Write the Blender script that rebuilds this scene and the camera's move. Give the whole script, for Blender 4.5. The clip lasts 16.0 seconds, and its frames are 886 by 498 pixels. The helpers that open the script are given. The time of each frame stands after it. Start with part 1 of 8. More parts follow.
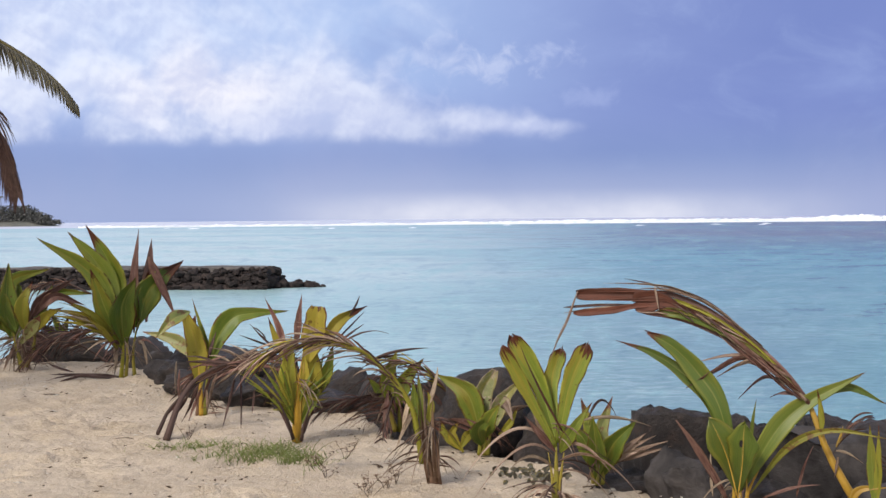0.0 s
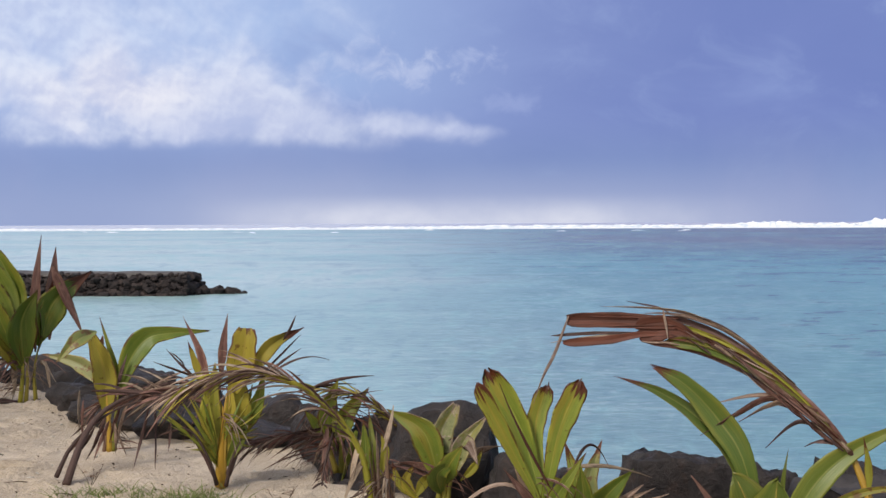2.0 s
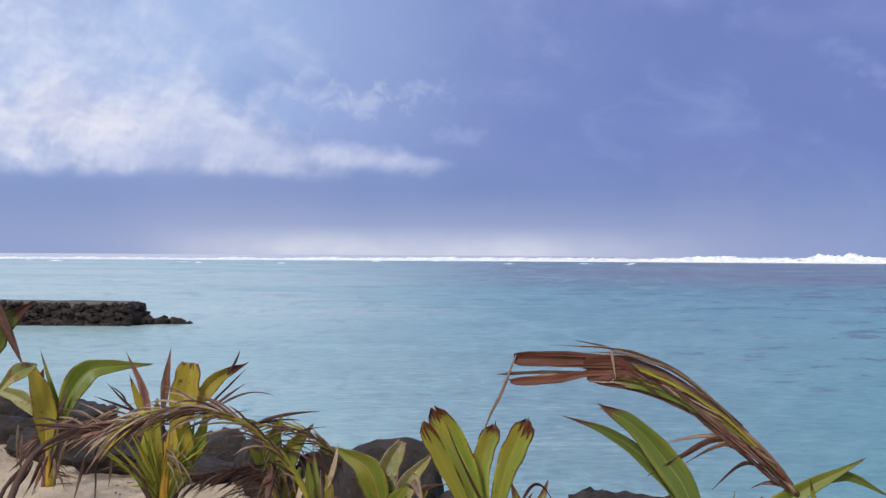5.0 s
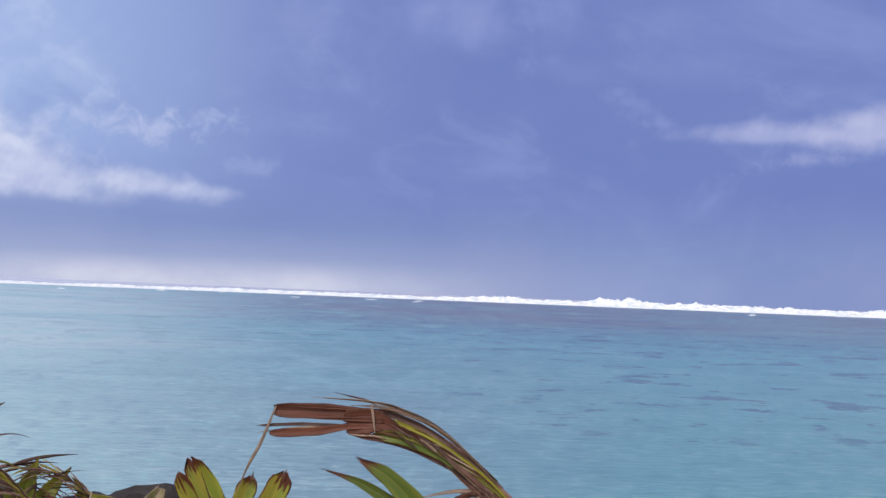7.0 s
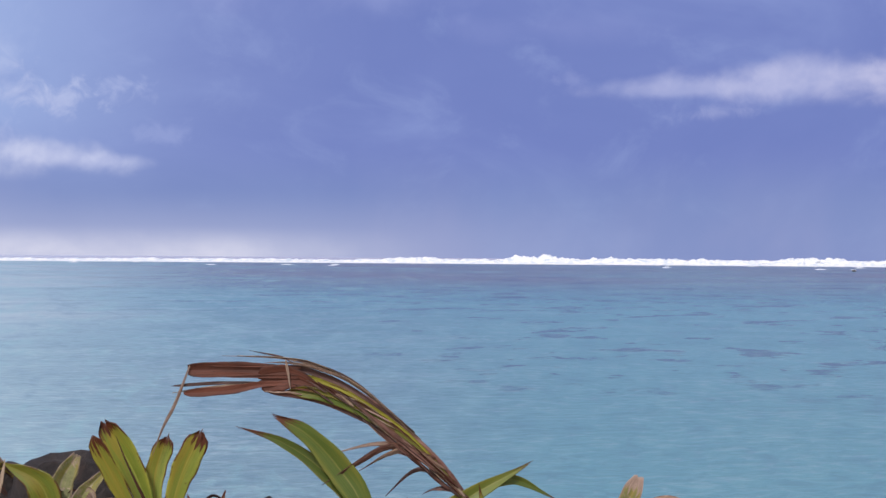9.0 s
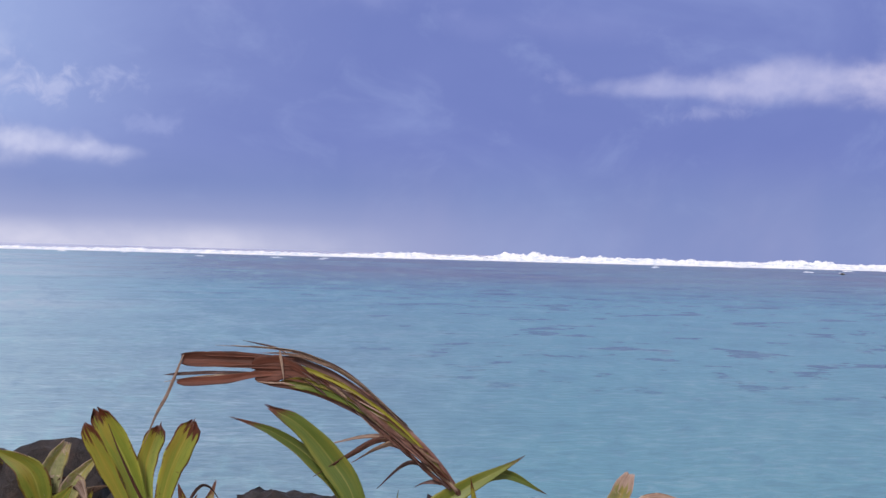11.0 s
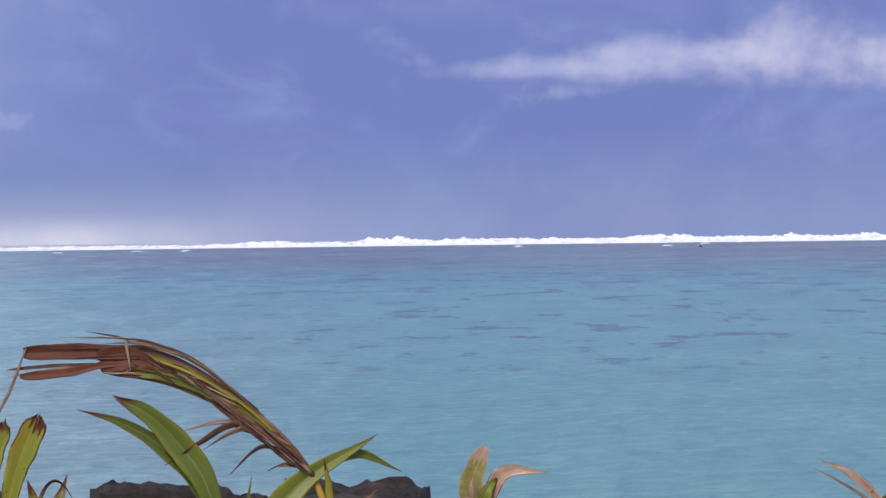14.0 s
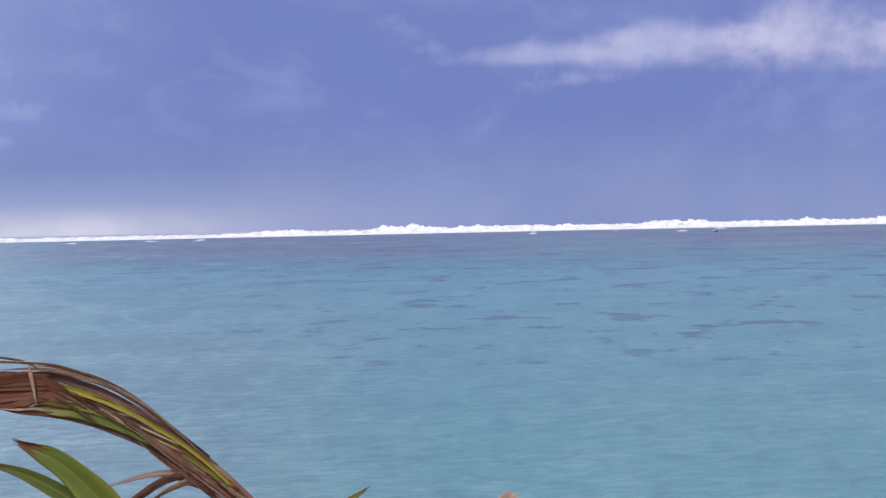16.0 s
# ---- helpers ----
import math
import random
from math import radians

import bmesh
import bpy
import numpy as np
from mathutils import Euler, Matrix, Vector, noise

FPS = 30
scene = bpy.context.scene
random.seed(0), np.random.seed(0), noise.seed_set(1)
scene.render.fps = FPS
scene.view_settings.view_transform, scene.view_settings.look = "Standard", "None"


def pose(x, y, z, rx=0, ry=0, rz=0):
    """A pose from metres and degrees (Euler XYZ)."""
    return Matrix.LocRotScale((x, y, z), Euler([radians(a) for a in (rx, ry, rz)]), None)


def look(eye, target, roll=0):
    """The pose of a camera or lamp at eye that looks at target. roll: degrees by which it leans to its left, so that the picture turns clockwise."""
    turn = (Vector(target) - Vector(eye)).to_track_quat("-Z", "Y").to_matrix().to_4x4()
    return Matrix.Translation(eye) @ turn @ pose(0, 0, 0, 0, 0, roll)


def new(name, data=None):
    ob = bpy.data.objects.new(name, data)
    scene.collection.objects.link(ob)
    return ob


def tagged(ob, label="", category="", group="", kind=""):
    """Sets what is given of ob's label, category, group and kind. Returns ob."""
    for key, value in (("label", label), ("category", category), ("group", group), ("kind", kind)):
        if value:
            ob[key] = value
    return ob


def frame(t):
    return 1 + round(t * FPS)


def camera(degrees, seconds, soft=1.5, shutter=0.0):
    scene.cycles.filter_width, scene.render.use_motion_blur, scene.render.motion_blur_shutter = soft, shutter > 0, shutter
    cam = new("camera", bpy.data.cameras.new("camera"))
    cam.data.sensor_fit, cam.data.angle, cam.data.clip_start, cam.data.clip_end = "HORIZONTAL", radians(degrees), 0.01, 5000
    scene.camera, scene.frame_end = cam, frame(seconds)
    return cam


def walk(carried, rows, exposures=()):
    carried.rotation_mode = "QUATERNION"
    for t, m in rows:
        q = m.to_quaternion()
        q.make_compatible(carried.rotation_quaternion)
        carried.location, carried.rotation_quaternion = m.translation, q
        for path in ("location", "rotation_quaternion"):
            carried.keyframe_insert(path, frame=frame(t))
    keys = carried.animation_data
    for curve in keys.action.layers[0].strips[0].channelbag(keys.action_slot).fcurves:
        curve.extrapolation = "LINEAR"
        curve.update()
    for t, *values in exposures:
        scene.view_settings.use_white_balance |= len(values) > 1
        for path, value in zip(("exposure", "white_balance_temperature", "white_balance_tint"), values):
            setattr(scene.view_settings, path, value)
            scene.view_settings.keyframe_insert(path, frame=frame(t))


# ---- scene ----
cam = camera(33.55, 16.0, soft=1.48)
PATH = [
    (0.0, pose(0.251, -1.441, 1.479, 88.81, 0.53, 3.04)),
    (0.5, pose(0.109, -0.882, 1.483, 88.80, 0.56, 1.91)),
    (1.0, pose(0.080, -0.528, 1.486, 88.80, 0.55, 1.41)),
    (1.5, pose(0.042, -0.284, 1.488, 88.87, 0.43, 0.86)),
    (2.0, pose(0.011, -0.058, 1.494, 88.98, 0.26, -0.02)),
    (2.5, pose(0.000, 0.000, 1.500, 89.13, 0.26, -0.80)),
    (3.0, pose(-0.002, 0.013, 1.496, 89.04, 0.08, -1.24)),
    (5.5, pose(0.022, -0.006, 1.529, 90.39, -0.68, -2.78)),
    (6.0, pose(0.072, 0.019, 1.545, 90.50, -1.51, -5.99)),
    (6.5, pose(0.088, -0.018, 1.562, 91.66, -1.61, -8.71)),
    (7.0, pose(0.104, -0.011, 1.590, 91.75, -2.30, -10.34)),
    (7.5, pose(0.117, -0.018, 1.578, 91.20, -1.82, -11.65)),
    (8.0, pose(0.132, 0.001, 1.577, 91.28, -1.22, -12.23)),
    (8.5, pose(0.128, -0.005, 1.557, 90.76, 0.10, -13.50)),
    (9.0, pose(0.127, -0.011, 1.554, 90.32, -0.42, -13.59)),
    (11.5, pose(0.098, -0.000, 1.543, 90.08, -1.53, -14.03)),
    (12.0, pose(0.113, 0.001, 1.550, 89.94, -1.69, -14.35)),
    (12.5, pose(0.132, -0.014, 1.536, 89.79, -1.55, -16.36)),
    (13.0, pose(0.160, -0.025, 1.531, 89.60, -0.22, -18.40)),
    (13.5, pose(0.165, -0.021, 1.531, 89.62, 0.24, -19.19)),
    (14.0, pose(0.175, -0.033, 1.521, 89.61, 0.73, -19.30)),
    (14.5, pose(0.314, 0.233, 1.522, 89.61, 0.94, -18.76)),
    (15.0, pose(0.472, 0.649, 1.522, 89.49, 0.82, -18.54)),
    (15.5, pose(0.478, 0.650, 1.521, 89.29, 0.83, -18.38)),
    (16.0, pose(0.690, 1.422, 1.517, 89.13, 1.23, -18.74)),
]
walk(cam, PATH, [(0.0, 0.19, 6720, 10), (1.0, 0.12, 6680, 10), (2.0, 0.03, 6650, 10), (3.0, -0.01, 6600, 10), (7.0, -0.05, 6480, 13), (9.0, -0.05, 6490, 16), (11.6, -0.06, 6520, 19), (12.6, -0.05, 6550, 15), (16.0, -0.06, 6550, 16)])

SEA = -1.3           # still water below the sand

# ---------------------------------------------------------------- light
SUN_EL, SUN_AZ = 43.0, 214.0
SPREAD = 1.69        # bearings below are in steps of 0.59 degrees


def node(nt, kind, **ins):
    """A node with its inputs set by name or index; a tuple (node, socket) links."""
    n = nt.nodes.new(kind)
    for k, v in ins.items():
        if k.startswith("p_"):
            setattr_safe(n, k[2:], v)
            continue
        key = int(k[1:]) if k[0] == "i" and k[1:].isdigit() else k.replace("_", " ")
        s = n.inputs[key]
        if isinstance(v, bpy.types.NodeSocket):
            nt.links.new(v, s)
        else:
            s.default_value = v
    return n


def setattr_safe(n, key, v):
    if key == "operation":
        n.operation = v
    elif key == "type":
        n.sky_type = v
    elif key == "blend":
        n.blend_type = v
    elif key == "dims":
        n.noise_dimensions = v
    elif key == "feature":
        n.feature = v
    elif key == "clamp":
        n.use_clamp = v
    elif key == "interp":
        n.interpolation_type = v


def math_(nt, op, a, b=0.0, c=0.0, clamp=False):
    return node(nt, "ShaderNodeMath", p_operation=op, p_clamp=clamp, i0=a, i1=b, i2=c).outputs[0]


def step_(nt, x, lo, hi, a=0.0, b=1.0):
    """Smooth step from a to b as x goes from lo to hi."""
    n = node(nt, "ShaderNodeMapRange", p_interp="SMOOTHSTEP", Value=x, From_Min=lo, From_Max=hi, To_Min=a, To_Max=b)
    return n.outputs[0]


def mix_(nt, fac, a, b, blend="MIX"):
    n = nt.nodes.new("ShaderNodeMix")
    n.data_type, n.blend_type = "RGBA", blend
    for s, v in ((n.inputs[0], fac), (n.inputs[6], a), (n.inputs[7], b)):
        if isinstance(v, bpy.types.NodeSocket):
            nt.links.new(v, s)
        elif s.type == "RGBA":
            s.default_value = (*v, 1) if len(v) == 3 else v
        else:
            s.default_value = v
    return n.outputs[2]


def noise_(nt, vec, scale, detail=4.0, rough=0.55, distort=0.0):
    return node(nt, "ShaderNodeTexNoise", Vector=vec, Scale=scale, Detail=detail, Roughness=rough, Distortion=distort).outputs[0]


def srgb(r, g, b):
    return tuple(((c / 255 + 0.055) / 1.055) ** 2.4 if c > 10 else c / 255 / 12.92 for c in (r, g, b))


def build_world():
    w = bpy.data.worlds.new("sky")
    scene.world = w
    w.use_nodes = True
    nt = w.node_tree
    nt.nodes.clear()
    d = node(nt, "ShaderNodeTexCoord").outputs["Generated"]
    sep = node(nt, "ShaderNodeSeparateXYZ", Vector=d).outputs
    az = math_(nt, "MULTIPLY", math_(nt, "ARCTAN2", sep[0], sep[1]), 57.2958 * SPREAD)
    el = math_(nt, "MULTIPLY", math_(nt, "ARCSINE", sep[2]), 57.2958 * SPREAD)
    flat = node(nt, "ShaderNodeCombineXYZ", X=az, Y=el).outputs[0]
    # squall cloud out at sea
    dark, mid, pale = srgb(117, 135, 196), srgb(135, 154, 206), srgb(164, 189, 233)
    col = mix_(nt, step_(nt, az, 24.0, -14.0), dark, mid)
    col = mix_(nt, math_(nt, "MULTIPLY", step_(nt, az, 10.0, -16.0), step_(nt, el, 3.0, 10.0)), col, pale)
    soft = noise_(nt, node(nt, "ShaderNodeMapping", Vector=flat, Scale=(0.055, 0.085, 1)).outputs[0], 1.0, 5, 0.55, 0.6)
    col = mix_(nt, step_(nt, soft, 0.46, 0.76, 0.0, 0.5), col, srgb(152, 172, 222))
    col = mix_(nt, step_(nt, soft, 0.50, 0.28, 0.0, 0.5), col, srgb(110, 129, 191))
    tuft = noise_(nt, node(nt, "ShaderNodeMapping", Vector=flat, Scale=(0.16, 0.22, 1)).outputs[0], 1.0, 6, 0.6, 0.5)
    col = mix_(nt, step_(nt, tuft, 0.50, 0.75, 0.0, 0.28), col, srgb(158, 178, 224))
    # low dark shelf with faint falling rain
    col = mix_(nt, math_(nt, "MULTIPLY", step_(nt, el, 7.5, 3.0), 0.6), col, srgb(131, 152, 198))
    shaft = noise_(nt, node(nt, "ShaderNodeMapping", Vector=flat, Scale=(0.075, 0.04, 1), Rotation=(0, 0, 0.12)).outputs[0], 1.0, 4, 0.55, 0.4)
    veil = math_(nt, "MULTIPLY", step_(nt, shaft, 0.40, 0.70), step_(nt, el, 9.0, 1.0))
    col = mix_(nt, math_(nt, "MULTIPLY", veil, 0.32), col, srgb(156, 164, 206))
    # spray haze that hangs over the breakers
    haze = math_(nt, "MULTIPLY", step_(nt, el, 4.6, 0.2), step_(nt, az, 40.0, 4.0, 0.10, 0.58))
    col = mix_(nt, math_(nt, "MULTIPLY", haze, step_(nt, az, -24.0, -8.0, 0.45, 1.0)), col, srgb(187, 195, 221))
    glow = math_(nt, "MULTIPLY", step_(nt, el, 2.1, 0.1), math_(nt, "MULTIPLY", step_(nt, az, -18.0, -5.0), step_(nt, az, 24.0, 6.0)))
    gn = noise_(nt, node(nt, "ShaderNodeMapping", Vector=flat, Scale=(0.18, 0.26, 1)).outputs[0], 1.0, 4)
    col = mix_(nt, math_(nt, "MULTIPLY", glow, step_(nt, gn, 0.25, 0.75, 0.35, 0.80)), col, srgb(228, 231, 244))
    # heaped clouds: soft fields broken up by billows that are lit from above
    billow = node(nt, "ShaderNodeTexNoise", Vector=flat, Scale=0.19, Detail=5.0, Roughness=0.50, Distortion=0.25).outputs[0]
    up = node(nt, "ShaderNodeMapping", Vector=flat, Location=(-0.45, 1.0, 0)).outputs[0]
    billow_up = node(nt, "ShaderNodeTexNoise", Vector=up, Scale=0.19, Detail=5.0, Roughness=0.50, Distortion=0.25).outputs[0]
    puff = node(nt, "ShaderNodeTexNoise", Vector=flat, Scale=0.62, Detail=4.0, Roughness=0.50, Distortion=0.3).outputs[0]
    puff_up = node(nt, "ShaderNodeTexNoise", Vector=node(nt, "ShaderNodeMapping", Vector=flat, Location=(-0.15, 0.35, 0)).outputs[0], Scale=0.62, Detail=4.0, Roughness=0.50, Distortion=0.3).outputs[0]
    relief = math_(nt, "ADD", math_(nt, "SUBTRACT", billow, billow_up), math_(nt, "MULTIPLY", math_(nt, "SUBTRACT", puff, puff_up), 0.7))
    lit = step_(nt, relief, -0.22, 0.22)
    bump_ = math_(nt, "SUBTRACT", billow, 0.5)
    wisp = node(nt, "ShaderNodeTexNoise", Vector=flat, Scale=0.62, Detail=6.0, Roughness=0.58, Distortion=0.5).outputs[0]
    wisp_ = math_(nt, "SUBTRACT", wisp, 0.5)

    def heap(c_az, c_el, r_az, r_el, base, rag, top=(232, 232, 246), amount=0.9, soft_=0.45, turn=0.0, fine=False):
        nonlocal col
        rough_ = wisp_ if fine else math_(nt, "ADD", bump_, math_(nt, "MULTIPLY", wisp_, 0.14))
        x = math_(nt, "DIVIDE", math_(nt, "SUBTRACT", az, c_az), r_az)
        y = math_(nt, "DIVIDE", math_(nt, "SUBTRACT", el, math_(nt, "ADD", c_el, math_(nt, "MULTIPLY", math_(nt, "SUBTRACT", az, c_az), turn))), r_el)
        d = math_(nt, "SQRT", math_(nt, "ADD", math_(nt, "MULTIPLY", x, x), math_(nt, "MULTIPLY", y, y)))
        dens = math_(nt, "ADD", math_(nt, "SUBTRACT", 1.0, d), math_(nt, "MULTIPLY", rough_, rag))
        body = step_(nt, dens, 0.0, soft_)
        foot = math_(nt, "ADD", el, math_(nt, "MULTIPLY", rough_, 0.6))
        foot = math_(nt, "SUBTRACT", foot, math_(nt, "MULTIPLY", math_(nt, "SUBTRACT", az, c_az), turn))
        body = math_(nt, "MULTIPLY", body, step_(nt, foot, base - 0.25, base + 0.75))
        shade = tuple(0.62 * t + 0.38 * s for t, s in zip(top, (150, 164, 214)))
        col = mix_(nt, math_(nt, "MULTIPLY", body, amount), col, mix_(nt, lit, srgb(*shade), srgb(*top)))

    heap(-28.0, 13.0, 25.0, 11.0, 4.9, 1.6, (212, 224, 248), 0.92, 1.0)
    heap(-19.0, 8.2, 16.0, 4.6, 4.9, 1.8, (216, 224, 245), 0.80, 0.8)
    heap(-20.5, 8.4, 7.0, 2.9, 5.0, 1.8, (236, 237, 248), 0.80, 0.8)
    heap(-36.0, 9.5, 14.0, 6.5, 4.9, 1.4, (220, 228, 247), 0.85, 0.9)
    heap(-14.0, 6.2, 10.0, 1.9, 4.9, 1.3, (212, 220, 243), 0.72, 0.9)
    heap(-9.0, 6.9, 9.5, 2.6, 5.1, 1.8, (208, 217, 241), 0.75, 0.9, -0.10)
    heap(-3.0, 6.4, 6.5, 1.4, 5.3, 1.8, (204, 213, 239), 0.72, 0.9, -0.12)
    heap(1.0, 6.0, 4.6, 0.75, 5.3, 1.6, (200, 210, 238), 0.68, 0.9, -0.02)
    heap(-5.4, 10.8, 2.6, 2.0, 8.6, 4.2, (200, 211, 240), 0.42, 1.2, 0.0, True)
    heap(-1.7, 9.9, 2.6, 1.6, 8.4, 4.0, (200, 211, 240), 0.55, 1.2, 0.0, True)
    heap(2.2, 10.6, 2.0, 1.3, 9.2, 3.6, (194, 207, 240), 0.50, 1.2, 0.0, True)
    heap(-7.2, 8.6, 3.4, 1.5, 7.2, 3.6, (190, 203, 238), 0.35, 1.2, -0.25, True)
    heap(4.6, 7.9, 3.0, 1.0, 6.9, 3.6, (162, 178, 224), 0.45, 1.2, 0.0, True)
    heap(39.0, 11.0, 7.5, 1.0, 10.1, 1.5, (184, 192, 228), 0.72, 0.8, 0.02)
    heap(47.0, 11.6, 9.5, 2.0, 9.7, 1.5, (194, 200, 232), 0.78, 0.8, 0.05)
    heap(55.0, 12.2, 8.0, 3.0, 9.3, 1.6, (206, 208, 235), 0.85, 0.8, 0.02)
    heap(63.0, 11.2, 9.5, 3.0, 8.7, 1.7, (204, 207, 234), 0.80, 0.9, -0.06)
    heap(41.0, 9.5, 3.4, 0.8, 8.7, 3.0, (170, 180, 221), 0.55, 1.2, 0.06, True)
    heap(31.5, 11.6, 1.8, 0.7, 10.8, 3.0, (152, 165, 214), 0.35, 1.2, 0.0, True)
    heap(16.0, 18.5, 13.0, 3.6, 14.5, 2.2, (156, 170, 220), 0.55, 1.2)
    heap(30.0, 15.0, 9.0, 1.6, 13.5, 2.0, (140, 154, 210), 0.35, 1.2)
    # towards the land the cloud opens into hazy sky
    sky = node(nt, "ShaderNodeTexSky", p_type="NISHITA")
    sky.sun_disc = False
    sky.sun_elevation, sky.sun_rotation = radians(SUN_EL), radians(SUN_AZ)
    sky.air_density, sky.dust_density = 1.0, 4.0
    clear = mix_(nt, 1.0, sky.outputs[0], (0.12, 0.12, 0.12), "MULTIPLY")
    away = step_(nt, sep[1], 0.25, -0.25)
    high = step_(nt, el, 50.0, 100.0)
    opening = math_(nt, "MAXIMUM", away, high)
    cover = noise_(nt, node(nt, "ShaderNodeMapping", Vector=d, Scale=(2, 2, 4)).outputs[0], 1.0, 5, 0.6, 0.4)
    clear = mix_(nt, step_(nt, cover, 0.35, 0.6, 0.35, 0.95), clear, (0.62, 0.64, 0.68))
    col = mix_(nt, opening, col, clear)
    bg = node(nt, "ShaderNodeBackground", Color=col, Strength=1.0)
    nt.links.new(bg.outputs[0], node(nt, "ShaderNodeOutputWorld").inputs[0])


build_world()
sun = new("sun", bpy.data.lights.new("sun", "SUN"))
sun.data.energy, sun.data.angle, sun.data.color = 2.3, radians(11), (1.0, 0.95, 0.88)
sun.matrix_world = look((0, 0, 0), (-math.sin(radians(SUN_AZ)) * math.cos(radians(SUN_EL)),
                                    -math.cos(radians(SUN_AZ)) * math.cos(radians(SUN_EL)), -math.sin(radians(SUN_EL))))


# ---------------------------------------------------------------- materials
def material(name):
    m = bpy.data.materials.new(name)
    m.use_nodes = True
    nt = m.node_tree
    nt.nodes.clear()
    out = node(nt, "ShaderNodeOutputMaterial")
    return m, nt, out


def principled(nt, out, col, rough=0.6, spec=0.4, bump=None, strength=0.3, dist=0.01):
    b = node(nt, "ShaderNodeBsdfPrincipled")
    for s, v in ((b.inputs["Base Color"], col), (b.inputs["Roughness"], rough), (b.inputs["Specular IOR Level"], spec)):
        if isinstance(v, bpy.types.NodeSocket):
            nt.links.new(v, s)
        else:
            s.default_value = (*v, 1) if isinstance(v, tuple) else v
    if bump is not None:
        bn = node(nt, "ShaderNodeBump", Strength=strength, Distance=dist, Height=bump)
        nt.links.new(bn.outputs[0], b.inputs["Normal"])
    nt.links.new(b.outputs[0], out.inputs[0])
    return b


def leaf_material(name, green, green2, rib, dead, rough=0.42, pleat=9.0, blotch=0.0, through_light=0.22, streaky=0.24, mottle=0.0, margins=0.85):
    """Ribbed palm leaf: u runs to the tip (dead above 1), v across."""
    m, nt, out = material(name)
    uv = node(nt, "ShaderNodeUVMap").outputs[0]
    s = node(nt, "ShaderNodeSeparateXYZ", Vector=uv).outputs
    obj = node(nt, "ShaderNodeTexCoord").outputs["Object"]
    rnd = node(nt, "ShaderNodeObjectInfo").outputs["Random"]
    own = node(nt, "ShaderNodeVectorMath", i0=uv, i1=node(nt, "ShaderNodeCombineXYZ", X=math_(nt, "MULTIPLY", rnd, 17.0), Z=math_(nt, "MULTIPLY", rnd, 41.0)).outputs[0])
    uv = own.outputs[0]
    n1 = noise_(nt, obj, 9.0, 4, 0.6)
    streak = noise_(nt, node(nt, "ShaderNodeMapping", Vector=uv, Scale=(1.6, 16.0, 1)).outputs[0], 2.0, 4, 0.6)
    fac = math_(nt, "ADD", math_(nt, "MULTIPLY", n1, 0.5), math_(nt, "MULTIPLY", rnd, 0.5))
    col = mix_(nt, step_(nt, fac, 0.25, 0.8), green, green2)
    col = mix_(nt, math_(nt, "MULTIPLY", step_(nt, streak, 0.45, 0.72), streaky), col, rib)
    ribs = math_(nt, "SINE", math_(nt, "MULTIPLY", s[1], pleat * 6.2832))
    col = mix_(nt, step_(nt, ribs, 0.0, 1.0, 0.0, 0.03), col, rib)
    off = math_(nt, "ABSOLUTE", math_(nt, "SUBTRACT", s[1], 0.5))
    fade = noise_(nt, node(nt, "ShaderNodeMapping", Vector=uv, Scale=(1.5, 2.5, 1)).outputs[0], 1.3, 3, 0.6)
    col = mix_(nt, math_(nt, "MULTIPLY", step_(nt, off, 0.26, 0.48), step_(nt, fade, 0.40, 0.62, 0.0, 0.50)), col, tuple(min(1.0, c * k) for c, k in zip(rib, (1.05, 0.98, 0.6))))
    col = mix_(nt, math_(nt, "MULTIPLY", step_(nt, off, 0.05, 0.0), 0.5), col, rib)
    patch = noise_(nt, node(nt, "ShaderNodeMapping", Vector=uv, Scale=(7.0, 1.6, 1)).outputs[0], 1.0, 4, 0.65)
    col = mix_(nt, step_(nt, patch, 0.46, 0.62, 0.0, mottle), col, tuple(c * 0.42 for c in green))
    col = mix_(nt, step_(nt, patch, 0.44, 0.30, 0.0, mottle), col, tuple(min(0.75, c * 1.3 + 0.03) for c in rib))
    fine = noise_(nt, node(nt, "ShaderNodeMapping", Vector=uv, Scale=(3.0, 60.0, 1)).outputs[0], 1.0, 3, 0.6)
    col = mix_(nt, step_(nt, fine, 0.42, 0.66, 0.0, 0.24), col, tuple(c * 0.6 for c in green))
    wither = noise_(nt, node(nt, "ShaderNodeMapping", Vector=uv, Scale=(1.2, 3.0, 1)).outputs[0], 1.0, 4, 0.6, 0.5)
    col = mix_(nt, step_(nt, math_(nt, "ADD", wither, math_(nt, "MULTIPLY", s[0], 0.16)), 0.56, 0.80, 0.0, 0.7 if margins > 0.5 else 0.15), col, (0.300, 0.235, 0.030) if green[1] > green[0] * 0.95 else rib)
    tone = node(nt, "ShaderNodeMapRange", Value=math_(nt, "FRACT", math_(nt, "MULTIPLY", rnd, 7.31)), To_Min=0.85, To_Max=1.22).outputs[0]
    col = mix_(nt, 1.0, col, node(nt, "ShaderNodeCombineXYZ", X=tone, Y=tone, Z=tone).outputs[0], "MULTIPLY")
    # dead tip, margin and blotches
    rag = math_(nt, "MULTIPLY", math_(nt, "SUBTRACT", noise_(nt, node(nt, "ShaderNodeMapping", Vector=uv, Scale=(2.0, 7.0, 1)).outputs[0], 1.5, 4, 0.65), 0.5), 0.55)
    edge = math_(nt, "MULTIPLY", step_(nt, math_(nt, "ABSOLUTE", math_(nt, "SUBTRACT", s[1], 0.5)), 0.40, 0.50), 0.12)
    gone = step_(nt, math_(nt, "ADD", math_(nt, "ADD", s[0], rag), edge), 0.985, 1.03)
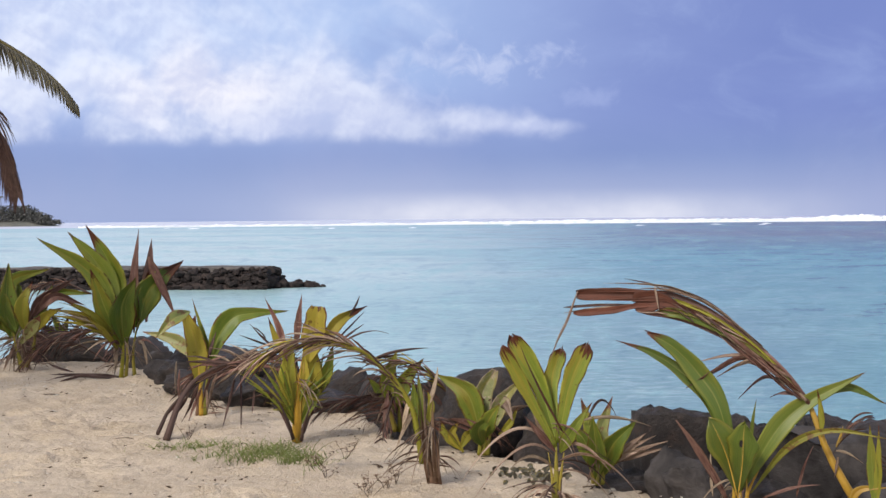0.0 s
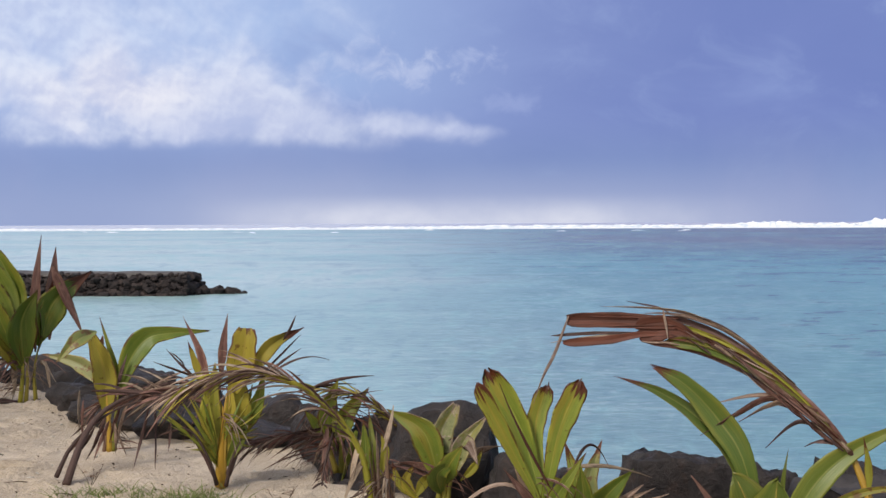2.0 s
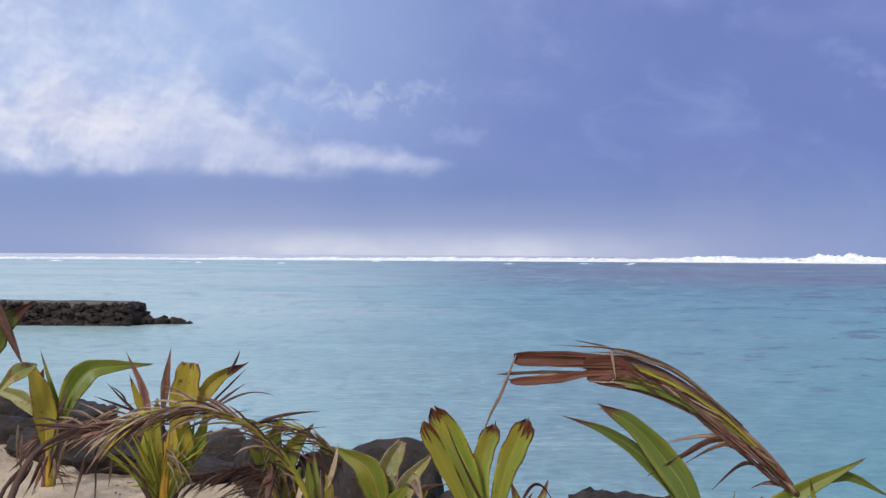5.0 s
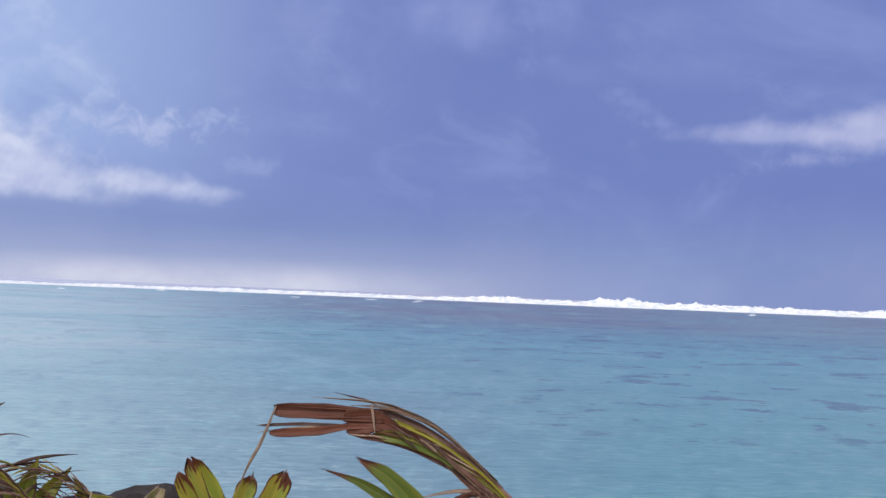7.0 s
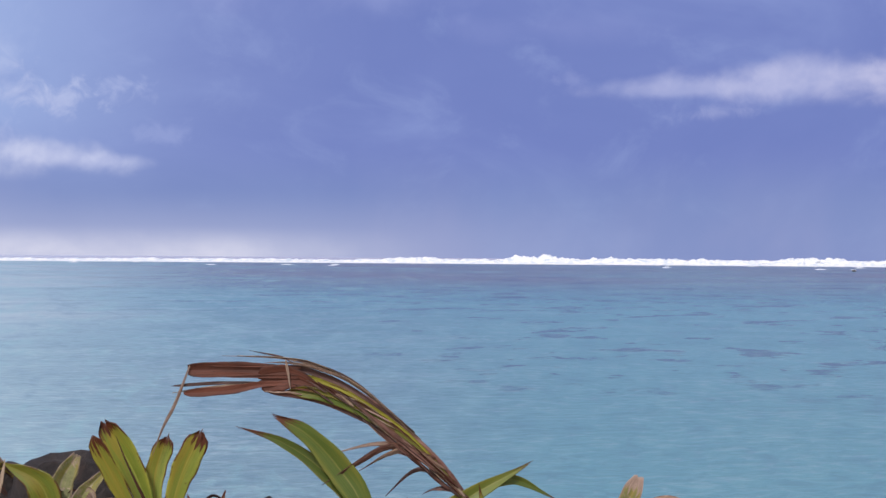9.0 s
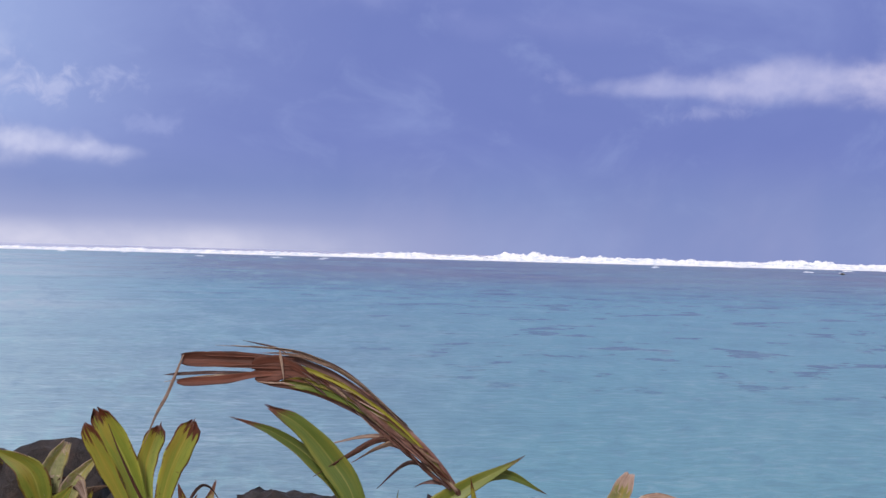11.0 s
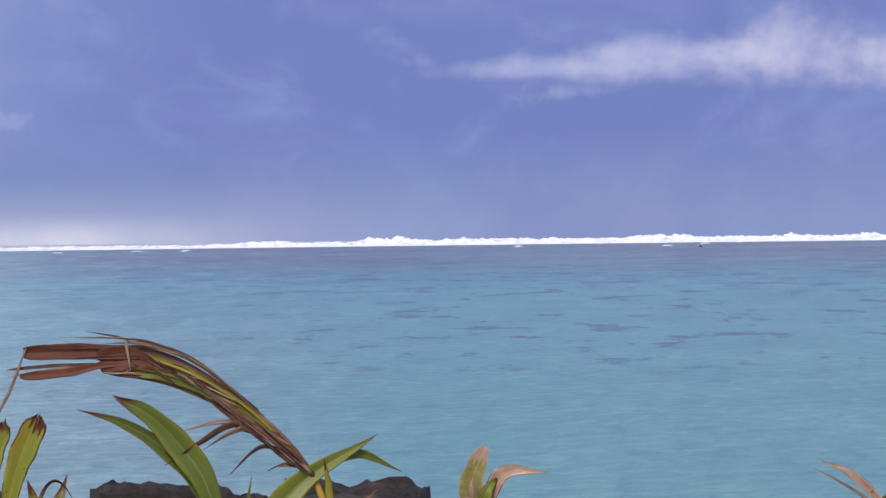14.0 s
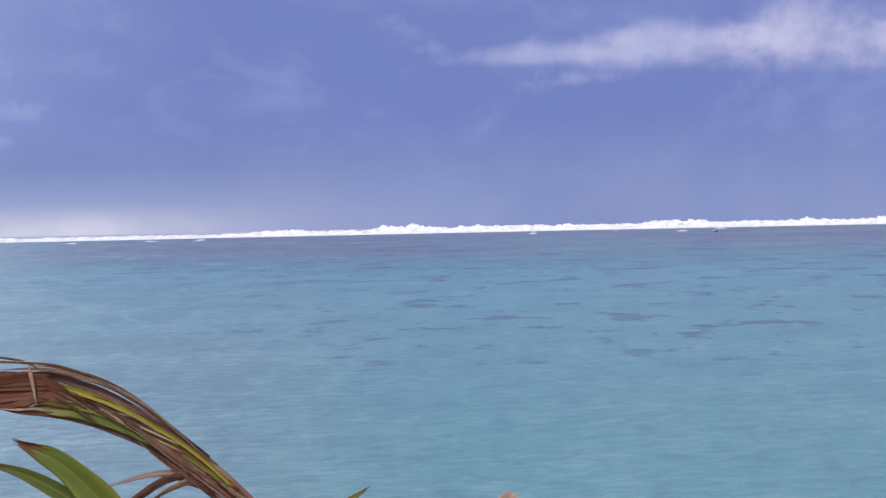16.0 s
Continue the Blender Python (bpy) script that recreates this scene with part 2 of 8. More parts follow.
    spots = step_(nt, noise_(nt, obj, 16.0, 5, 0.7), 0.66 - blotch, 0.72 - blotch)
    gone = math_(nt, "MAXIMUM", gone, math_(nt, "MULTIPLY", spots, 0.75))
    worn = noise_(nt, node(nt, "ShaderNodeMapping", Vector=obj, Location=(3.1, 0, 0)).outputs[0], 7.0, 4, 0.7)
    margin = math_(nt, "MULTIPLY", step_(nt, math_(nt, "ABSOLUTE", math_(nt, "SUBTRACT", s[1], 0.5)), 0.40, 0.47), step_(nt, worn, 0.46, 0.56))
    gone = math_(nt, "MAXIMUM", gone, math_(nt, "MULTIPLY", margin, margins))
    scar = math_(nt, "MULTIPLY", step_(nt, fine, 0.60, 0.70), step_(nt, worn, 0.50, 0.62))
    gone = math_(nt, "MAXIMUM", gone, math_(nt, "MULTIPLY", scar, 0.7))
    dcol = mix_(nt, step_(nt, streak, 0.35, 0.7), dead, tuple(c * 0.45 for c in dead))
    col = mix_(nt, gone, col, dcol)
    bmp = math_(nt, "ADD", math_(nt, "MULTIPLY", ribs, 0.5), math_(nt, "MULTIPLY", streak, 0.8))
    b = principled(nt, out, col, rough, 0.45, bmp, 0.22, 0.0025)
    tr = node(nt, "ShaderNodeBsdfTranslucent", Color=col)
    mx = node(nt, "ShaderNodeMixShader", i0=through_light, i1=b.outputs[0], i2=tr.outputs[0])
    nt.links.new(mx.outputs[0], out.inputs[0])
    return m


RUSTY = (0.13, 0.035, 0.013)
GREEN = leaf_material("green leaf", (0.105, 0.168, 0.018), (0.215, 0.265, 0.035), (0.420, 0.410, 0.095), RUSTY, 0.38, 12.0, 0.015, 0.30)
DEEP = leaf_material("deep green glossy leaf", (0.078, 0.128, 0.018), (0.140, 0.178, 0.027), (0.270, 0.262, 0.062), (0.13, 0.04, 0.018), 0.36, 12.0, -0.02, 0.25, 0.15, 0.0, 0.15)
YELLOW = leaf_material("yellowing leaf", (0.300, 0.310, 0.036), (0.430, 0.350, 0.045), (0.420, 0.300, 0.060), RUSTY, 0.5, 12.0, 0.04, 0.30)
PALE = leaf_material("pale scorched leaf", (0.190, 0.240, 0.060), (0.300, 0.310, 0.120), (0.420, 0.360, 0.190), (0.24, 0.09, 0.05), blotch=0.12)
PINK = leaf_material("withered pink leaf", (0.330, 0.205, 0.155), (0.460, 0.330, 0.260), (0.580, 0.470, 0.390), (0.16, 0.07, 0.045), 0.7, 7.0, 0.02, streaky=0.75, mottle=0.55)
TAN = leaf_material("tan dry leaflet", (0.330, 0.240, 0.170), (0.440, 0.340, 0.250), (0.520, 0.430, 0.340), (0.17, 0.10, 0.06), 0.75, 3.0, streaky=0.75, mottle=0.55)
DRY = leaf_material("brown dry leaf", (0.150, 0.085, 0.060), (0.260, 0.165, 0.120), (0.450, 0.350, 0.280), (0.03, 0.015, 0.010), 0.7, 5.0, 0.02, streaky=0.75, mottle=0.55)
DARK = leaf_material("dark dead leaf", (0.058, 0.030, 0.028), (0.115, 0.062, 0.056), (0.190, 0.120, 0.105), (0.03, 0.016, 0.012), 0.75, 4.0, streaky=0.75, mottle=0.55)
REDDRY = leaf_material("reddish dry leaf", (0.150, 0.062, 0.050), (0.215, 0.102, 0.082), (0.330, 0.200, 0.160), (0.06, 0.022, 0.015), 0.65, 6.0, streaky=0.75, mottle=0.55)
RUST = leaf_material("rust brown torn leaf", (0.185, 0.064, 0.040), (0.105, 0.035, 0.022), (0.042, 0.016, 0.011), (0.05, 0.018, 0.012), 0.7, 6.0, 0.02, 0.2, 0.75, 0.45)
TORN = leaf_material("torn half-dead leaf", (0.110, 0.130, 0.018), (0.230, 0.200, 0.025), (0.300, 0.250, 0.050), (0.150, 0.050, 0.024), 0.5, 8.0, 0.10)
BLEACHED = leaf_material("bleached pinkish leaf", (0.200, 0.230, 0.070), (0.300, 0.270, 0.130), (0.520, 0.420, 0.330), (0.52, 0.38, 0.31), 0.6, blotch=0.10, mottle=0.4)
STALK = leaf_material("yellow-green stalk", (0.200, 0.200, 0.025), (0.340, 0.260, 0.045), (0.420, 0.320, 0.090), (0.16, 0.08, 0.03), 0.45, 2.0)
ORANGE = leaf_material("orange-yellow stalk", (0.400, 0.230, 0.022), (0.470, 0.290, 0.040), (0.520, 0.360, 0.090), (0.22, 0.10, 0.03), 0.4, 2.0)
STUMP = leaf_material("fibrous brown stump", (0.130, 0.068, 0.040), (0.210, 0.125, 0.080), (0.280, 0.190, 0.130), (0.05, 0.03, 0.02), 0.8, 4.0)
GRASS = leaf_material("beach grass", (0.095, 0.160, 0.030), (0.170, 0.210, 0.050), (0.230, 0.250, 0.090), (0.25, 0.20, 0.10), 0.5, 1.0)
PALM = leaf_material("grey-green palm leaflet", (0.088, 0.086, 0.072), (0.128, 0.122, 0.105), (0.170, 0.155, 0.135), (0.10, 0.06, 0.04), 0.5, 2.0)

DEADWOOD = leaf_material("dark dead leaf stalk", (0.050, 0.028, 0.024), (0.085, 0.050, 0.042), (0.130, 0.085, 0.070), (0.02, 0.012, 0.010), 0.8, 3.0, streaky=0.6)


def sand_material():
    m, nt, out = material("coral sand")
    p = node(nt, "ShaderNodeTexCoord").outputs["Object"]
    big = noise_(nt, p, 0.9, 4, 0.6)
    med = noise_(nt, p, 7.0, 5, 0.65)
    fine = noise_(nt, p, 140.0, 2, 0.6)
    col = mix_(nt, step_(nt, big, 0.3, 0.7), (0.510, 0.412, 0.310), (0.630, 0.525, 0.412))
    col = mix_(nt, step_(nt, med, 0.42, 0.72, 0.0, 0.5), col, (0.400, 0.305, 0.215))
    col = mix_(nt, step_(nt, fine, 0.50, 0.72, 0.0, 0.55), col, (0.270, 0.200, 0.140))
    col = mix_(nt, step_(nt, fine, 0.50, 0.30, 0.0, 0.5), col, (0.740, 0.660, 0.550))
    grains = node(nt, "ShaderNodeTexVoronoi", Vector=p, Scale=34.0)
    speck = math_(nt, "MULTIPLY", step_(nt, grains.outputs["Distance"], 0.16, 0.08), step_(nt, med, 0.5, 0.66))
    col = mix_(nt, speck, col, (0.12, 0.085, 0.06))
    clod = noise_(nt, p, 24.0, 4, 0.7)
    col = mix_(nt, step_(nt, clod, 0.56, 0.72, 0.0, 0.35), col, (0.330, 0.250, 0.175))
    h = math_(nt, "ADD", math_(nt, "ADD", med, math_(nt, "MULTIPLY", clod, 0.6)), math_(nt, "MULTIPLY", fine, 0.22))
    principled(nt, out, col, 0.92, 0.15, h, 0.9, 0.05)
    return m


def basalt_material():
    m, nt, out = material("black basalt")
    p = node(nt, "ShaderNodeVectorMath", p_operation="SCALE", i0=node(nt, "ShaderNodeNewGeometry").outputs["Position"], Scale=1.8).outputs[0]
    rnd = node(nt, "ShaderNodeObjectInfo").outputs["Random"]
    a = noise_(nt, p, 3.5, 6, 0.7, 0.6)
    f = noise_(nt, p, 30.0, 5, 0.75)
    c = mix_(nt, step_(nt, a, 0.3, 0.75), (0.028, 0.024, 0.025), (0.074, 0.062, 0.060))
    c = mix_(nt, math_(nt, "MULTIPLY", step_(nt, noise_(nt, p, 5.5, 5, 0.65), 0.52, 0.70), 0.50), c, (0.100, 0.062, 0.048))
    salt = math_(nt, "MULTIPLY", step_(nt, noise_(nt, p, 2.2, 6, 0.72, 0.8), 0.56, 0.66), step_(nt, rnd, 0.2, 1.0, 0.25, 0.75))
    c = mix_(nt, salt, c, (0.090, 0.082, 0.080))
    c = mix_(nt, step_(nt, f, 0.54, 0.72, 0.0, 0.55), c, (0.013, 0.012, 0.013))
    h = math_(nt, "ADD", math_(nt, "MULTIPLY", a, 2.0), f)
    principled(nt, out, c, 0.60, 0.35, h, 0.9, 0.03)
    return m


def grey_rock_material():
    m, nt, out = material("grey basalt")
    p = node(nt, "ShaderNodeVectorMath", p_operation="SCALE", i0=node(nt, "ShaderNodeNewGeometry").outputs["Position"], Scale=1.8).outputs[0]
    a = noise_(nt, p, 2.8, 5, 0.6, 0.6)
    f = noise_(nt, p, 30.0, 4, 0.7)
    c = mix_(nt, step_(nt, a, 0.3, 0.7), (0.026, 0.023, 0.024), (0.072, 0.064, 0.064))
    c = mix_(nt, step_(nt, f, 0.55, 0.75, 0.0, 0.5), c, (0.030, 0.027, 0.028))
    principled(nt, out, c, 0.8, 0.3, math_(nt, "ADD", math_(nt, "MULTIPLY", a, 2.0), f), 0.6, 0.015)
    return m


def water_material():
    m, nt, out = material("lagoon water")
    p = node(nt, "ShaderNodeTexCoord").outputs["Object"]
    s = node(nt, "ShaderNodeSeparateXYZ", Vector=p).outputs
    r = math_(nt, "SQRT", math_(nt, "ADD", math_(nt, "MULTIPLY", s[0], s[0]), math_(nt, "MULTIPLY", s[1], s[1])))
    az = math_(nt, "MULTIPLY", math_(nt, "ARCTAN2", s[0], s[1]), 57.2958 * SPREAD)
    # depth of the lagoon: sandy shallows, blue-green middle, grey reef flat
    near, far, reef = (0.205, 0.345, 0.368), (0.112, 0.296, 0.345), (0.170, 0.172, 0.205)
    big = noise_(nt, p, 0.015, 4, 0.6)
    # near tone goes from pale to teal with the bearing
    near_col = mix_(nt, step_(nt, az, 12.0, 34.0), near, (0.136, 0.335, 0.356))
    col = mix_(nt, step_(nt, r, 22.0, 110.0), near_col, far)
    col = mix_(nt, math_(nt, "MULTIPLY", step_(nt, r, 19.0, 9.5), step_(nt, az, 40.0, 22.0, 0.15, 0.75)), col, (0.330, 0.390, 0.370))
    wob = math_(nt, "ADD", r, math_(nt, "MULTIPLY", big, 60.0))
    col = mix_(nt, math_(nt, "MULTIPLY", step_(nt, wob, 115.0, 240.0), step_(nt, az, -16.0, 16.0, 0.0, 1.0)), col, reef)
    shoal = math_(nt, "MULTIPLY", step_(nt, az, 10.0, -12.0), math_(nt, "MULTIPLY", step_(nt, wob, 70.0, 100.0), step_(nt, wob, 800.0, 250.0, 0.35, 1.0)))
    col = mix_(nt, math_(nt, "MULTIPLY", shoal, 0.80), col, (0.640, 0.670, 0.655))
    # every range paler towards the left bearings
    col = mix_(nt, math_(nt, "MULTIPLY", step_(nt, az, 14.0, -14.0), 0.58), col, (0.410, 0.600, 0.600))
    col = mix_(nt, math_(nt, "MULTIPLY", step_(nt, big, 0.44, 0.60), 0.45), col, (0.165, 0.395, 0.430))
    # coral heads and weed on the bottom
    logr = math_(nt, "LOGARITHM", math_(nt, "MAXIMUM", r, 1.0), 2.71828)
    rings = node(nt, "ShaderNodeCombineXYZ", X=math_(nt, "MULTIPLY", az, 0.24), Y=math_(nt, "MULTIPLY", logr, 14.0)).outputs[0]
    coral = noise_(nt, rings, 1.0, 5, 0.62, 0.1)
    where = math_(nt, "MULTIPLY", step_(nt, az, 8.0, 30.0, 0.0, 1.0), step_(nt, r, 24.0, 40.0))
    patch = math_(nt, "MULTIPLY", step_(nt, coral, 0.555, 0.62), where)
    col = mix_(nt, math_(nt, "MULTIPLY", patch, 0.7), col, (0.058, 0.095, 0.150))
    coral2 = noise_(nt, node(nt, "ShaderNodeMapping", Vector=rings, Location=(7, 3, 0), Scale=(0.8, 1.3, 1)).outputs[0], 1.0, 6, 0.68, 0.3)
    patch2 = math_(nt, "MULTIPLY", step_(nt, coral2, 0.53, 0.61), math_(nt, "MULTIPLY", step_(nt, r, 60.0, 110.0), step_(nt, az, -14.0, 16.0, 0.15, 1.0)))
    col = mix_(nt, math_(nt, "MULTIPLY", patch2, 0.65), col, (0.075, 0.115, 0.185))
    # shifting pale and deeper water
    cells = noise_(nt, node(nt, "ShaderNodeMapping", Vector=rings, Location=(2, 9, 0), Scale=(1.7, 0.55, 1)).outputs[0], 1.0, 5, 0.65, 0.4)
    col = mix_(nt, math_(nt, "MULTIPLY", step_(nt, cells, 0.48, 0.68), step_(nt, az, 34.0, 4.0, 0.16, 0.55)), col, (0.270, 0.500, 0.500))
    col = mix_(nt, step_(nt, cells, 0.48, 0.30, 0.0, 0.40), col, (0.120, 0.245, 0.305))
    # wind ripples: crest sparkle and dark troughs painted into the colour, besides the bump
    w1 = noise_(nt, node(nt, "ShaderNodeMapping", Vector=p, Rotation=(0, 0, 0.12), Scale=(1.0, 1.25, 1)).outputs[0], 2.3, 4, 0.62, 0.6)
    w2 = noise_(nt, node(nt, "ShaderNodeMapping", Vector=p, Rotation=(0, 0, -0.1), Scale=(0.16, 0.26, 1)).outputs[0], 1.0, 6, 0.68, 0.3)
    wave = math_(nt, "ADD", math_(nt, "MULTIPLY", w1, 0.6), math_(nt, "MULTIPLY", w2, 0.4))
    glint = step_(nt, az, 34.0, -4.0, 0.22, 0.66)
    col = mix_(nt, math_(nt, "MULTIPLY", step_(nt, wave, 0.50, 0.64), glint), col, (0.410, 0.560, 0.570))
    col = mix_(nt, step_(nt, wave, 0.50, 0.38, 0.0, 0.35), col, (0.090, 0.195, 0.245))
    # pale spray haze over the sea outside the reef, painted into the water colour
    col = mix_(nt, step_(nt, r, 668.0, 690.0), col, (0.60, 0.61, 0.70))
    h = math_(nt, "ADD", w1, math_(nt, "MULTIPLY", w2, 2.0))
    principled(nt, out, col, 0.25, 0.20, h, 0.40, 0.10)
    return m


def foam_material():
    m, nt, out = material("white surf foam")
    p = node(nt, "ShaderNodeTexCoord").outputs["Object"]
    a = noise_(nt, node(nt, "ShaderNodeMapping", Vector=p, Scale=(1, 1, 2.2)).outputs[0], 0.35, 5, 0.7)
    c = mix_(nt, step_(nt, a, 0.30, 0.60), (0.50, 0.60, 0.70), (0.92, 0.93, 0.95))
    principled(nt, out, c, 0.9, 0.1)
    return m


def plain_material(name, c1, c2, scale, rough=0.85):
    m, nt, out = material(name)
    p = node(nt, "ShaderNodeTexCoord").outputs["Object"]
    a = noise_(nt, p, scale, 5, 0.65)
    c = mix_(nt, step_(nt, a, 0.3, 0.7), c1, c2)
    principled(nt, out, c, rough, 0.2, a, 0.5, 0.05)
    return m


def jetty_material():
    """Dark weathered basalt, each stone of its own tone, with brown weed in blotches."""
    m, nt, out = material("dark weathered jetty stone")
    p = node(nt, "ShaderNodeTexCoord").outputs["Object"]
    rnd = node(nt, "ShaderNodeObjectInfo").outputs["Random"]
    isle = node(nt, "ShaderNodeNewGeometry").outputs["Random Per Island"]
    tone = math_(nt, "FRACT", math_(nt, "ADD", rnd, isle))
    a = noise_(nt, p, 4.0, 5, 0.7)
    c = mix_(nt, step_(nt, a, 0.3, 0.7), (0.015, 0.013, 0.014), (0.048, 0.038, 0.037))
    c = mix_(nt, step_(nt, tone, 0.55, 1.0, 0.0, 0.7), c, (0.062, 0.046, 0.042))
    principled(nt, out, c, 0.85, 0.2, a, 0.8, 0.06)
    return m


SAND, BASALT, GREY, WATER, FOAM = sand_material(), basalt_material(), grey_rock_material(), water_material(), foam_material()
JETTY_STONE = jetty_material()
JETTY_TOP = plain_material("sandy grey jetty top", (0.07, 0.063, 0.060), (0.150, 0.135, 0.125), 1.4)
# headland base colour greyed and lightened to paint in the distance haze
WOODS = plain_material("haze-paled far woods", (0.110, 0.115, 0.110), (0.160, 0.160, 0.150), 0.12)
TRUNK = plain_material("grey palm trunk", (0.14, 0.11, 0.09), (0.26, 0.22, 0.18), 5.0)
TWIG = plain_material("dark twig", (0.055, 0.036, 0.024), (0.120, 0.080, 0.052), 30.0)
CORAL = plain_material("bleached coral bit", (0.42, 0.38, 0.33), (0.66, 0.62, 0.56), 30.0)


# ---------------------------------------------------------------- mesh helpers
def mesh_object(name, verts, faces, mat, parent=None, uvs=None, smooth=True):
    me = bpy.data.meshes.new(name)
    me.from_pydata(verts, [], faces)
    if smooth:
        me.polygons.foreach_set("use_smooth", [True] * len(me.polygons))
    if uvs is not None:
        lay = me.uv_layers.new(name="UVMap")
        idx = np.empty(len(me.loops), dtype=np.int32)
        me.loops.foreach_get("vertex_index", idx)
        lay.data.foreach_set("uv", np.asarray(uvs, dtype=np.float32)[idx].ravel())
    me.materials.append(mat)
    me.update()
    ob = new(name, me)
    if parent is not None:
        ob.parent = parent
    return ob


def thing(name, at, label, category, group=""):
    """An Empty at the thing's base."""
    ob = new(name)
    ob.location = at
    ob.empty_display_size = 0.1
    return tagged(ob, label, category, group)


def spline(pts, n):
    """Points along a smooth curve through pts."""
    p = [Vector(q) for q in pts]
    p = [p[0] * 2 - p[1]] + p + [p[-1] * 2 - p[-2]]
    m, res = len(pts) - 1, []
    for i in range(n + 1):
        u = i / n * m
        k = min(int(u), m - 1)
        f = u - k
        a, b, c, d = p[k:k + 4]
        res.append(0.5 * (2 * b + (c - a) * f + (2 * a - 5 * b + 4 * c - d) * f * f + (3 * b - a - 3 * c + d) * f ** 3))
    return res


def bow(pts, n):
    """A bow from the first to the last point, drawn towards the middle one."""
    if len(pts) != 3:
        return spline(pts, n)
    a, b, c = (Vector(q) for q in pts)
    return [a * (1 - u) ** 2 + b * 2 * u * (1 - u) + c * u * u for u in (i / n for i in range(n + 1))]


def ribbon(line, width, face, roll, fold, nv, thick, tip, twist=0.0, wave=0.0, rng=None, pleat=0.0, fray=None, hole=()):
    """Verts, faces, uvs of a leaf along line; width(s) in metres, folded along its middle, with a thickness."""
    n, V, U = len(line) - 1, [], []
    face = Vector(face).normalized()
    ph = rng.uniform(0, 6.28) if rng else 0.0
    for side in (1, -1):
        for i, c in enumerate(line):
            s = i / n
            tan = (line[min(i + 1, n)] - line[max(i - 1, 0)]).normalized()
            across = tan.cross(face)
            if across.length < 0.15:
                across = tan.cross(Vector((0.3, 0.2, 1)))
            across.normalize()
            across = Matrix.Rotation(radians(roll + twist * s), 3, tan) @ across
            nor = across.cross(tan).normalized()
            w = width(s)
            for j in range(nv + 1):
                v = j / nv
                x = (v - 0.5) * w
                z = (abs(v - 0.5) * 2) * w * fold + math.sin(s * 11 + ph + v * 5) * wave * w
                z += (pleat if j % 2 else -pleat) * w
                q = c + across * x + nor * (z + side * thick / 2)
                if fray and s > 0.86:
                    q = q + tan * fray[j] * (s - 0.86) / 0.14
                V.append(q)
                U.append((s / tip, v))
    F, m = [], nv + 1
    o = (n + 1) * m
    for i in range(n):
        for j in range(nv):
            if (i, j) in hole:
                continue
            a = i * m + j
            F.append((a, a + 1, a + m + 1, a + m))
            F.append((o + a, o + a + m, o + a + m + 1, o + a + 1))
        a, b = i * m, i * m + nv
        F.append((a, a + m, o + a + m, o + a))
        F.append((b, o + b, o + b + m, b + m))
    for j in range(nv):
        F.append((j, o + j, o + j + 1, j + 1))
        a = n * m + j
        F.append((a, a + 1, o + a + 1, o + a))
    return V, F, U


def facing(plant):
    x, y, _ = plant.location
    return Vector((-x, -y - 0.2, 1.0))


def blade(plant, name, pts, w, mat, tip=0.95, roll=None, blunt=0.0, shape="lance", fold=None, hole=()):
    """A broad young palm leaf blade through pts, w wide."""
    rng = random.Random(str(pts))
    roll = rng.uniform(-22, 22) if roll is None else roll
    p = 0.75 * (1 - blunt) + 0.10

    def width(s):
        if shape == "strap":
            k = min(1.0, 0.30 + 1.1 * s) * min(1.0, ((1.0001 - s) / 0.14) ** (0.75 * (1 - blunt) + 0.05))
        elif shape == "wedge":
            k = min(1.0, 0.10 + 1.25 * s) * min(1.0, ((1.0001 - s) / 0.26) ** 0.6)
        elif s < 0.45:
            k = 0.16 + 0.84 * math.sin(s / 0.45 * math.pi / 2) ** 1.15
        else:
            k = max(0.03, ((1.0 - s) / 0.55)) ** p
        return w * k * (1 + 0.05 * math.sin(s * 23 + rng_p) * (s > 0.5))
    rng_p = rng.uniform(0, 6)
    line = spline(pts, 22)
    ln = sum((line[i + 1] - line[i]).length for i in range(22))
    fray = [rng.uniform(-0.6, 1.0) * (ln * (0.035 - 0.018 * blunt) if shape == "lance" else (0.14 if shape == "strap" else 0.10) * w) for _ in range(13)]
    V, F, U = ribbon(line, width, facing(plant), roll, rng.uniform(0.08, 0.24) if fold is None else fold, 12, 0.0016, tip, rng.uniform(-22, 22), 0.03, rng, 0.007, fray, hole)
    return mesh_object(name, V, F, mat, plant, U)


def dry_tuft(plant, n, low, high, reach, seed, kinds=None):
    """Thin dead leaflets that lean out of the plant's foot and hang, in loose bundles."""
    rng = random.Random(seed)
    kinds = kinds or (DARK, REDDRY, DRY, TAN, REDDRY, DARK)
    left = 0
    for _ in range(n):
        if left == 0:
            left, t0, z0, k0, mat = rng.randint(2, 6), rng.uniform(0, 6.283), rng.uniform(low, high), rng.uniform(0.5, 1.1), rng.choice(kinds)
        left -= 1
        t = t0 + rng.gauss(0, 0.22)
        d = Vector((math.cos(t), 0.7 * math.sin(t), 0))
        a = Vector((rng.gauss(0, 0.02), rng.gauss(0, 0.02), z0 + rng.gauss(0, 0.025)))
        ln = reach * k0 * rng.uniform(0.75, 1.15)
        b = a + d * ln * 0.55 + Vector((0, 0, ln * rng.uniform(-0.02, 0.22)))
        c = a + d * ln * rng.uniform(0.85, 1.0) + Vector((0, 0, -ln * rng.uniform(0.15, 0.9)))
        c.z = max(c.z, 0.01)
        strip(plant, "dry_leaflet", [a, b, c], rng.uniform(0.004, 0.011), mat if rng.random() < 0.7 else rng.choice(kinds))


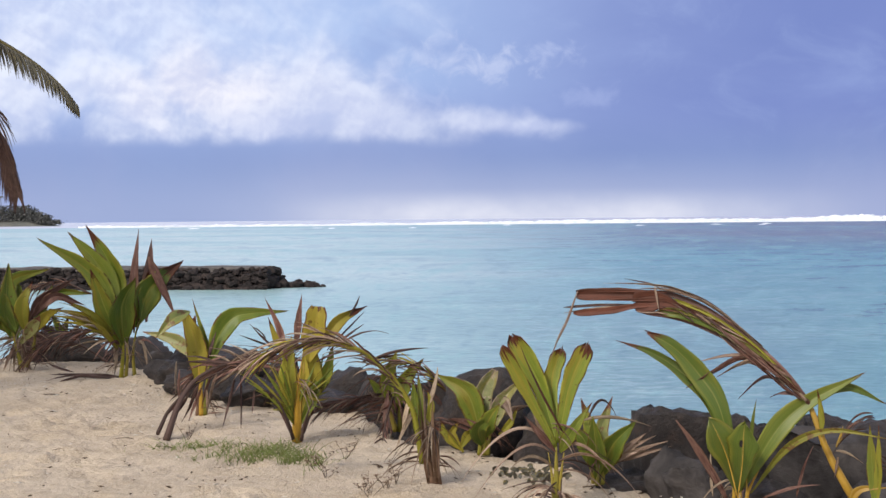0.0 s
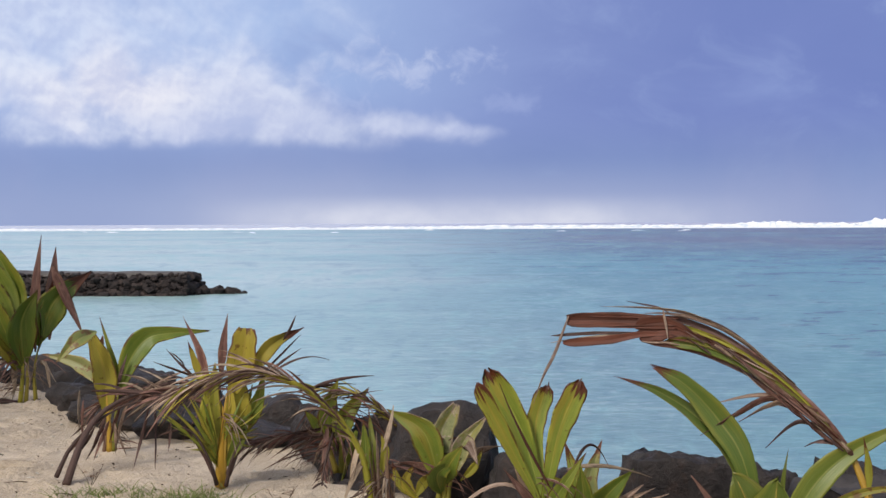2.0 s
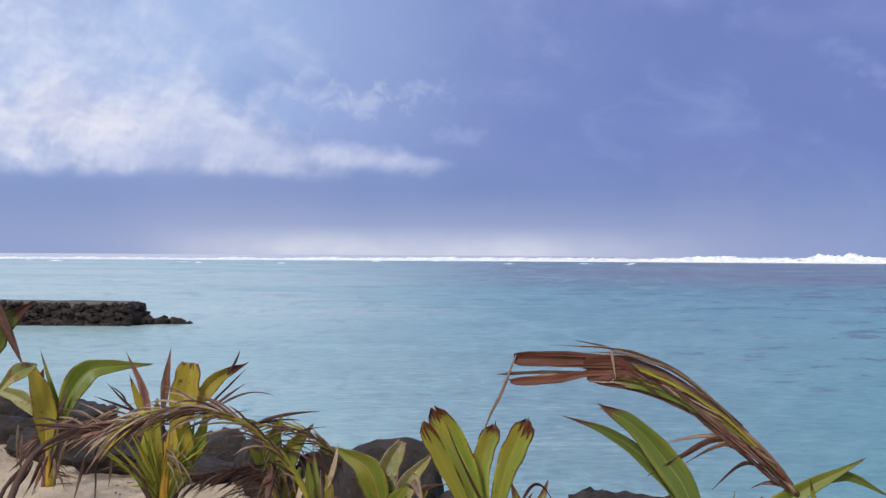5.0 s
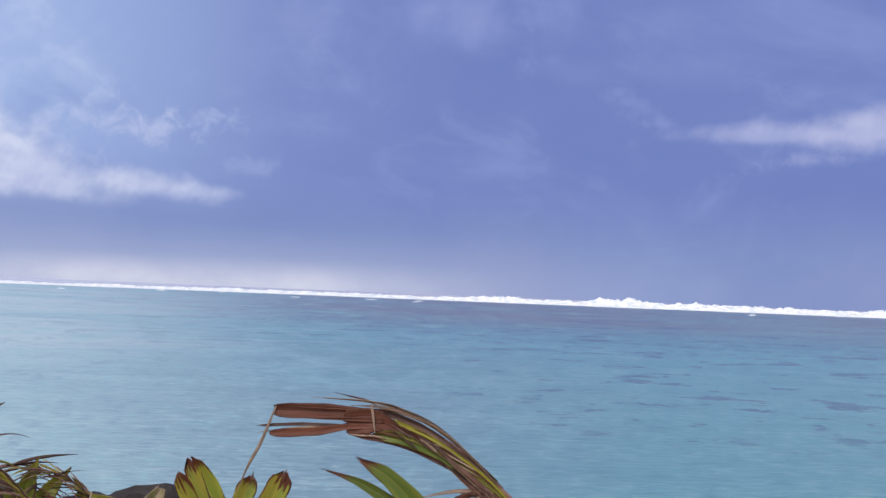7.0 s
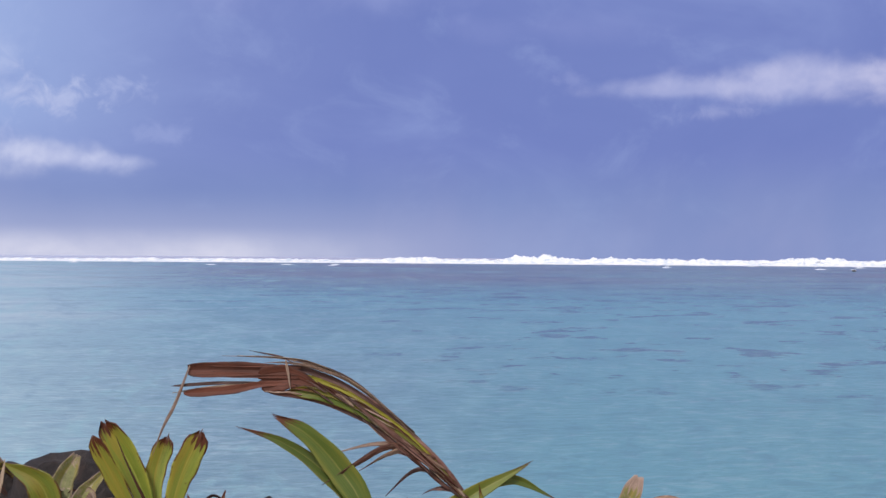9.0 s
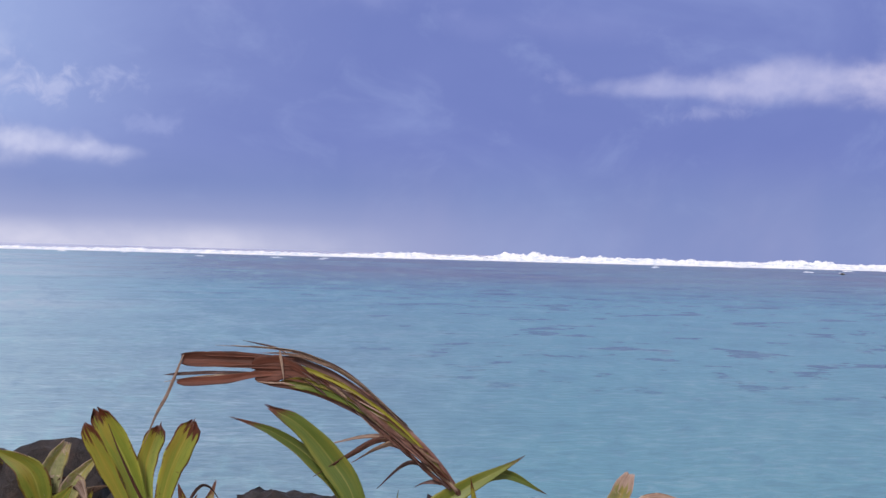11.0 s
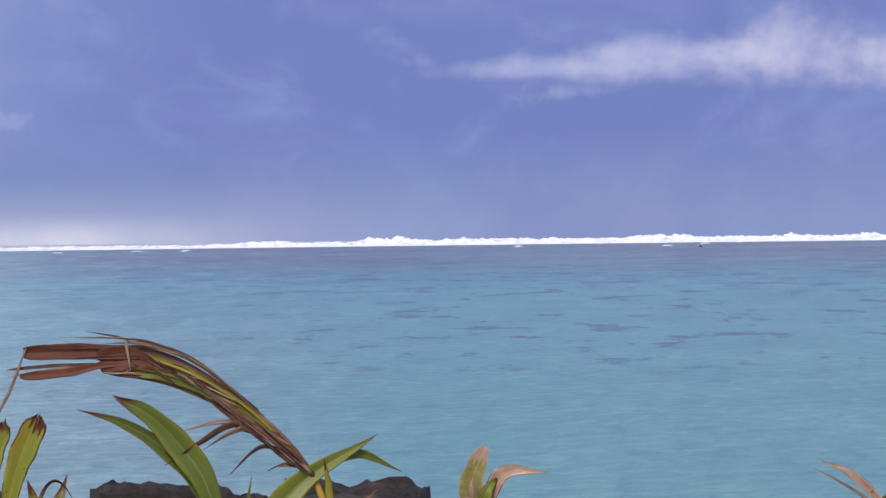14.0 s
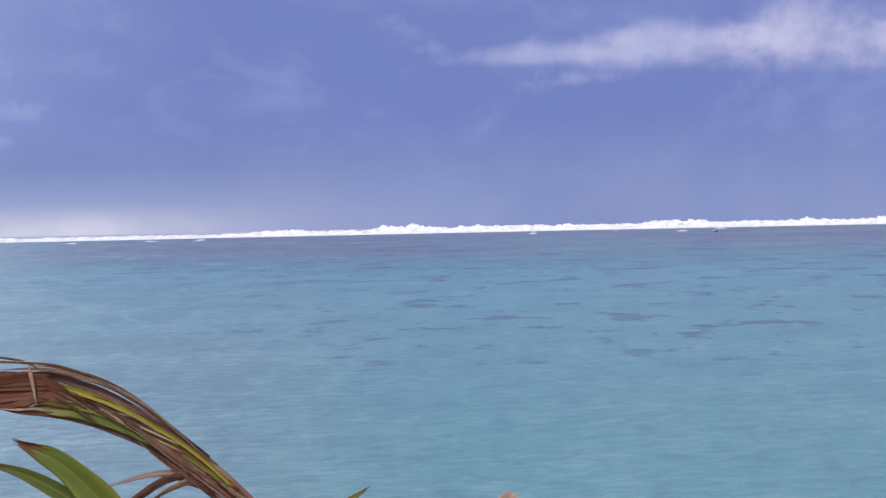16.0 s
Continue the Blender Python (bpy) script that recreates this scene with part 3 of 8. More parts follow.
def strip(plant, name, pts, w, mat):
    """A narrow dry leaflet that bows over."""
    rng = random.Random(str(pts))

    def width(s):
        return w * min(1.0, 0.35 + 3 * s) * max(0.06, min(1.0, (1 - s) / 0.45)) ** 0.8
    V, F, U = ribbon(bow(pts, 14), width, facing(plant), rng.uniform(-40, 40), rng.uniform(0.15, 0.45), 2, 0.0014, 1.15, rng.uniform(-90, 90), 0.06, rng)
    return mesh_object(name, V, F, mat, plant, U)


def tube(line, radius, sides=8):
    V, F, U = [], [], []
    n = len(line) - 1
    for i, c in enumerate(line):
        s = i / n
        tan = (line[min(i + 1, n)] - line[max(i - 1, 0)]).normalized()
        a = tan.cross(Vector((0.31, 0.87, 0.2))).normalized()
        b = tan.cross(a)
        for k in range(sides):
            t = 2 * math.pi * k / sides
            V.append(c + (a * math.cos(t) + b * math.sin(t)) * radius(s))
            U.append((s * 0.9, k / sides))
    for i in range(n):
        for k in range(sides):
            a, b = i * sides + k, i * sides + (k + 1) % sides
            F.append((a, b, b + sides, a + sides))
    F.append(tuple(range(sides))[::-1])
    F.append(tuple(n * sides + k for k in range(sides)))
    return V, F, U


def stalk(plant, name, pts, w, mat):
    """A round leaf stalk, sheathing and wider at its foot."""
    V, F, U = tube(spline(pts, 10), lambda s: w * 0.5 * (1.25 - 1.05 * s))
    return mesh_object(name, V, F, mat, plant, U)


def frond(plant, name, pts, w, mat, n=20, ll=0.3, droop=0.6, lean=0.0, kinds=None):
    """A bowed frond: its rib and n pairs of hanging leaflets."""
    rng = random.Random(str(pts))
    line = spline(pts, 40)
    V, F, U = tube(line, lambda s: w * 0.5 * (1.1 - 0.85 * s))
    rib = mesh_object(name, V, F, mat, plant, U)
    kinds = kinds or (DRY, TAN, YELLOW, REDDRY, DARK, REDDRY, YELLOW)
    for i in range(n):
        s = 0.22 + 0.77 * i / n
        k = int(s * 40)
        tan = (line[min(k + 1, 40)] - line[max(k - 1, 0)]).normalized()
        side = tan.cross(Vector((0, 0, 1))).normalized()
        for sg in (1, -1):
            size = ll * rng.uniform(0.6, 1.15) * (1 - 0.45 * abs(s - 0.55))
            d = (tan * rng.uniform(0.75, 1.1) + side * sg * rng.uniform(0.25, 0.6) + Vector((0, 0, rng.uniform(-0.1, 0.25) + lean * rng.choice((-1.0, -0.6, 0.5))))).normalized()
            a = line[k]
            b = a + d * size * 0.55
            c = a + d * size * 0.85 + Vector((0, 0, -droop * size * rng.uniform(0.3, 0.9)))
            strip(plant, "leaflet", [a, b, c], rng.uniform(0.006, 0.012), rng.choice(kinds)).parent = rib
    return rib


# ---------------------------------------------------------------- setting
EDGE = [(-400, 150), (-90, 62), (-40, 28), (-14, 17.5), (-7.4, 15.2), (-5.5, 14.6), (-4.1, 14.1), (-3.25, 12.8), (-2.4, 11.5), (-1.9, 11.05), (-1.0, 9.85),
        (-0.72, 8.9), (-0.5, 8.28), (-0.2, 8.08), (0.0, 7.95), (0.16, 7.70), (0.5, 7.40), (0.7, 7.02), (0.95, 6.62), (1.35, 6.28), (1.9, 6.1), (3.0, 5.6), (6.0, 4.2), (20, -3), (400, -60)]


def edge_y(x):
    return float(np.interp(x, [e[0] for e in EDGE], [e[1] for e in EDGE]))


def ground_z(x, y):
    """Height of the beach: flat sand, then the bank that falls into the lagoon."""
    out = y - edge_y(x)
    z = -0.02 + 0.035 * noise.noise((x * 0.5, y * 0.5, 1.7)) + 0.012 * noise.noise((x * 2.2, y * 2.2, 5.1))
    if out > -0.1:
        z -= min(2.2, (out + 0.1) * 0.62)
    return z


def build_ground():
    near_x = np.concatenate([np.linspace(-420, -12, 24)[:-1], np.linspace(-12, -6.5, 24)[:-1], np.linspace(-6.5, 2.6, 230)[:-1], np.linspace(2.6, 8, 24)[:-1], np.linspace(8, 420, 24)])
    near_y = np.concatenate([np.linspace(-400, -2, 24)[:-1], np.linspace(-2, 5.2, 30)[:-1], np.linspace(5.2, 15, 230)[:-1], np.linspace(15, 24, 24)[:-1], np.linspace(24, 160, 24)])
    rng = random.Random(5)
    pits = [(rng.uniform(-6, 1.6), rng.uniform(5.2, 14), rng.uniform(0.05, 0.17), rng.uniform(0.012, 0.036)) for _ in range(520)]
    px, py, pr, pd = (np.array(c) for c in zip(*pits))
    V, F = [], []
    for y in near_y:
        for x in near_x:
            z = ground_z(x, y)
            if -6.6 < x < 2.7 and 5.0 < y < 15.1:
                q = ((px - x) ** 2 + (py - y) ** 2) / pr ** 2
                z += float(np.sum(np.where(q < 4, pd * (0.8 * np.exp(-((np.sqrt(q) - 1.25) / 0.3) ** 2) - np.exp(-q * 1.6)), 0)))
                z += 0.010 * noise.noise((x * 9, y * 9, 0.3)) + 0.005 * noise.noise((x * 26, y * 26, 2.3))
            V.append((x, y, z))
    nx = len(near_x)
    for j in range(len(near_y) - 1):
        for i in range(nx - 1):
            a = j * nx + i
            F.append((a, a + 1, a + nx + 1, a + nx))
    return tagged(mesh_object("ground", V, F, SAND), "pale coral sand beach sloping to black rocks", "beach", kind="structure")


build_ground()


def build_water():
    radii = [3, 8, 14, 22, 35, 60, 100, 180, 300, 600, 1200, 2400, 4700]
    V, F, m = [], [], 96
    for r in radii:
        for k in range(m):
            t = 2 * math.pi * k / m
            V.append((r * math.sin(t), r * math.cos(t), 0))
    V.append((0, 0, 0))
    for i in range(len(radii) - 1):
        for k in range(m):
            a, b = i * m + k, i * m + (k + 1) % m
            F.append((a, a + m, b + m, b))
    for k in range(m):
        F.append((len(V) - 1, k, (k + 1) % m))
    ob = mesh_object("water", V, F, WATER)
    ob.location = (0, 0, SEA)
    return tagged(ob, "turquoise lagoon with wind ripples and dark coral patches", "sea", kind="structure")


build_water()


# ---------------------------------------------------------------- reef surf
def surf_height(az):
    """Height of the breakers along the reef, by the bearing."""
    u = az * SPREAD
    h = float(np.interp(u, [-12, -3, 4], [0.8, 1.2, 1.55])) + 0.35 * noise.noise((u * 0.35, 3.1, 0))
    swell = min(1.0, max(0.0, 0.42 + 1.5 * noise.noise((u * 0.28, 4.4, 0)) + 0.6 * noise.noise((u * 0.9, 2.4, 0))))
    h += 2.7 * (0.30 + 0.70 * swell) * float(np.interp(u, [14, 17, 19, 24, 29, 60, 80], [0, 0.15, 0.25, 0.60, 0.95, 1.0, 0.8])) * (1 + 0.35 * noise.noise((u * 0.5, 0.7, 0)))
    return max(0.4, h)


def build_surf():
    """One long ridge of broken water with rounded heads of spray."""
    rng = random.Random(11)
    V, F = [], []
    prof = [(-12.0, 0.0), (-8.0, 0.20), (-4.2, 0.48), (-1.6, 0.82), (0.4, 1.0), (2.6, 0.86), (5.6, 0.35), (8.0, 0.0)]
    steps, m = 2600, len(prof)
    for i in range(steps + 1):
        az = -17.0 + 64 * i / steps
        s, c = math.sin(radians(az)), math.cos(radians(az))
        h, u = surf_height(az), az * SPREAD
        crest = 1 + 0.26 * noise.noise((u * 1.7, 0.5, 0)) + 0.16 * noise.noise((u * 5.0, 7.5, 0)) + 0.07 * noise.noise((u * 14.0, 1.5, 0))
        for k, (dr, f) in enumerate(prof):
            wob = 1.6 * noise.noise((u * 2.0, k * 0.9, 3.0))
            r = 662 + 12 * noise.noise((u * 0.06, 9.2, 0)) + dr + wob
            V.append((r * s, r * c, SEA + h * f * crest * (1 + 0.22 * noise.noise((u * 4, k * 2.3, 5)))))
    for i in range(steps):
        for k in range(m - 1):
            a = i * m + k
            F.append((a, a + m, a + m + 1, a + 1))
    unit = bmesh.new()
    bmesh.ops.create_icosphere(unit, subdivisions=2, radius=1)
    uv_, uf_ = [v.co.copy() for v in unit.verts], [[v.index for v in f.verts] for f in unit.faces]
    unit.free()
    heads = [rng.uniform(8, 46) for _ in range(26)]
    for _ in range(150):
        az = rng.gauss(rng.choice(heads), 0.45) if rng.random() < 0.7 else rng.uniform(-16, 46)
        h = surf_height(az)
        size = h * rng.uniform(0.12, 0.34)
        r = 662 + 12 * noise.noise((az * SPREAD * 0.06, 9.2, 0)) + rng.uniform(-4, 2)
        at = Vector((r * math.sin(radians(az)), r * math.cos(radians(az)), SEA + h * rng.uniform(0.30, 0.75)))
        o = len(V)
        for q in uv_:
            k = 1 + 0.45 * noise.noise(q * 2.1 + at)
            V.append(at + Vector((q.x * 2.6, q.y * 2.6, q.z)) * size * k)
        F.extend([[o + a for a in f] for f in uf_])
    ob = mesh_object("surf", V, F, FOAM)
    return tagged(ob, "white breakers on the outer reef", "surf", kind="stuff")


build_surf()


def build_wavelets():
    """Short low crests in front of the reef."""
    rng = random.Random(4)
    V, F = [], []
    for _ in range(18):
        az, r, ln, h = rng.uniform(-16, 34), rng.uniform(420, 640), rng.uniform(1.5, 4.5), rng.uniform(0.12, 0.32)
        c, s = math.cos(radians(az)), math.sin(radians(az))
        o, n = len(V), 14
        for i in range(n + 1):
            u = (i / n - 0.5) * 2
            x, y = r * s + c * u * ln / 2, r * c - s * u * ln / 2
            k = (1 - u * u) * h * (1 + 0.4 * noise.noise((i * 0.9, r, az)))
            V += [(x - s * 0.7, y - c * 0.7, SEA - 0.02), (x, y, SEA + k), (x + s * 0.8, y + c * 0.8, SEA - 0.02)]
        for i in range(n):
            a = o + i * 3
            F += [(a, a + 3, a + 4, a + 1), (a + 1, a + 4, a + 5, a + 2)]
    return tagged(mesh_object("wavelets", V, F, FOAM), "small white crests on the reef flat", "surf", kind="stuff")


build_wavelets()


# ---------------------------------------------------------------- rocks
def rock_mesh(name, seed, sub, cuts=15, rough=0.10, table=1.0):
    """A broken boulder that fills a box of one metre round its middle."""
    rng = random.Random(seed)
    bm = bmesh.new()
    bmesh.ops.create_icosphere(bm, subdivisions=sub, radius=0.62)
    planes = []
    for _ in range(cuts):
        d = Vector((rng.gauss(0, 1), rng.gauss(0, 1), rng.gauss(0, 0.9))).normalized()
        planes.append((d, rng.uniform(0.30, 0.50) if table > 0.9 else rng.uniform(0.42, 0.62)))
    off = Vector((seed * 3.7, seed * 1.3, 0))
    for v in bm.verts:
        p = v.co.copy()
        if table < 0.9:
            p *= (p.length / max(abs(c) for c in p)) ** 0.55
        for d, k in planes:
            t = p.dot(d) - k
            if t > 0:
                p -= d * t
        p.z = min(p.z, table - 0.06 * p.x + 0.045 * noise.noise(p * 3.0 + off) + 0.03 * noise.noise(p * 7.0 + off))
        q = p * 2.3 + off
        n1, n2 = noise.noise(q * 1.3), noise.noise(q * 3.1)
        p += p.normalized() * (rough * 1.2 * n1 + rough * 1.0 * abs(n2) + rough * 0.36 * noise.noise(q * 8.0) + rough * 0.18 * noise.noise(q * 19.0))
        v.co = p
    lo = Vector([min(v.co[i] for v in bm.verts) for i in range(3)])
    hi = Vector([max(v.co[i] for v in bm.verts) for i in range(3)])
    for v in bm.verts:
        v.co = Vector([(v.co[i] - lo[i]) / (hi[i] - lo[i]) - 0.5 for i in range(3)])
    for f in bm.faces:
        f.smooth = True
    me = bpy.data.meshes.new(name)
    bm.to_mesh(me)
    bm.free()
    return me


def boulder(at, size, seed, mat, label, turn=0.0, sub=4, table=1.0):
    me = rock_mesh("boulder", seed, sub, 15, 0.085 if table > 0.9 else 0.055, table)
    me.materials.append(mat)
    ob = new("boulder", me)
    ob.matrix_world = Matrix.LocRotScale(at, Euler((0, 0, radians(turn))), size)
    return tagged(ob, label, "rock", "shore boulders")


BLACK = "rough black basalt boulder at the edge of the sand"
PALEROCK = "smooth grey basalt boulder at the edge of the sand"


def bank_rock(x, y, top, wide, seed, mat=None, label="", deep=0.8, table=1.0):
    """A boulder bedded in the bank, its crown at the height top."""
    foot = ground_z(x, y) - 0.10
    boulder((x, y, (top + foot) / 2), (wide, wide * deep, top - foot), seed, mat or BASALT, label or BLACK, 0.0, 4, table)


# along the edge of the sand: place, crown, width
bank_rock(-4.70, 14.45, 0.30, 1.15, 1)
bank_rock(-3.90, 14.25, 0.24, 0.75, 2)
bank_rock(-3.49, 13.50, 0.16, 0.45, 3)
bank_rock(-3.15, 12.90, 0.27, 0.60, 4)
bank_rock(-2.75, 12.40, 0.30, 0.60, 21)
bank_rock(-2.34, 11.55, 0.34, 0.85, 5)
bank_rock(-1.92, 11.60, 0.28, 0.65, 6)
bank_rock(-1.25, 10.55, 0.27, 0.72, 7)
bank_rock(-0.82, 9.70, 0.30, 0.42, 8)
bank_rock(-0.45, 9.00, 0.22, 0.50, 9)
bank_rock(-0.20, 8.55, 0.30, 0.50, 23)
bank_rock(-0.33, 8.75, 0.36, 0.55, 24)
bank_rock(0.40, 8.00, 0.34, 0.50, 25)
bank_rock(0.01, 8.05, 0.52, 0.62, 10, BASALT, "tall black basalt boulder behind the palm seedlings")
bank_rock(0.34, 7.60, 0.30, 0.34, 13)
bank_rock(0.68, 7.40, 0.24, 0.60, 12)
bank_rock(1.13, 7.00, 0.41, 0.60, 17, BASALT, "broad flat-topped black basalt boulder with pale salt patch", 0.6, 0.20)
bank_rock(1.53, 7.06, 0.345, 0.44, 14, BASALT, "", 0.7, 0.24)
bank_rock(1.98, 6.62, 0.33, 0.80, 15, GREY, PALEROCK, 0.6, 0.28)
bank_rock(2.22, 7.05, 0.335, 0.76, 16, BASALT, "", 0.6, 0.22)
bank_rock(1.20, 6.45, 0.16, 0.46, 18, GREY, PALEROCK)
bank_rock(0.85, 6.78, 0.08, 0.40, 22)
bank_rock(1.55, 6.35, 0.10, 0.44, 19, BASALT)
bank_rock(2.15, 6.25, 0.10, 0.56, 20, GREY, PALEROCK)
bank_rock(1.12, 6.55, 0.23, 0.44, 69, GREY, "wet grey basalt stone among the palm seedlings", 0.7)
# a lower row in front of them, bedded in the sand
FRONT = "low black basalt boulder half sunk in the sand"
bank_rock(-2.95, 11.95, 0.20, 0.62, 31, BASALT, FRONT)
bank_rock(-2.62, 11.25, 0.17, 0.58, 32, BASALT, FRONT)
bank_rock(-2.28, 10.95, 0.24, 0.55, 33, BASALT, FRONT)
bank_rock(-1.90, 10.50, 0.22, 0.62, 34, BASALT, FRONT)
bank_rock(-1.52, 10.25, 0.16, 0.50, 35, BASALT, FRONT)
bank_rock(-1.22, 9.85, 0.17, 0.48, 36, BASALT, FRONT)
rock_rng = random.Random(21)
for k in range(84):
    x = rock_rng.uniform(-5.6, 2.6) if k < 46 else rock_rng.uniform(-5.6, 0.2)
    y = edge_y(x) + rock_rng.uniform(0.0, 0.75)
    size = rock_rng.uniform(0.16, 0.40)
    bank_rock(x, y, ground_z(x, y) + size * rock_rng.uniform(0.25, 0.5), size * 1.2, 200 + k, rock_rng.choice((BASALT, BASALT, BASALT, GREY)), "broken basalt stone bedded in the sandy bank")
for k in range(56):
    x = rock_rng.uniform(-9.5, 7.0)
    d = rock_rng.uniform(0.75, 2.6)
    y = edge_y(x) + d
    size = rock_rng.uniform(0.45, 0.95)
    boulder((x, y, ground_z(x, y) + 0.08 * size), (size, size * 0.9, size * 0.6), 40 + k, BASALT, "black basalt boulder on the bank above the water", rock_rng.uniform(0, 360), 3)


# ---------------------------------------------------------------- jetty
def build_jetty():
    """A low mole of dumped basalt with a worn sandy top, and loose stones off its head."""
    jetty = thing("jetty", (-10.2, 57.4, SEA), "low dark stone jetty running out into the lagoon", "jetty")
    rng = random.Random(8)
    along = Vector((-1.0, 0.06, 0)).normalized()
    back = Vector((0.06, 1.0, 0)).normalized()
    V, F, n = [], [], 90
    for i in range(n + 1):
        s = i * 0.55
        for u, z in ((-1.05, -0.3), (-0.9, 0.70), (-0.6, 0.86), (1.2, 0.88), (2.0, 0.70), (2.3, -0.3)):
            p = along * s + back * (u + 0.12 * noise.noise((s, u, 1)) + 1.0)
            V.append((p.x, p.y, z + (0.09 * noise.noise((s * 0.8, u * 1.3, 4)) if z > 0 else 0)))
    for i in range(n):
        for k in range(5):
            a = i * 6 + k
            F.append((a, a + 1, a + 7, a + 6))
    F += [tuple(range(6)), tuple(n * 6 + k for k in range(6))[::-1]]
    mesh_object("causeway", V, F, JETTY_TOP, jetty)
    kinds = [rock_mesh("stone", 100 + k, 2, 22, 0.13) for k in range(9)]
    for me in kinds:
        me.materials.append(JETTY_STONE)
        me.polygons.foreach_set("use_smooth", [False] * len(me.polygons))

    far_v, far_f = [], []

    def stone(p, size, tall=0.8):
        me = rng.choice(kinds)
        at = Matrix.LocRotScale(p, Euler((rng.uniform(-0.3, 0.3), rng.uniform(-0.3, 0.3), rng.uniform(0, 6.28))), (size * 1.15, size, size * tall))
        if p[0] < -9.0:
            o = len(far_v)
            far_v.extend(at @ v.co for v in me.vertices)
            far_f.extend([tuple(o + q for q in f.vertices) for f in me.polygons])
            return
        ob = new("stone", me)
        ob.parent = jetty
        ob.matrix_basis = at
    for u, z, size in ((-0.42, -0.06, 0.52), (-0.34, 0.06, 0.40), (-0.26, 0.20, 0.42), (-0.20, 0.34, 0.36), (-0.13, 0.48, 0.38), (-0.06, 0.62, 0.34), (0.08, 0.76, 0.28)):
        s = -0.2
        while s < 26:
            k = size * rng.uniform(0.30, 1.20)
            p = along * s + back * (u + rng.uniform(-0.15, 0.15))
            stone((p.x, p.y, z + rng.uniform(-0.10, 0.06)), k, rng.uniform(0.55, 0.9))
            s += k * rng.uniform(0.36, 0.66)
    for u in (0.2, 0.7, 1.2, 1.7, 2.2, 2.7):
        for z in (0.05, 0.35, 0.62):
            stone(along * rng.uniform(-0.2, 0.15) + back * u + Vector((0, 0, z)), rng.uniform(0.4, 0.65))
    for x, y, z, size in ((0.18, 0.4, 0.16, 0.62), (0.42, 0.6, 0.10, 0.50), (0.66, 0.9, 0.16, 0.56), (0.92, 1.0, 0.06, 0.46), (1.16, 1.2, 0.12, 0.56), (1.42, 1.3, 0.04, 0.40), (1.70, 1.3, 0.10, 0.50), (1.98, 1.4, 0.06, 0.44), (2.24, 1.5, 0.0, 0.30)):
        stone((x, y, z), size, 0.75)
    tagged(mesh_object("rubble", far_v, far_f, JETTY_STONE, jetty, smooth=False), kind="stuff")
    return jetty


build_jetty()


# ---------------------------------------------------------------- headland
def build_headland():
    land = thing("headland", (-331, 983, SEA), "low wooded headland with palms across the lagoon", "headland")
    rng = random.Random(3)
    V, F, n = [], [], 60
    for i in range(n + 1):
        u = i / n
        x = 14 - 130 * u
        h = 4.0 * min(1, u * 7) + 1.2 * noise.noise((u * 8, 0, 2))
        for dy, z in ((-9, -0.5), (-6, h * 0.5), (0, h), (20, h * 0.8), (30, -0.5)):
            V.append((x, dy + 14 * u, z))
    for i in range(n):
        for k in range(4):
            a = i * 5 + k
            F.append((a, a + 1, a + 6, a + 5))
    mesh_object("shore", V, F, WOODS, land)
    # crowns of many small leaf clumps
    V, F = [], []
    for _ in range(260):
        u = rng.random() ** 1.2
        top = min(1.0, 0.30 + u * 5.0) * rng.uniform(9, 15)
        c = Vector((10 - 125 * u, rng.uniform(-4, 18) + 14 * u, 0))
        for _ in range(70):
            p = c + Vector((rng.gauss(0, 2.3), rng.gauss(0, 2.3), top * (0.25 + 0.75 * rng.random() ** 0.7)))
            a, b, o = rng.uniform(0.4, 1.0), Vector((rng.gauss(0, 1), rng.gauss(0, 1), rng.gauss(0, 1))).normalized(), len(V)
            q = b.cross(Vector((0.2, 0.5, 0.8))).normalized()
            V += [p - b * a, p + q * a * 0.7, p + b * a, p - q * a * 0.7]
            F.append((o, o + 1, o + 2, o + 3))
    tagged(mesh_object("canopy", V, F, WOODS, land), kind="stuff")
    for _ in range(16):
        u = rng.uniform(0.18, 0.95)
        foot = Vector((10 - 125 * u, rng.uniform(-2, 10) + 14 * u, 2))
        head = foot + Vector((rng.uniform(-2, 2), 0, rng.uniform(14, 19)))
        V, F, U = tube(spline([foot, (foot + head) / 2 + Vector((0.5, 0, 0)), head], 6), lambda s: 0.25 - 0.1 * s, 5)
        for k in range(11):
            t = 6.28 * k / 11 + rng.random()
            d = Vector((math.cos(t), math.sin(t), 0))
            line = spline([head, head + d * 1.5 + Vector((0, 0, rng.uniform(0.5, 1.6))), head + d * 2.6 + Vector((0, 0, rng.uniform(-2.2, 0.4)))], 6)
            V2, F2, _ = ribbon(line, lambda s: 0.7 * (1 - 0.8 * s), (0, -1, 1), 0, 0.3, 2, 0.05, 1)
            o = len(V)
            V += V2
            F += [tuple(o + a for a in f) for f in F2]
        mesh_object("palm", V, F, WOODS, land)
    return land


build_headland()


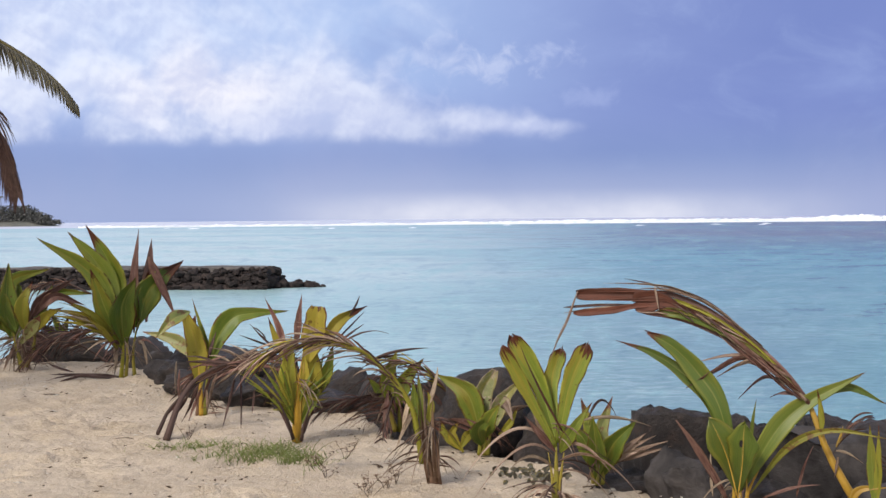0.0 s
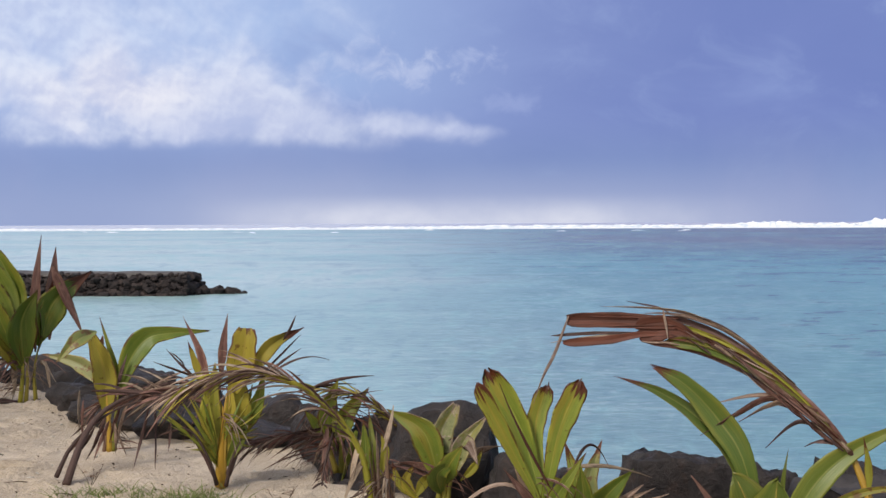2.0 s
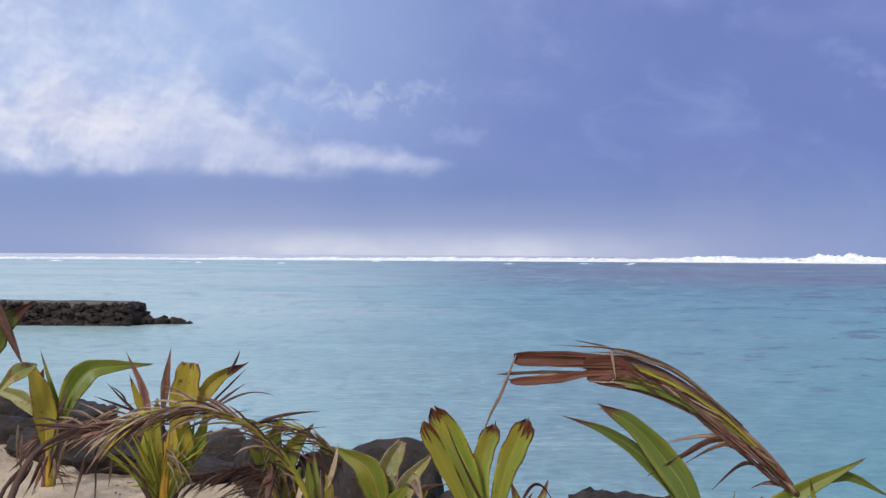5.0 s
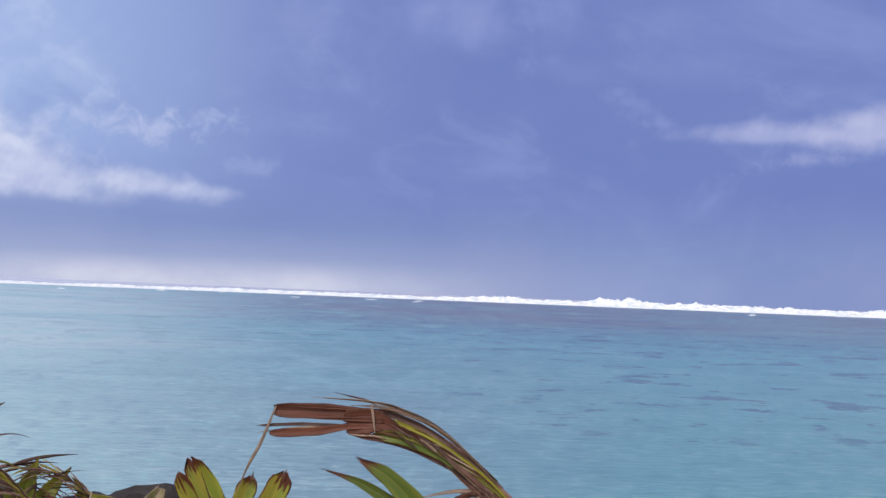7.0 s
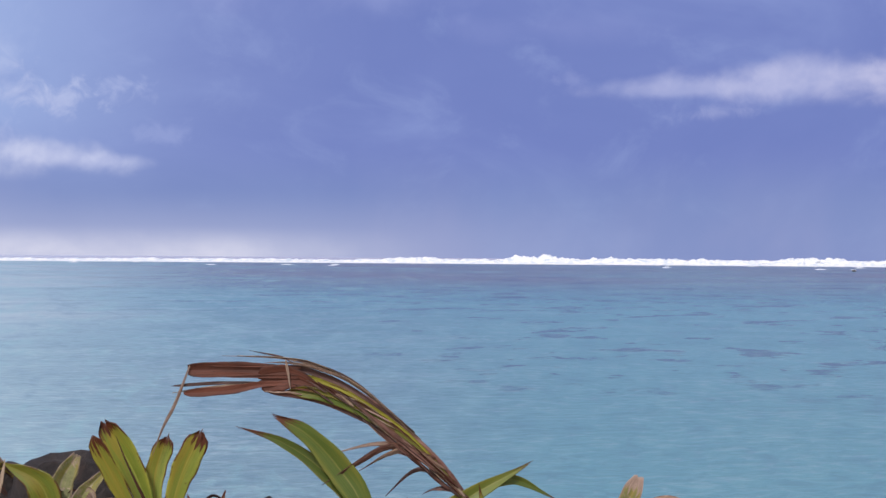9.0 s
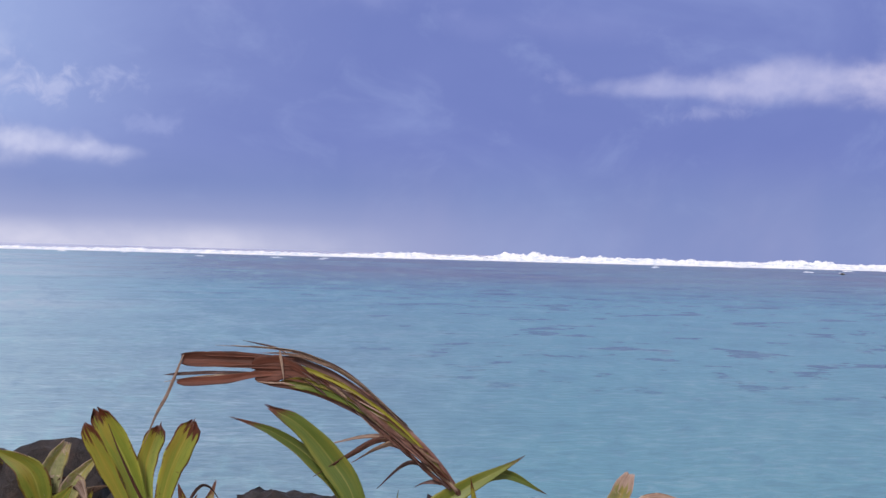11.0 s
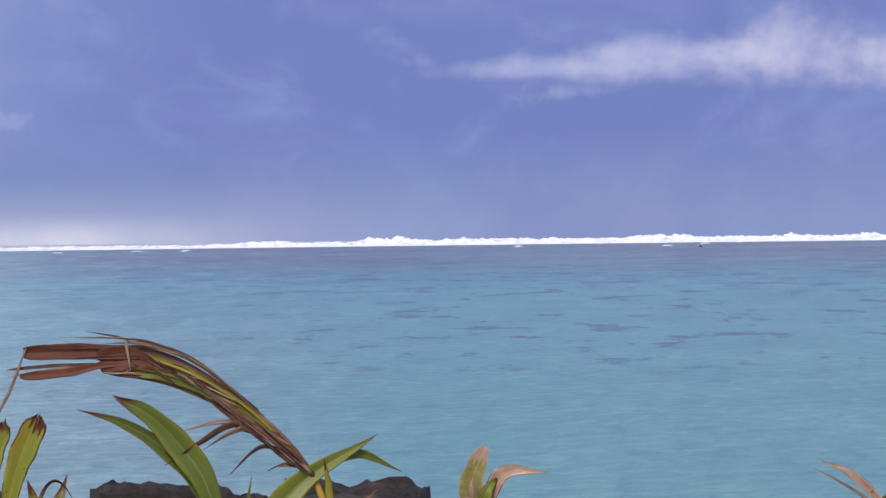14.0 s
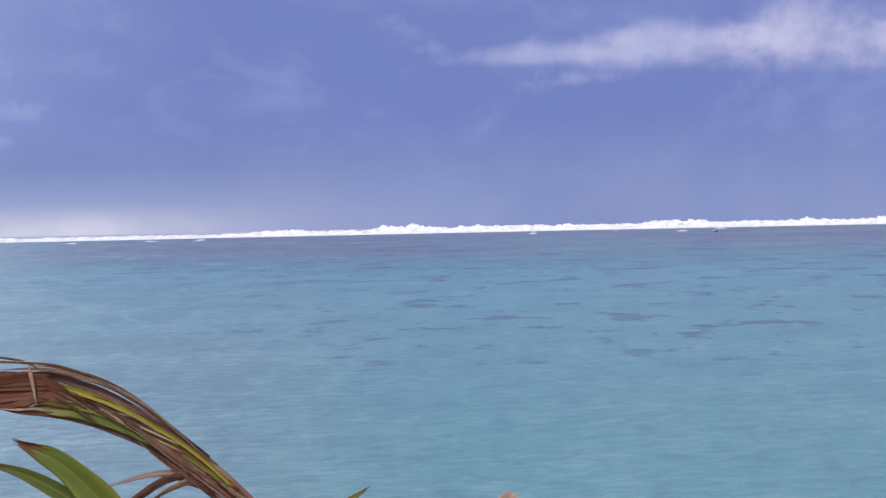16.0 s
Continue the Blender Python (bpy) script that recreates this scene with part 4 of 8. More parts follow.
# ---------------------------------------------------------------- coconut palm beside the beach
def palm_frond(palm, pts, mat, size, name="frond", hang=0.0):
    """A grown frond: rib and close rows of hanging leaflets, in one mesh."""
    rng = random.Random(str(pts))
    line = spline(pts, 60)
    V, F, U = tube(line, lambda s: 0.022 * (1.1 - s))
    for i in range(4, 60):
        s = i / 60
        tan = (line[min(i + 1, 60)] - line[i - 1]).normalized()
        side = tan.cross(Vector((0, 0, 1)) if hang > 0 else Vector((0.35, 1, 0))).normalized()
        for sg in (1, -1):
            for half in ((0.0,) if i % 2 else (0.0, 0.5)):
                a = line[i].lerp(line[min(i + 1, 60)], half)
                ln = size * (0.35 + 0.65 * math.sin(math.pi * min(1, 0.2 + 0.78 * s))) * rng.uniform(0.8, 1.1)
                d = (tan * (0.75 - 0.4 * hang) + side * sg * (0.55 - 0.4 * hang) + Vector((0, 0, -0.35 - 0.7 * hang))).normalized()
                l2 = bow([a, a + d * ln * 0.6, a + d * ln * 0.8 + Vector((0, 0, -ln * rng.uniform(0.35, 0.6)))], 5)
                v, f, u = ribbon(l2, lambda t: 0.015 * (1 - t) ** 0.6 + 0.001, (0.3, -1, 0.4), rng.uniform(-40, 40), 0.2, 1, 0.001, 1.2)
                o = len(V)
                V += v
                F += [tuple(o + q for q in k) for k in f]
                U += u
    return mesh_object(name, V, F, mat, palm, U)


def build_palm():
    at = Vector((-7.1, 8.6, -0.05))
    palm = thing("coconut_palm", at, "coconut palm with grey-green fronds overhanging the beach", "palm tree")
    head = Vector((1.35, 1.55, 3.2))
    V, F, U = tube(spline([(0, 0, 0), (0.35, 0.35, 1.4), (0.9, 1.0, 2.5), head], 24), lambda s: 0.15 - 0.05 * s + 0.06 * max(0, 0.1 - s) * 10, 12)
    mesh_object("trunk", V, F, TRUNK, palm, U)
    w = lambda *p: tuple(Vector(p) - at)
    palm_frond(palm, [tuple(head), w(-4.40, 10.60, 3.16), w(-4.13, 10.80, 3.01), w(-3.88, 10.90, 2.84), w(-3.66, 10.95, 2.64), w(-3.53, 11.00, 2.46)], PALM, 0.23, "frond", 0.40)
    palm_frond(palm, [tuple(head), w(-4.36, 10.60, 2.58), w(-4.19, 10.75, 2.32), w(-4.10, 10.85, 2.00), w(-4.03, 10.90, 1.69)], DARK, 0.34, "dead_frond")
    for k in range(7):
        t = radians(150 + 30 * k)
        d = Vector((math.cos(t), math.sin(t), 0))
        palm_frond(palm, [tuple(head), tuple(head + d * 0.9 + Vector((0, 0, 0.55))), tuple(head + d * 1.9 + Vector((0, 0, 0.1))), tuple(head + d * 2.5 + Vector((0, 0, -0.8)))], PALM, 0.5, "frond", 0.3)
    return palm


build_palm()


# ---------------------------------------------------------------- palm seedlings along the edge of the sand

tall = thing("palm_seedling", (-3.53, 12.30, 0.00), "tall green palm seedling with reddish young spears on sand", "palm seedling", "palm seedlings")
stalk(tall, "petiole", [(-0.02, -0.01, -0.01), (0.00, 0.00, 0.26), (0.00, 0.00, 0.58)], 0.038, YELLOW)
stalk(tall, "petiole", [(0.10, 0.03, -0.00), (0.09, 0.03, 0.26), (0.15, 0.04, 0.58)], 0.033, STALK)
stalk(tall, "petiole", [(0.02, 0.01, -0.02), (0.04, 0.01, 0.26), (0.03, 0.01, 0.53)], 0.033, STALK)
blade(tall, "leaf", [(-0.00, -0.00, 0.37), (-0.27, -0.02, 0.96), (-0.70, -0.30, 1.32)], 0.198, GREEN, tip=0.97)
blade(tall, "leaf", [(0.00, 0.00, 0.45), (-0.21, 0.05, 1.01), (-0.49, -0.03, 1.37)], 0.217, GREEN, tip=0.95)
blade(tall, "leaf", [(0.01, 0.00, 0.50), (-0.12, 0.12, 1.01), (-0.37, 0.11, 1.44)], 0.207, GREEN, tip=0.8)
blade(tall, "leaf", [(0.01, 0.00, 0.31), (0.02, -0.10, 0.67), (0.16, -0.11, 0.95)], 0.273, GREEN, tip=0.97, roll=10)
blade(tall, "leaf", [(-0.01, -0.00, 0.28), (-0.15, -0.09, 0.69), (-0.25, -0.17, 1.03)], 0.198, GREEN, tip=0.9, roll=-15)
blade(tall, "leaf", [(0.10, 0.03, 0.42), (0.11, 0.03, 0.95), (0.14, 0.09, 1.38)], 0.095, REDDRY, tip=2)
blade(tall, "leaf", [(0.21, 0.06, 0.52), (0.21, 0.16, 0.95), (0.23, 0.22, 1.30)], 0.127, REDDRY, tip=2)
blade(tall, "leaf", [(0.15, 0.04, 0.52), (0.25, 0.07, 0.84), (0.52, 0.25, 1.09)], 0.264, GREEN, tip=0.75, roll=15)
blade(tall, "leaf", [(0.12, 0.03, 0.47), (0.21, 0.06, 0.79), (0.24, 0.06, 1.01)], 0.188, GREEN, tip=0.8)
strip(tall, "dry_leaflet", [(0.24, 0.07, 1.14), (0.34, 0.09, 0.90), (0.50, 0.03, 0.57)], 0.082, REDDRY)
strip(tall, "dry_leaflet", [(0.15, 0.04, 0.90), (0.17, 0.05, 0.68), (0.12, 0.03, 0.42)], 0.099, DRY)
blade(tall, "leaf", [(-0.05, -0.01, 0.31), (-0.26, -0.17, 0.58), (-0.64, -0.33, 0.68)], 0.061, YELLOW, tip=0.9)
blade(tall, "leaf", [(-0.05, -0.01, 0.37), (-0.24, -0.22, 0.62), (-0.47, -0.34, 0.76)], 0.066, YELLOW, tip=0.8)
blade(tall, "leaf", [(-0.04, -0.01, 0.26), (-0.13, -0.24, 0.47), (-0.25, -0.38, 0.61)], 0.052, YELLOW, tip=0.9)
strip(tall, "dry_leaflet", [(-0.02, -0.01, 0.00), (-0.34, -0.09, 0.02), (-0.65, -0.18, 0.05)], 0.055, DARK)
strip(tall, "dry_leaflet", [(-0.01, -0.00, -0.01), (0.14, 0.04, 0.02), (0.29, 0.08, -0.01)], 0.044, DARK)
strip(tall, "dry_leaflet", [(-0.01, -0.00, 0.00), (0.06, -0.19, -0.04), (0.09, -0.23, -0.09)], 0.027, DARK)
strip(tall, "dry_leaflet", [(-0.44, -0.12, 0.06), (-0.59, -0.16, 0.10), (-0.68, -0.19, 0.17)], 0.022, DARK)
strip(tall, "dry_leaflet", [(-0.24, -0.07, 0.01), (-0.49, -0.14, 0.05), (-0.71, -0.20, -0.02)], 0.022, DARK)
strip(tall, "dry_leaflet", [(-0.34, -0.09, 0.03), (-0.54, -0.15, -0.00), (-0.62, -0.17, -0.06)], 0.022, DARK)
strip(tall, "dry_leaflet", [(-0.05, -0.01, 0.31), (-0.06, -0.02, 0.15), (-0.09, -0.02, 0.00)], 0.027, TAN)
strip(tall, "dry_leaflet", [(0.12, 0.03, 0.36), (0.05, 0.01, 0.20), (0.02, 0.01, -0.00)], 0.027, TAN)
strip(tall, "dry_leaflet", [(0.17, 0.05, 0.36), (0.21, 0.06, 0.22), (0.22, 0.06, 0.04)], 0.027, TAN)
strip(tall, "dry_leaflet", [(-0.06, -0.02, 0.37), (-0.09, -0.02, 0.23), (-0.06, -0.02, 0.10)], 0.027, TAN)
strip(tall, "dry_leaflet", [(-0.05, -0.01, 0.25), (-0.28, -0.18, 0.64), (-0.58, -0.31, 0.67)], 0.033, TAN)
strip(tall, "dry_leaflet", [(-0.05, -0.01, 0.25), (-0.25, -0.17, 0.67), (-0.51, -0.31, 0.73)], 0.033, YELLOW)
strip(tall, "dry_leaflet", [(-0.05, -0.01, 0.26), (-0.22, -0.16, 0.62), (-0.44, -0.30, 0.64)], 0.033, TAN)
strip(tall, "dry_leaflet", [(-0.05, -0.01, 0.26), (-0.20, -0.16, 0.59), (-0.39, -0.29, 0.57)], 0.033, YELLOW)
strip(tall, "dry_leaflet", [(-0.05, -0.01, 0.27), (-0.16, -0.15, 0.55), (-0.32, -0.29, 0.51)], 0.033, TAN)
strip(tall, "dry_leaflet", [(-0.05, -0.01, 0.28), (-0.14, -0.14, 0.52), (-0.28, -0.28, 0.43)], 0.033, YELLOW)
strip(tall, "dry_leaflet", [(-0.05, -0.01, 0.28), (-0.24, -0.17, 0.60), (-0.47, -0.35, 0.61)], 0.033, TAN)
strip(tall, "dry_leaflet", [(-0.05, -0.01, 0.29), (-0.30, -0.19, 0.61), (-0.59, -0.39, 0.61)], 0.033, YELLOW)
strip(tall, "dry_leaflet", [(-0.05, -0.01, 0.29), (-0.12, -0.14, 0.49), (-0.22, -0.30, 0.39)], 0.033, TAN)
strip(tall, "dry_leaflet", [(-0.05, -0.01, 0.30), (-0.27, -0.18, 0.57), (-0.52, -0.39, 0.55)], 0.033, YELLOW)
strip(tall, "dry_leaflet", [(-0.03, -0.01, 0.31), (-0.19, -0.16, 0.43), (-0.38, -0.31, 0.39)], 0.027, REDDRY)
strip(tall, "dry_leaflet", [(-0.03, -0.01, 0.31), (-0.15, -0.14, 0.43), (-0.30, -0.29, 0.24)], 0.027, TAN)
strip(tall, "dry_leaflet", [(-0.03, -0.01, 0.31), (-0.10, -0.13, 0.43), (-0.21, -0.27, 0.18)], 0.027, REDDRY)
strip(tall, "dry_leaflet", [(-0.03, -0.01, 0.31), (-0.21, -0.16, 0.43), (-0.43, -0.33, 0.30)], 0.027, TAN)
strip(tall, "dry_leaflet", [(-0.03, -0.01, 0.31), (-0.06, -0.12, 0.43), (-0.13, -0.24, 0.17)], 0.027, REDDRY)
strip(tall, "dry_leaflet", [(0.15, 0.04, 0.31), (0.16, -0.06, 0.42), (0.32, -0.12, 0.16)], 0.027, TAN)
strip(tall, "dry_leaflet", [(0.15, 0.04, 0.31), (0.20, -0.05, 0.42), (0.39, -0.10, 0.25)], 0.027, REDDRY)

dry_tuft(tall, 34, 0.00, 0.45, 0.34, 47, (REDDRY, TAN, DRY, REDDRY))
frayed = thing("palm_seedling", (-4.81, 13.19, 0.00), "palm seedling with frayed dry base on sand", "palm seedling", "palm seedlings")
stalk(frayed, "petiole", [(0.00, -0.00, 0.00), (-0.05, -0.02, 0.19), (-0.10, -0.03, 0.47)], 0.048, STALK)
stalk(frayed, "petiole", [(0.03, 0.01, 0.01), (0.11, 0.04, 0.24), (0.11, 0.04, 0.52)], 0.048, STALK)
blade(frayed, "leaf", [(-0.09, -0.03, 0.30), (-0.14, -0.05, 0.65), (-0.12, -0.04, 1.05)], 0.262, GREEN, tip=0.97)
blade(frayed, "leaf", [(-0.09, -0.03, 0.53), (-0.13, 0.06, 0.87), (0.23, 0.19, 1.00)], 0.167, GREEN, tip=0.95, roll=10)
blade(frayed, "leaf", [(0.03, 0.01, 0.35), (0.04, -0.09, 0.65), (0.13, -0.06, 0.87)], 0.155, YELLOW, tip=0.85)
blade(frayed, "leaf", [(0.06, 0.02, 0.47), (0.19, 0.07, 0.70), (0.48, 0.22, 0.90)], 0.131, REDDRY, tip=2)
blade(frayed, "leaf", [(0.11, 0.04, 0.52), (0.30, 0.10, 0.72), (0.56, 0.30, 0.62)], 0.107, REDDRY, tip=2)
blade(frayed, "leaf", [(-0.05, -0.02, 0.36), (-0.25, -0.09, 0.71), (-0.35, -0.12, 0.88)], 0.238, GREEN, tip=0.95)
blade(frayed, "leaf", [(0.11, 0.04, 0.52), (0.26, 0.30, 0.74), (0.61, 0.42, 0.73)], 0.107, GREEN, tip=0.9)
blade(frayed, "leaf", [(-0.05, -0.02, 0.30), (-0.05, 0.09, 0.61), (-0.09, 0.13, 0.92)], 0.202, GREEN, tip=0.95)
blade(frayed, "leaf", [(0.06, 0.02, 0.30), (0.23, 0.03, 0.52), (0.41, 0.03, 0.61)], 0.119, YELLOW, tip=0.85)
blade(frayed, "leaf", [(-0.10, -0.03, 0.36), (-0.24, -0.19, 0.54), (-0.38, -0.29, 0.49)], 0.155, GREEN, tip=0.9)
blade(frayed, "leaf", [(0.11, 0.04, 0.41), (0.16, 0.16, 0.63), (0.24, 0.29, 0.86)], 0.119, GREEN, tip=0.9)
blade(frayed, "leaf", [(-0.02, -0.01, 0.24), (0.16, -0.10, 0.45), (0.23, -0.13, 0.54)], 0.131, PALE, tip=0.7)
strip(frayed, "dry_leaflet", [(-0.02, -0.01, 0.30), (-0.09, -0.03, 0.16), (-0.13, -0.05, -0.07)], 0.036, DRY)
strip(frayed, "dry_leaflet", [(-0.02, -0.01, 0.30), (-0.07, -0.02, 0.16), (-0.08, -0.03, -0.11)], 0.036, TAN)
strip(frayed, "dry_leaflet", [(-0.02, -0.01, 0.30), (-0.04, -0.01, 0.16), (-0.03, -0.01, -0.13)], 0.036, DRY)
strip(frayed, "dry_leaflet", [(-0.02, -0.01, 0.30), (-0.02, -0.01, 0.16), (0.02, 0.01, -0.09)], 0.036, TAN)
strip(frayed, "dry_leaflet", [(-0.02, -0.01, 0.30), (0.01, 0.00, 0.15), (0.08, 0.03, -0.05)], 0.036, DRY)
strip(frayed, "dry_leaflet", [(-0.02, -0.01, 0.30), (0.03, 0.01, 0.15), (0.11, 0.04, -0.10)], 0.036, TAN)
strip(frayed, "dry_leaflet", [(-0.02, -0.01, 0.30), (-0.12, -0.04, 0.16), (-0.18, -0.06, -0.04)], 0.036, DRY)
strip(frayed, "dry_leaflet", [(-0.02, -0.01, 0.30), (0.05, 0.02, 0.15), (0.17, 0.06, 0.00)], 0.036, TAN)
strip(frayed, "dry_leaflet", [(-0.02, -0.01, 0.30), (-0.15, -0.05, 0.36), (-0.31, -0.11, 0.25)], 0.036, TAN)
strip(frayed, "dry_leaflet", [(0.00, 0.00, 0.30), (0.11, 0.04, 0.41), (0.24, 0.08, 0.29)], 0.036, TAN)
strip(frayed, "dry_leaflet", [(-0.05, -0.02, 0.30), (-0.15, -0.05, 0.30), (-0.20, -0.07, 0.19)], 0.036, TAN)

dry_tuft(frayed, 90, 0.05, 0.45, 0.42, 75)
shaded = thing("palm_seedling", (-4.79, 14.27, 0.00), "small ragged palm seedling among dry leaflets at the rocks", "palm seedling", "palm seedlings")
blade(shaded, "leaf", [(0.00, 0.00, 0.02), (-0.03, -0.01, 0.24), (-0.18, -0.06, 0.39)], 0.102, YELLOW, tip=0.9)
blade(shaded, "leaf", [(0.01, 0.00, 0.02), (0.03, 0.01, 0.27), (-0.07, -0.02, 0.51)], 0.114, GREEN, tip=0.9)
blade(shaded, "leaf", [(0.01, 0.00, 0.02), (0.05, 0.02, 0.27), (0.11, 0.04, 0.45)], 0.114, GREEN, tip=0.85)
strip(shaded, "dry_leaflet", [(0.03, 0.01, 0.02), (0.27, 0.09, 0.23), (0.56, 0.18, 0.32)], 0.044, TAN)
strip(shaded, "dry_leaflet", [(0.01, 0.00, 0.01), (0.12, 0.04, -0.04), (0.14, 0.05, -0.07)], 0.044, DRY)
strip(shaded, "dry_leaflet", [(0.01, 0.00, 0.09), (0.24, 0.08, 0.37), (0.27, 0.09, 0.45)], 0.044, TAN)
strip(shaded, "dry_leaflet", [(-0.01, -0.00, 0.21), (-0.24, -0.08, 0.34), (-0.41, -0.13, 0.28)], 0.044, DRY)
strip(shaded, "dry_leaflet", [(0.03, 0.01, 0.15), (0.33, 0.10, 0.17), (0.50, 0.16, 0.10)], 0.044, TAN)
strip(shaded, "dry_leaflet", [(-0.02, -0.01, 0.03), (-0.05, -0.01, -0.04), (-0.07, -0.02, -0.07)], 0.044, DRY)

dry_tuft(shaded, 150, 0.00, 0.50, 0.75, 87, (DARK, REDDRY, DARK, DRY, DEADWOOD))
bushy = thing("palm_seedling", (-5.49, 13.45, 0.00), "bushy palm seedling with drooping dry leaflets by the rocks", "palm seedling", "palm seedlings")
stalk(bushy, "petiole", [(-0.00, -0.00, -0.01), (0.01, 0.01, 0.22), (0.06, 0.02, 0.45)], 0.055, STALK)
stalk(bushy, "petiole", [(-0.03, -0.01, -0.01), (-0.07, -0.03, 0.23), (-0.15, -0.06, 0.46)], 0.055, STALK)
blade(bushy, "leaf", [(0.03, 0.01, 0.28), (0.11, 0.04, 0.69), (0.27, 0.11, 0.98)], 0.245, GREEN, tip=0.95)
blade(bushy, "leaf", [(0.00, 0.00, 0.28), (-0.02, -0.01, 0.69), (0.07, 0.03, 1.10)], 0.270, GREEN, tip=0.95)
blade(bushy, "leaf", [(-0.05, -0.02, 0.28), (-0.20, -0.08, 0.64), (-0.40, -0.15, 0.88)], 0.245, GREEN, tip=0.9)
blade(bushy, "leaf", [(0.06, 0.02, 0.28), (0.22, 0.08, 0.51), (0.46, 0.07, 0.51)], 0.160, YELLOW, tip=0.9)
blade(bushy, "leaf", [(-0.02, -0.01, 0.28), (-0.06, -0.13, 0.52), (-0.07, -0.24, 0.76)], 0.184, REDDRY, tip=2)

dry_tuft(bushy, 40, 0.05, 0.45, 0.40, 97)
folded = thing("palm_seedling", (-2.20, 9.70, 0.00), "yellowing palm seedling with folded leaf and dark dead fronds", "palm seedling", "palm seedlings")
stalk(folded, "petiole", [(-0.010, 0.000, -0.022), (-0.016, 0.000, 0.182), (-0.035, 0.000, 0.421)], 0.040, ORANGE)
stalk(folded, "petiole", [(0.016, 0.000, -0.022), (0.028, 0.000, 0.182), (0.052, 0.000, 0.399)], 0.034, STALK)
stalk(folded, "petiole", [(-0.045, 0.000, -0.022), (-0.030, 0.000, 0.139), (-0.019, 0.000, 0.313)], 0.030, STUMP)
blade(folded, "leaf", [(-0.021, 0.000, 0.182), (-0.047, 0.000, 0.530), (-0.135, 0.000, 0.782)], 0.160, YELLOW, tip=0.95, roll=6, blunt=0.5)
blade(folded, "leaf", [(-0.035, 0.040, 0.396), (-0.086, 0.040, 0.570), (-0.062, 0.040, 0.744)], 0.103, TORN, tip=0.85, blunt=0.3)
blade(folded, "leaf", [(-0.073, -0.080, 0.787), (-0.180, -0.200, 0.735), (-0.295, -0.250, 0.604)], 0.107, PALE, tip=0.97)
blade(folded, "leaf", [(-0.049, 0.100, 0.390), (-0.268, 0.250, 0.545), (-0.527, 0.300, 0.605)], 0.112, PALE, tip=0.95)
blade(folded, "leaf", [(0.056, 0.020, 0.354), (0.110, 0.050, 0.568), (0.215, 0.080, 0.718), (0.362, 0.120, 0.758), (0.623, 0.200, 0.769)], 0.172, GREEN, tip=0.98, roll=-8)
blade(folded, "leaf", [(0.039, 0.100, 0.368), (-0.002, 0.100, 0.565), (-0.103, 0.150, 0.860)], 0.051, GREEN, tip=0.9)
strip(folded, "dry_leaflet", [(0.035, 0.000, 0.399), (0.080, 0.000, 0.529), (0.112, 0.000, 0.633)], 0.0257, DARK)
stalk(folded, "dead_rachis", [(0.014, -1.230, -0.019), (0.045, -0.950, 0.206), (0.139, -0.750, 0.359), (0.337, -0.550, 0.439), (0.644, -0.400, 0.436)], 0.040, DEADWOOD)
stalk(folded, "dead_rachis", [(-0.082, -1.080, 0.002), (-0.041, -0.900, 0.148), (0.080, -0.800, 0.276), (0.264, -0.700, 0.385), (0.512, -0.600, 0.407)], 0.024, DEADWOOD)
strip(folded, "dry_leaflet", [(0.045, -0.650, 0.238), (-0.027, -0.650, 0.103), (-0.102, -0.650, 0.045)], 0.0202, DARK)
strip(folded, "dry_leaflet", [(0.116, -0.650, 0.299), (0.044, -0.650, 0.135), (-0.016, -0.650, 0.021)], 0.0242, DARK)
strip(folded, "dry_leaflet", [(0.132, -0.650, 0.274), (0.089, -0.650, 0.156), (0.038, -0.650, 0.029)], 0.0242, REDDRY)
strip(folded, "dry_leaflet", [(0.380, -0.650, 0.359), (0.337, -0.650, 0.167), (0.285, -0.650, -0.021)], 0.0202, DARK)
strip(folded, "dry_leaflet", [(0.417, -0.650, 0.347), (0.419, -0.650, 0.134), (0.416, -0.650, -0.095)], 0.0242, DARK)
strip(folded, "dry_leaflet", [(0.181, -0.650, 0.217), (0.213, -0.650, 0.127), (0.245, -0.650, 0.049)], 0.0121, DRY)
strip(folded, "dry_leaflet", [(0.519, -0.650, 0.257), (0.518, -0.650, 0.167), (0.500, -0.650, 0.081)], 0.0162, DARK)
strip(folded, "dry_leaflet", [(0.622, -0.650, 0.240), (0.527, -0.650, 0.208), (0.436, -0.650, 0.179)], 0.0162, DARK)
strip(folded, "dry_leaflet", [(-0.026, -0.650, 0.197), (-0.068, -0.650, 0.135), (-0.127, -0.650, 0.062)], 0.0162, REDDRY)
strip(folded, "dry_leaflet", [(-0.008, -0.650, 0.258), (-0.067, -0.650, 0.217), (-0.109, -0.650, 0.168)], 0.0162, DRY)
strip(folded, "dry_leaflet", [(0.199, -0.650, 0.348), (0.157, -0.650, 0.258), (0.134, -0.650, 0.135)], 0.0242, REDDRY)
strip(folded, "dry_leaflet", [(0.253, -0.650, 0.380), (0.198, -0.650, 0.258), (0.171, -0.650, 0.073)], 0.0202, DRY)
strip(folded, "dry_leaflet", [(0.087, -0.650, 0.258), (0.094, -0.650, 0.168), (0.113, -0.650, 0.082)], 0.0242, REDDRY)
strip(folded, "dry_leaflet", [(0.169, -0.650, 0.258), (0.189, -0.650, 0.168), (0.171, -0.650, 0.069)], 0.0202, DRY)
strip(folded, "dry_leaflet", [(0.027, -0.650, 0.463), (0.316, -0.650, 0.462), (0.603, -0.650, 0.420)], 0.0242, DARK)
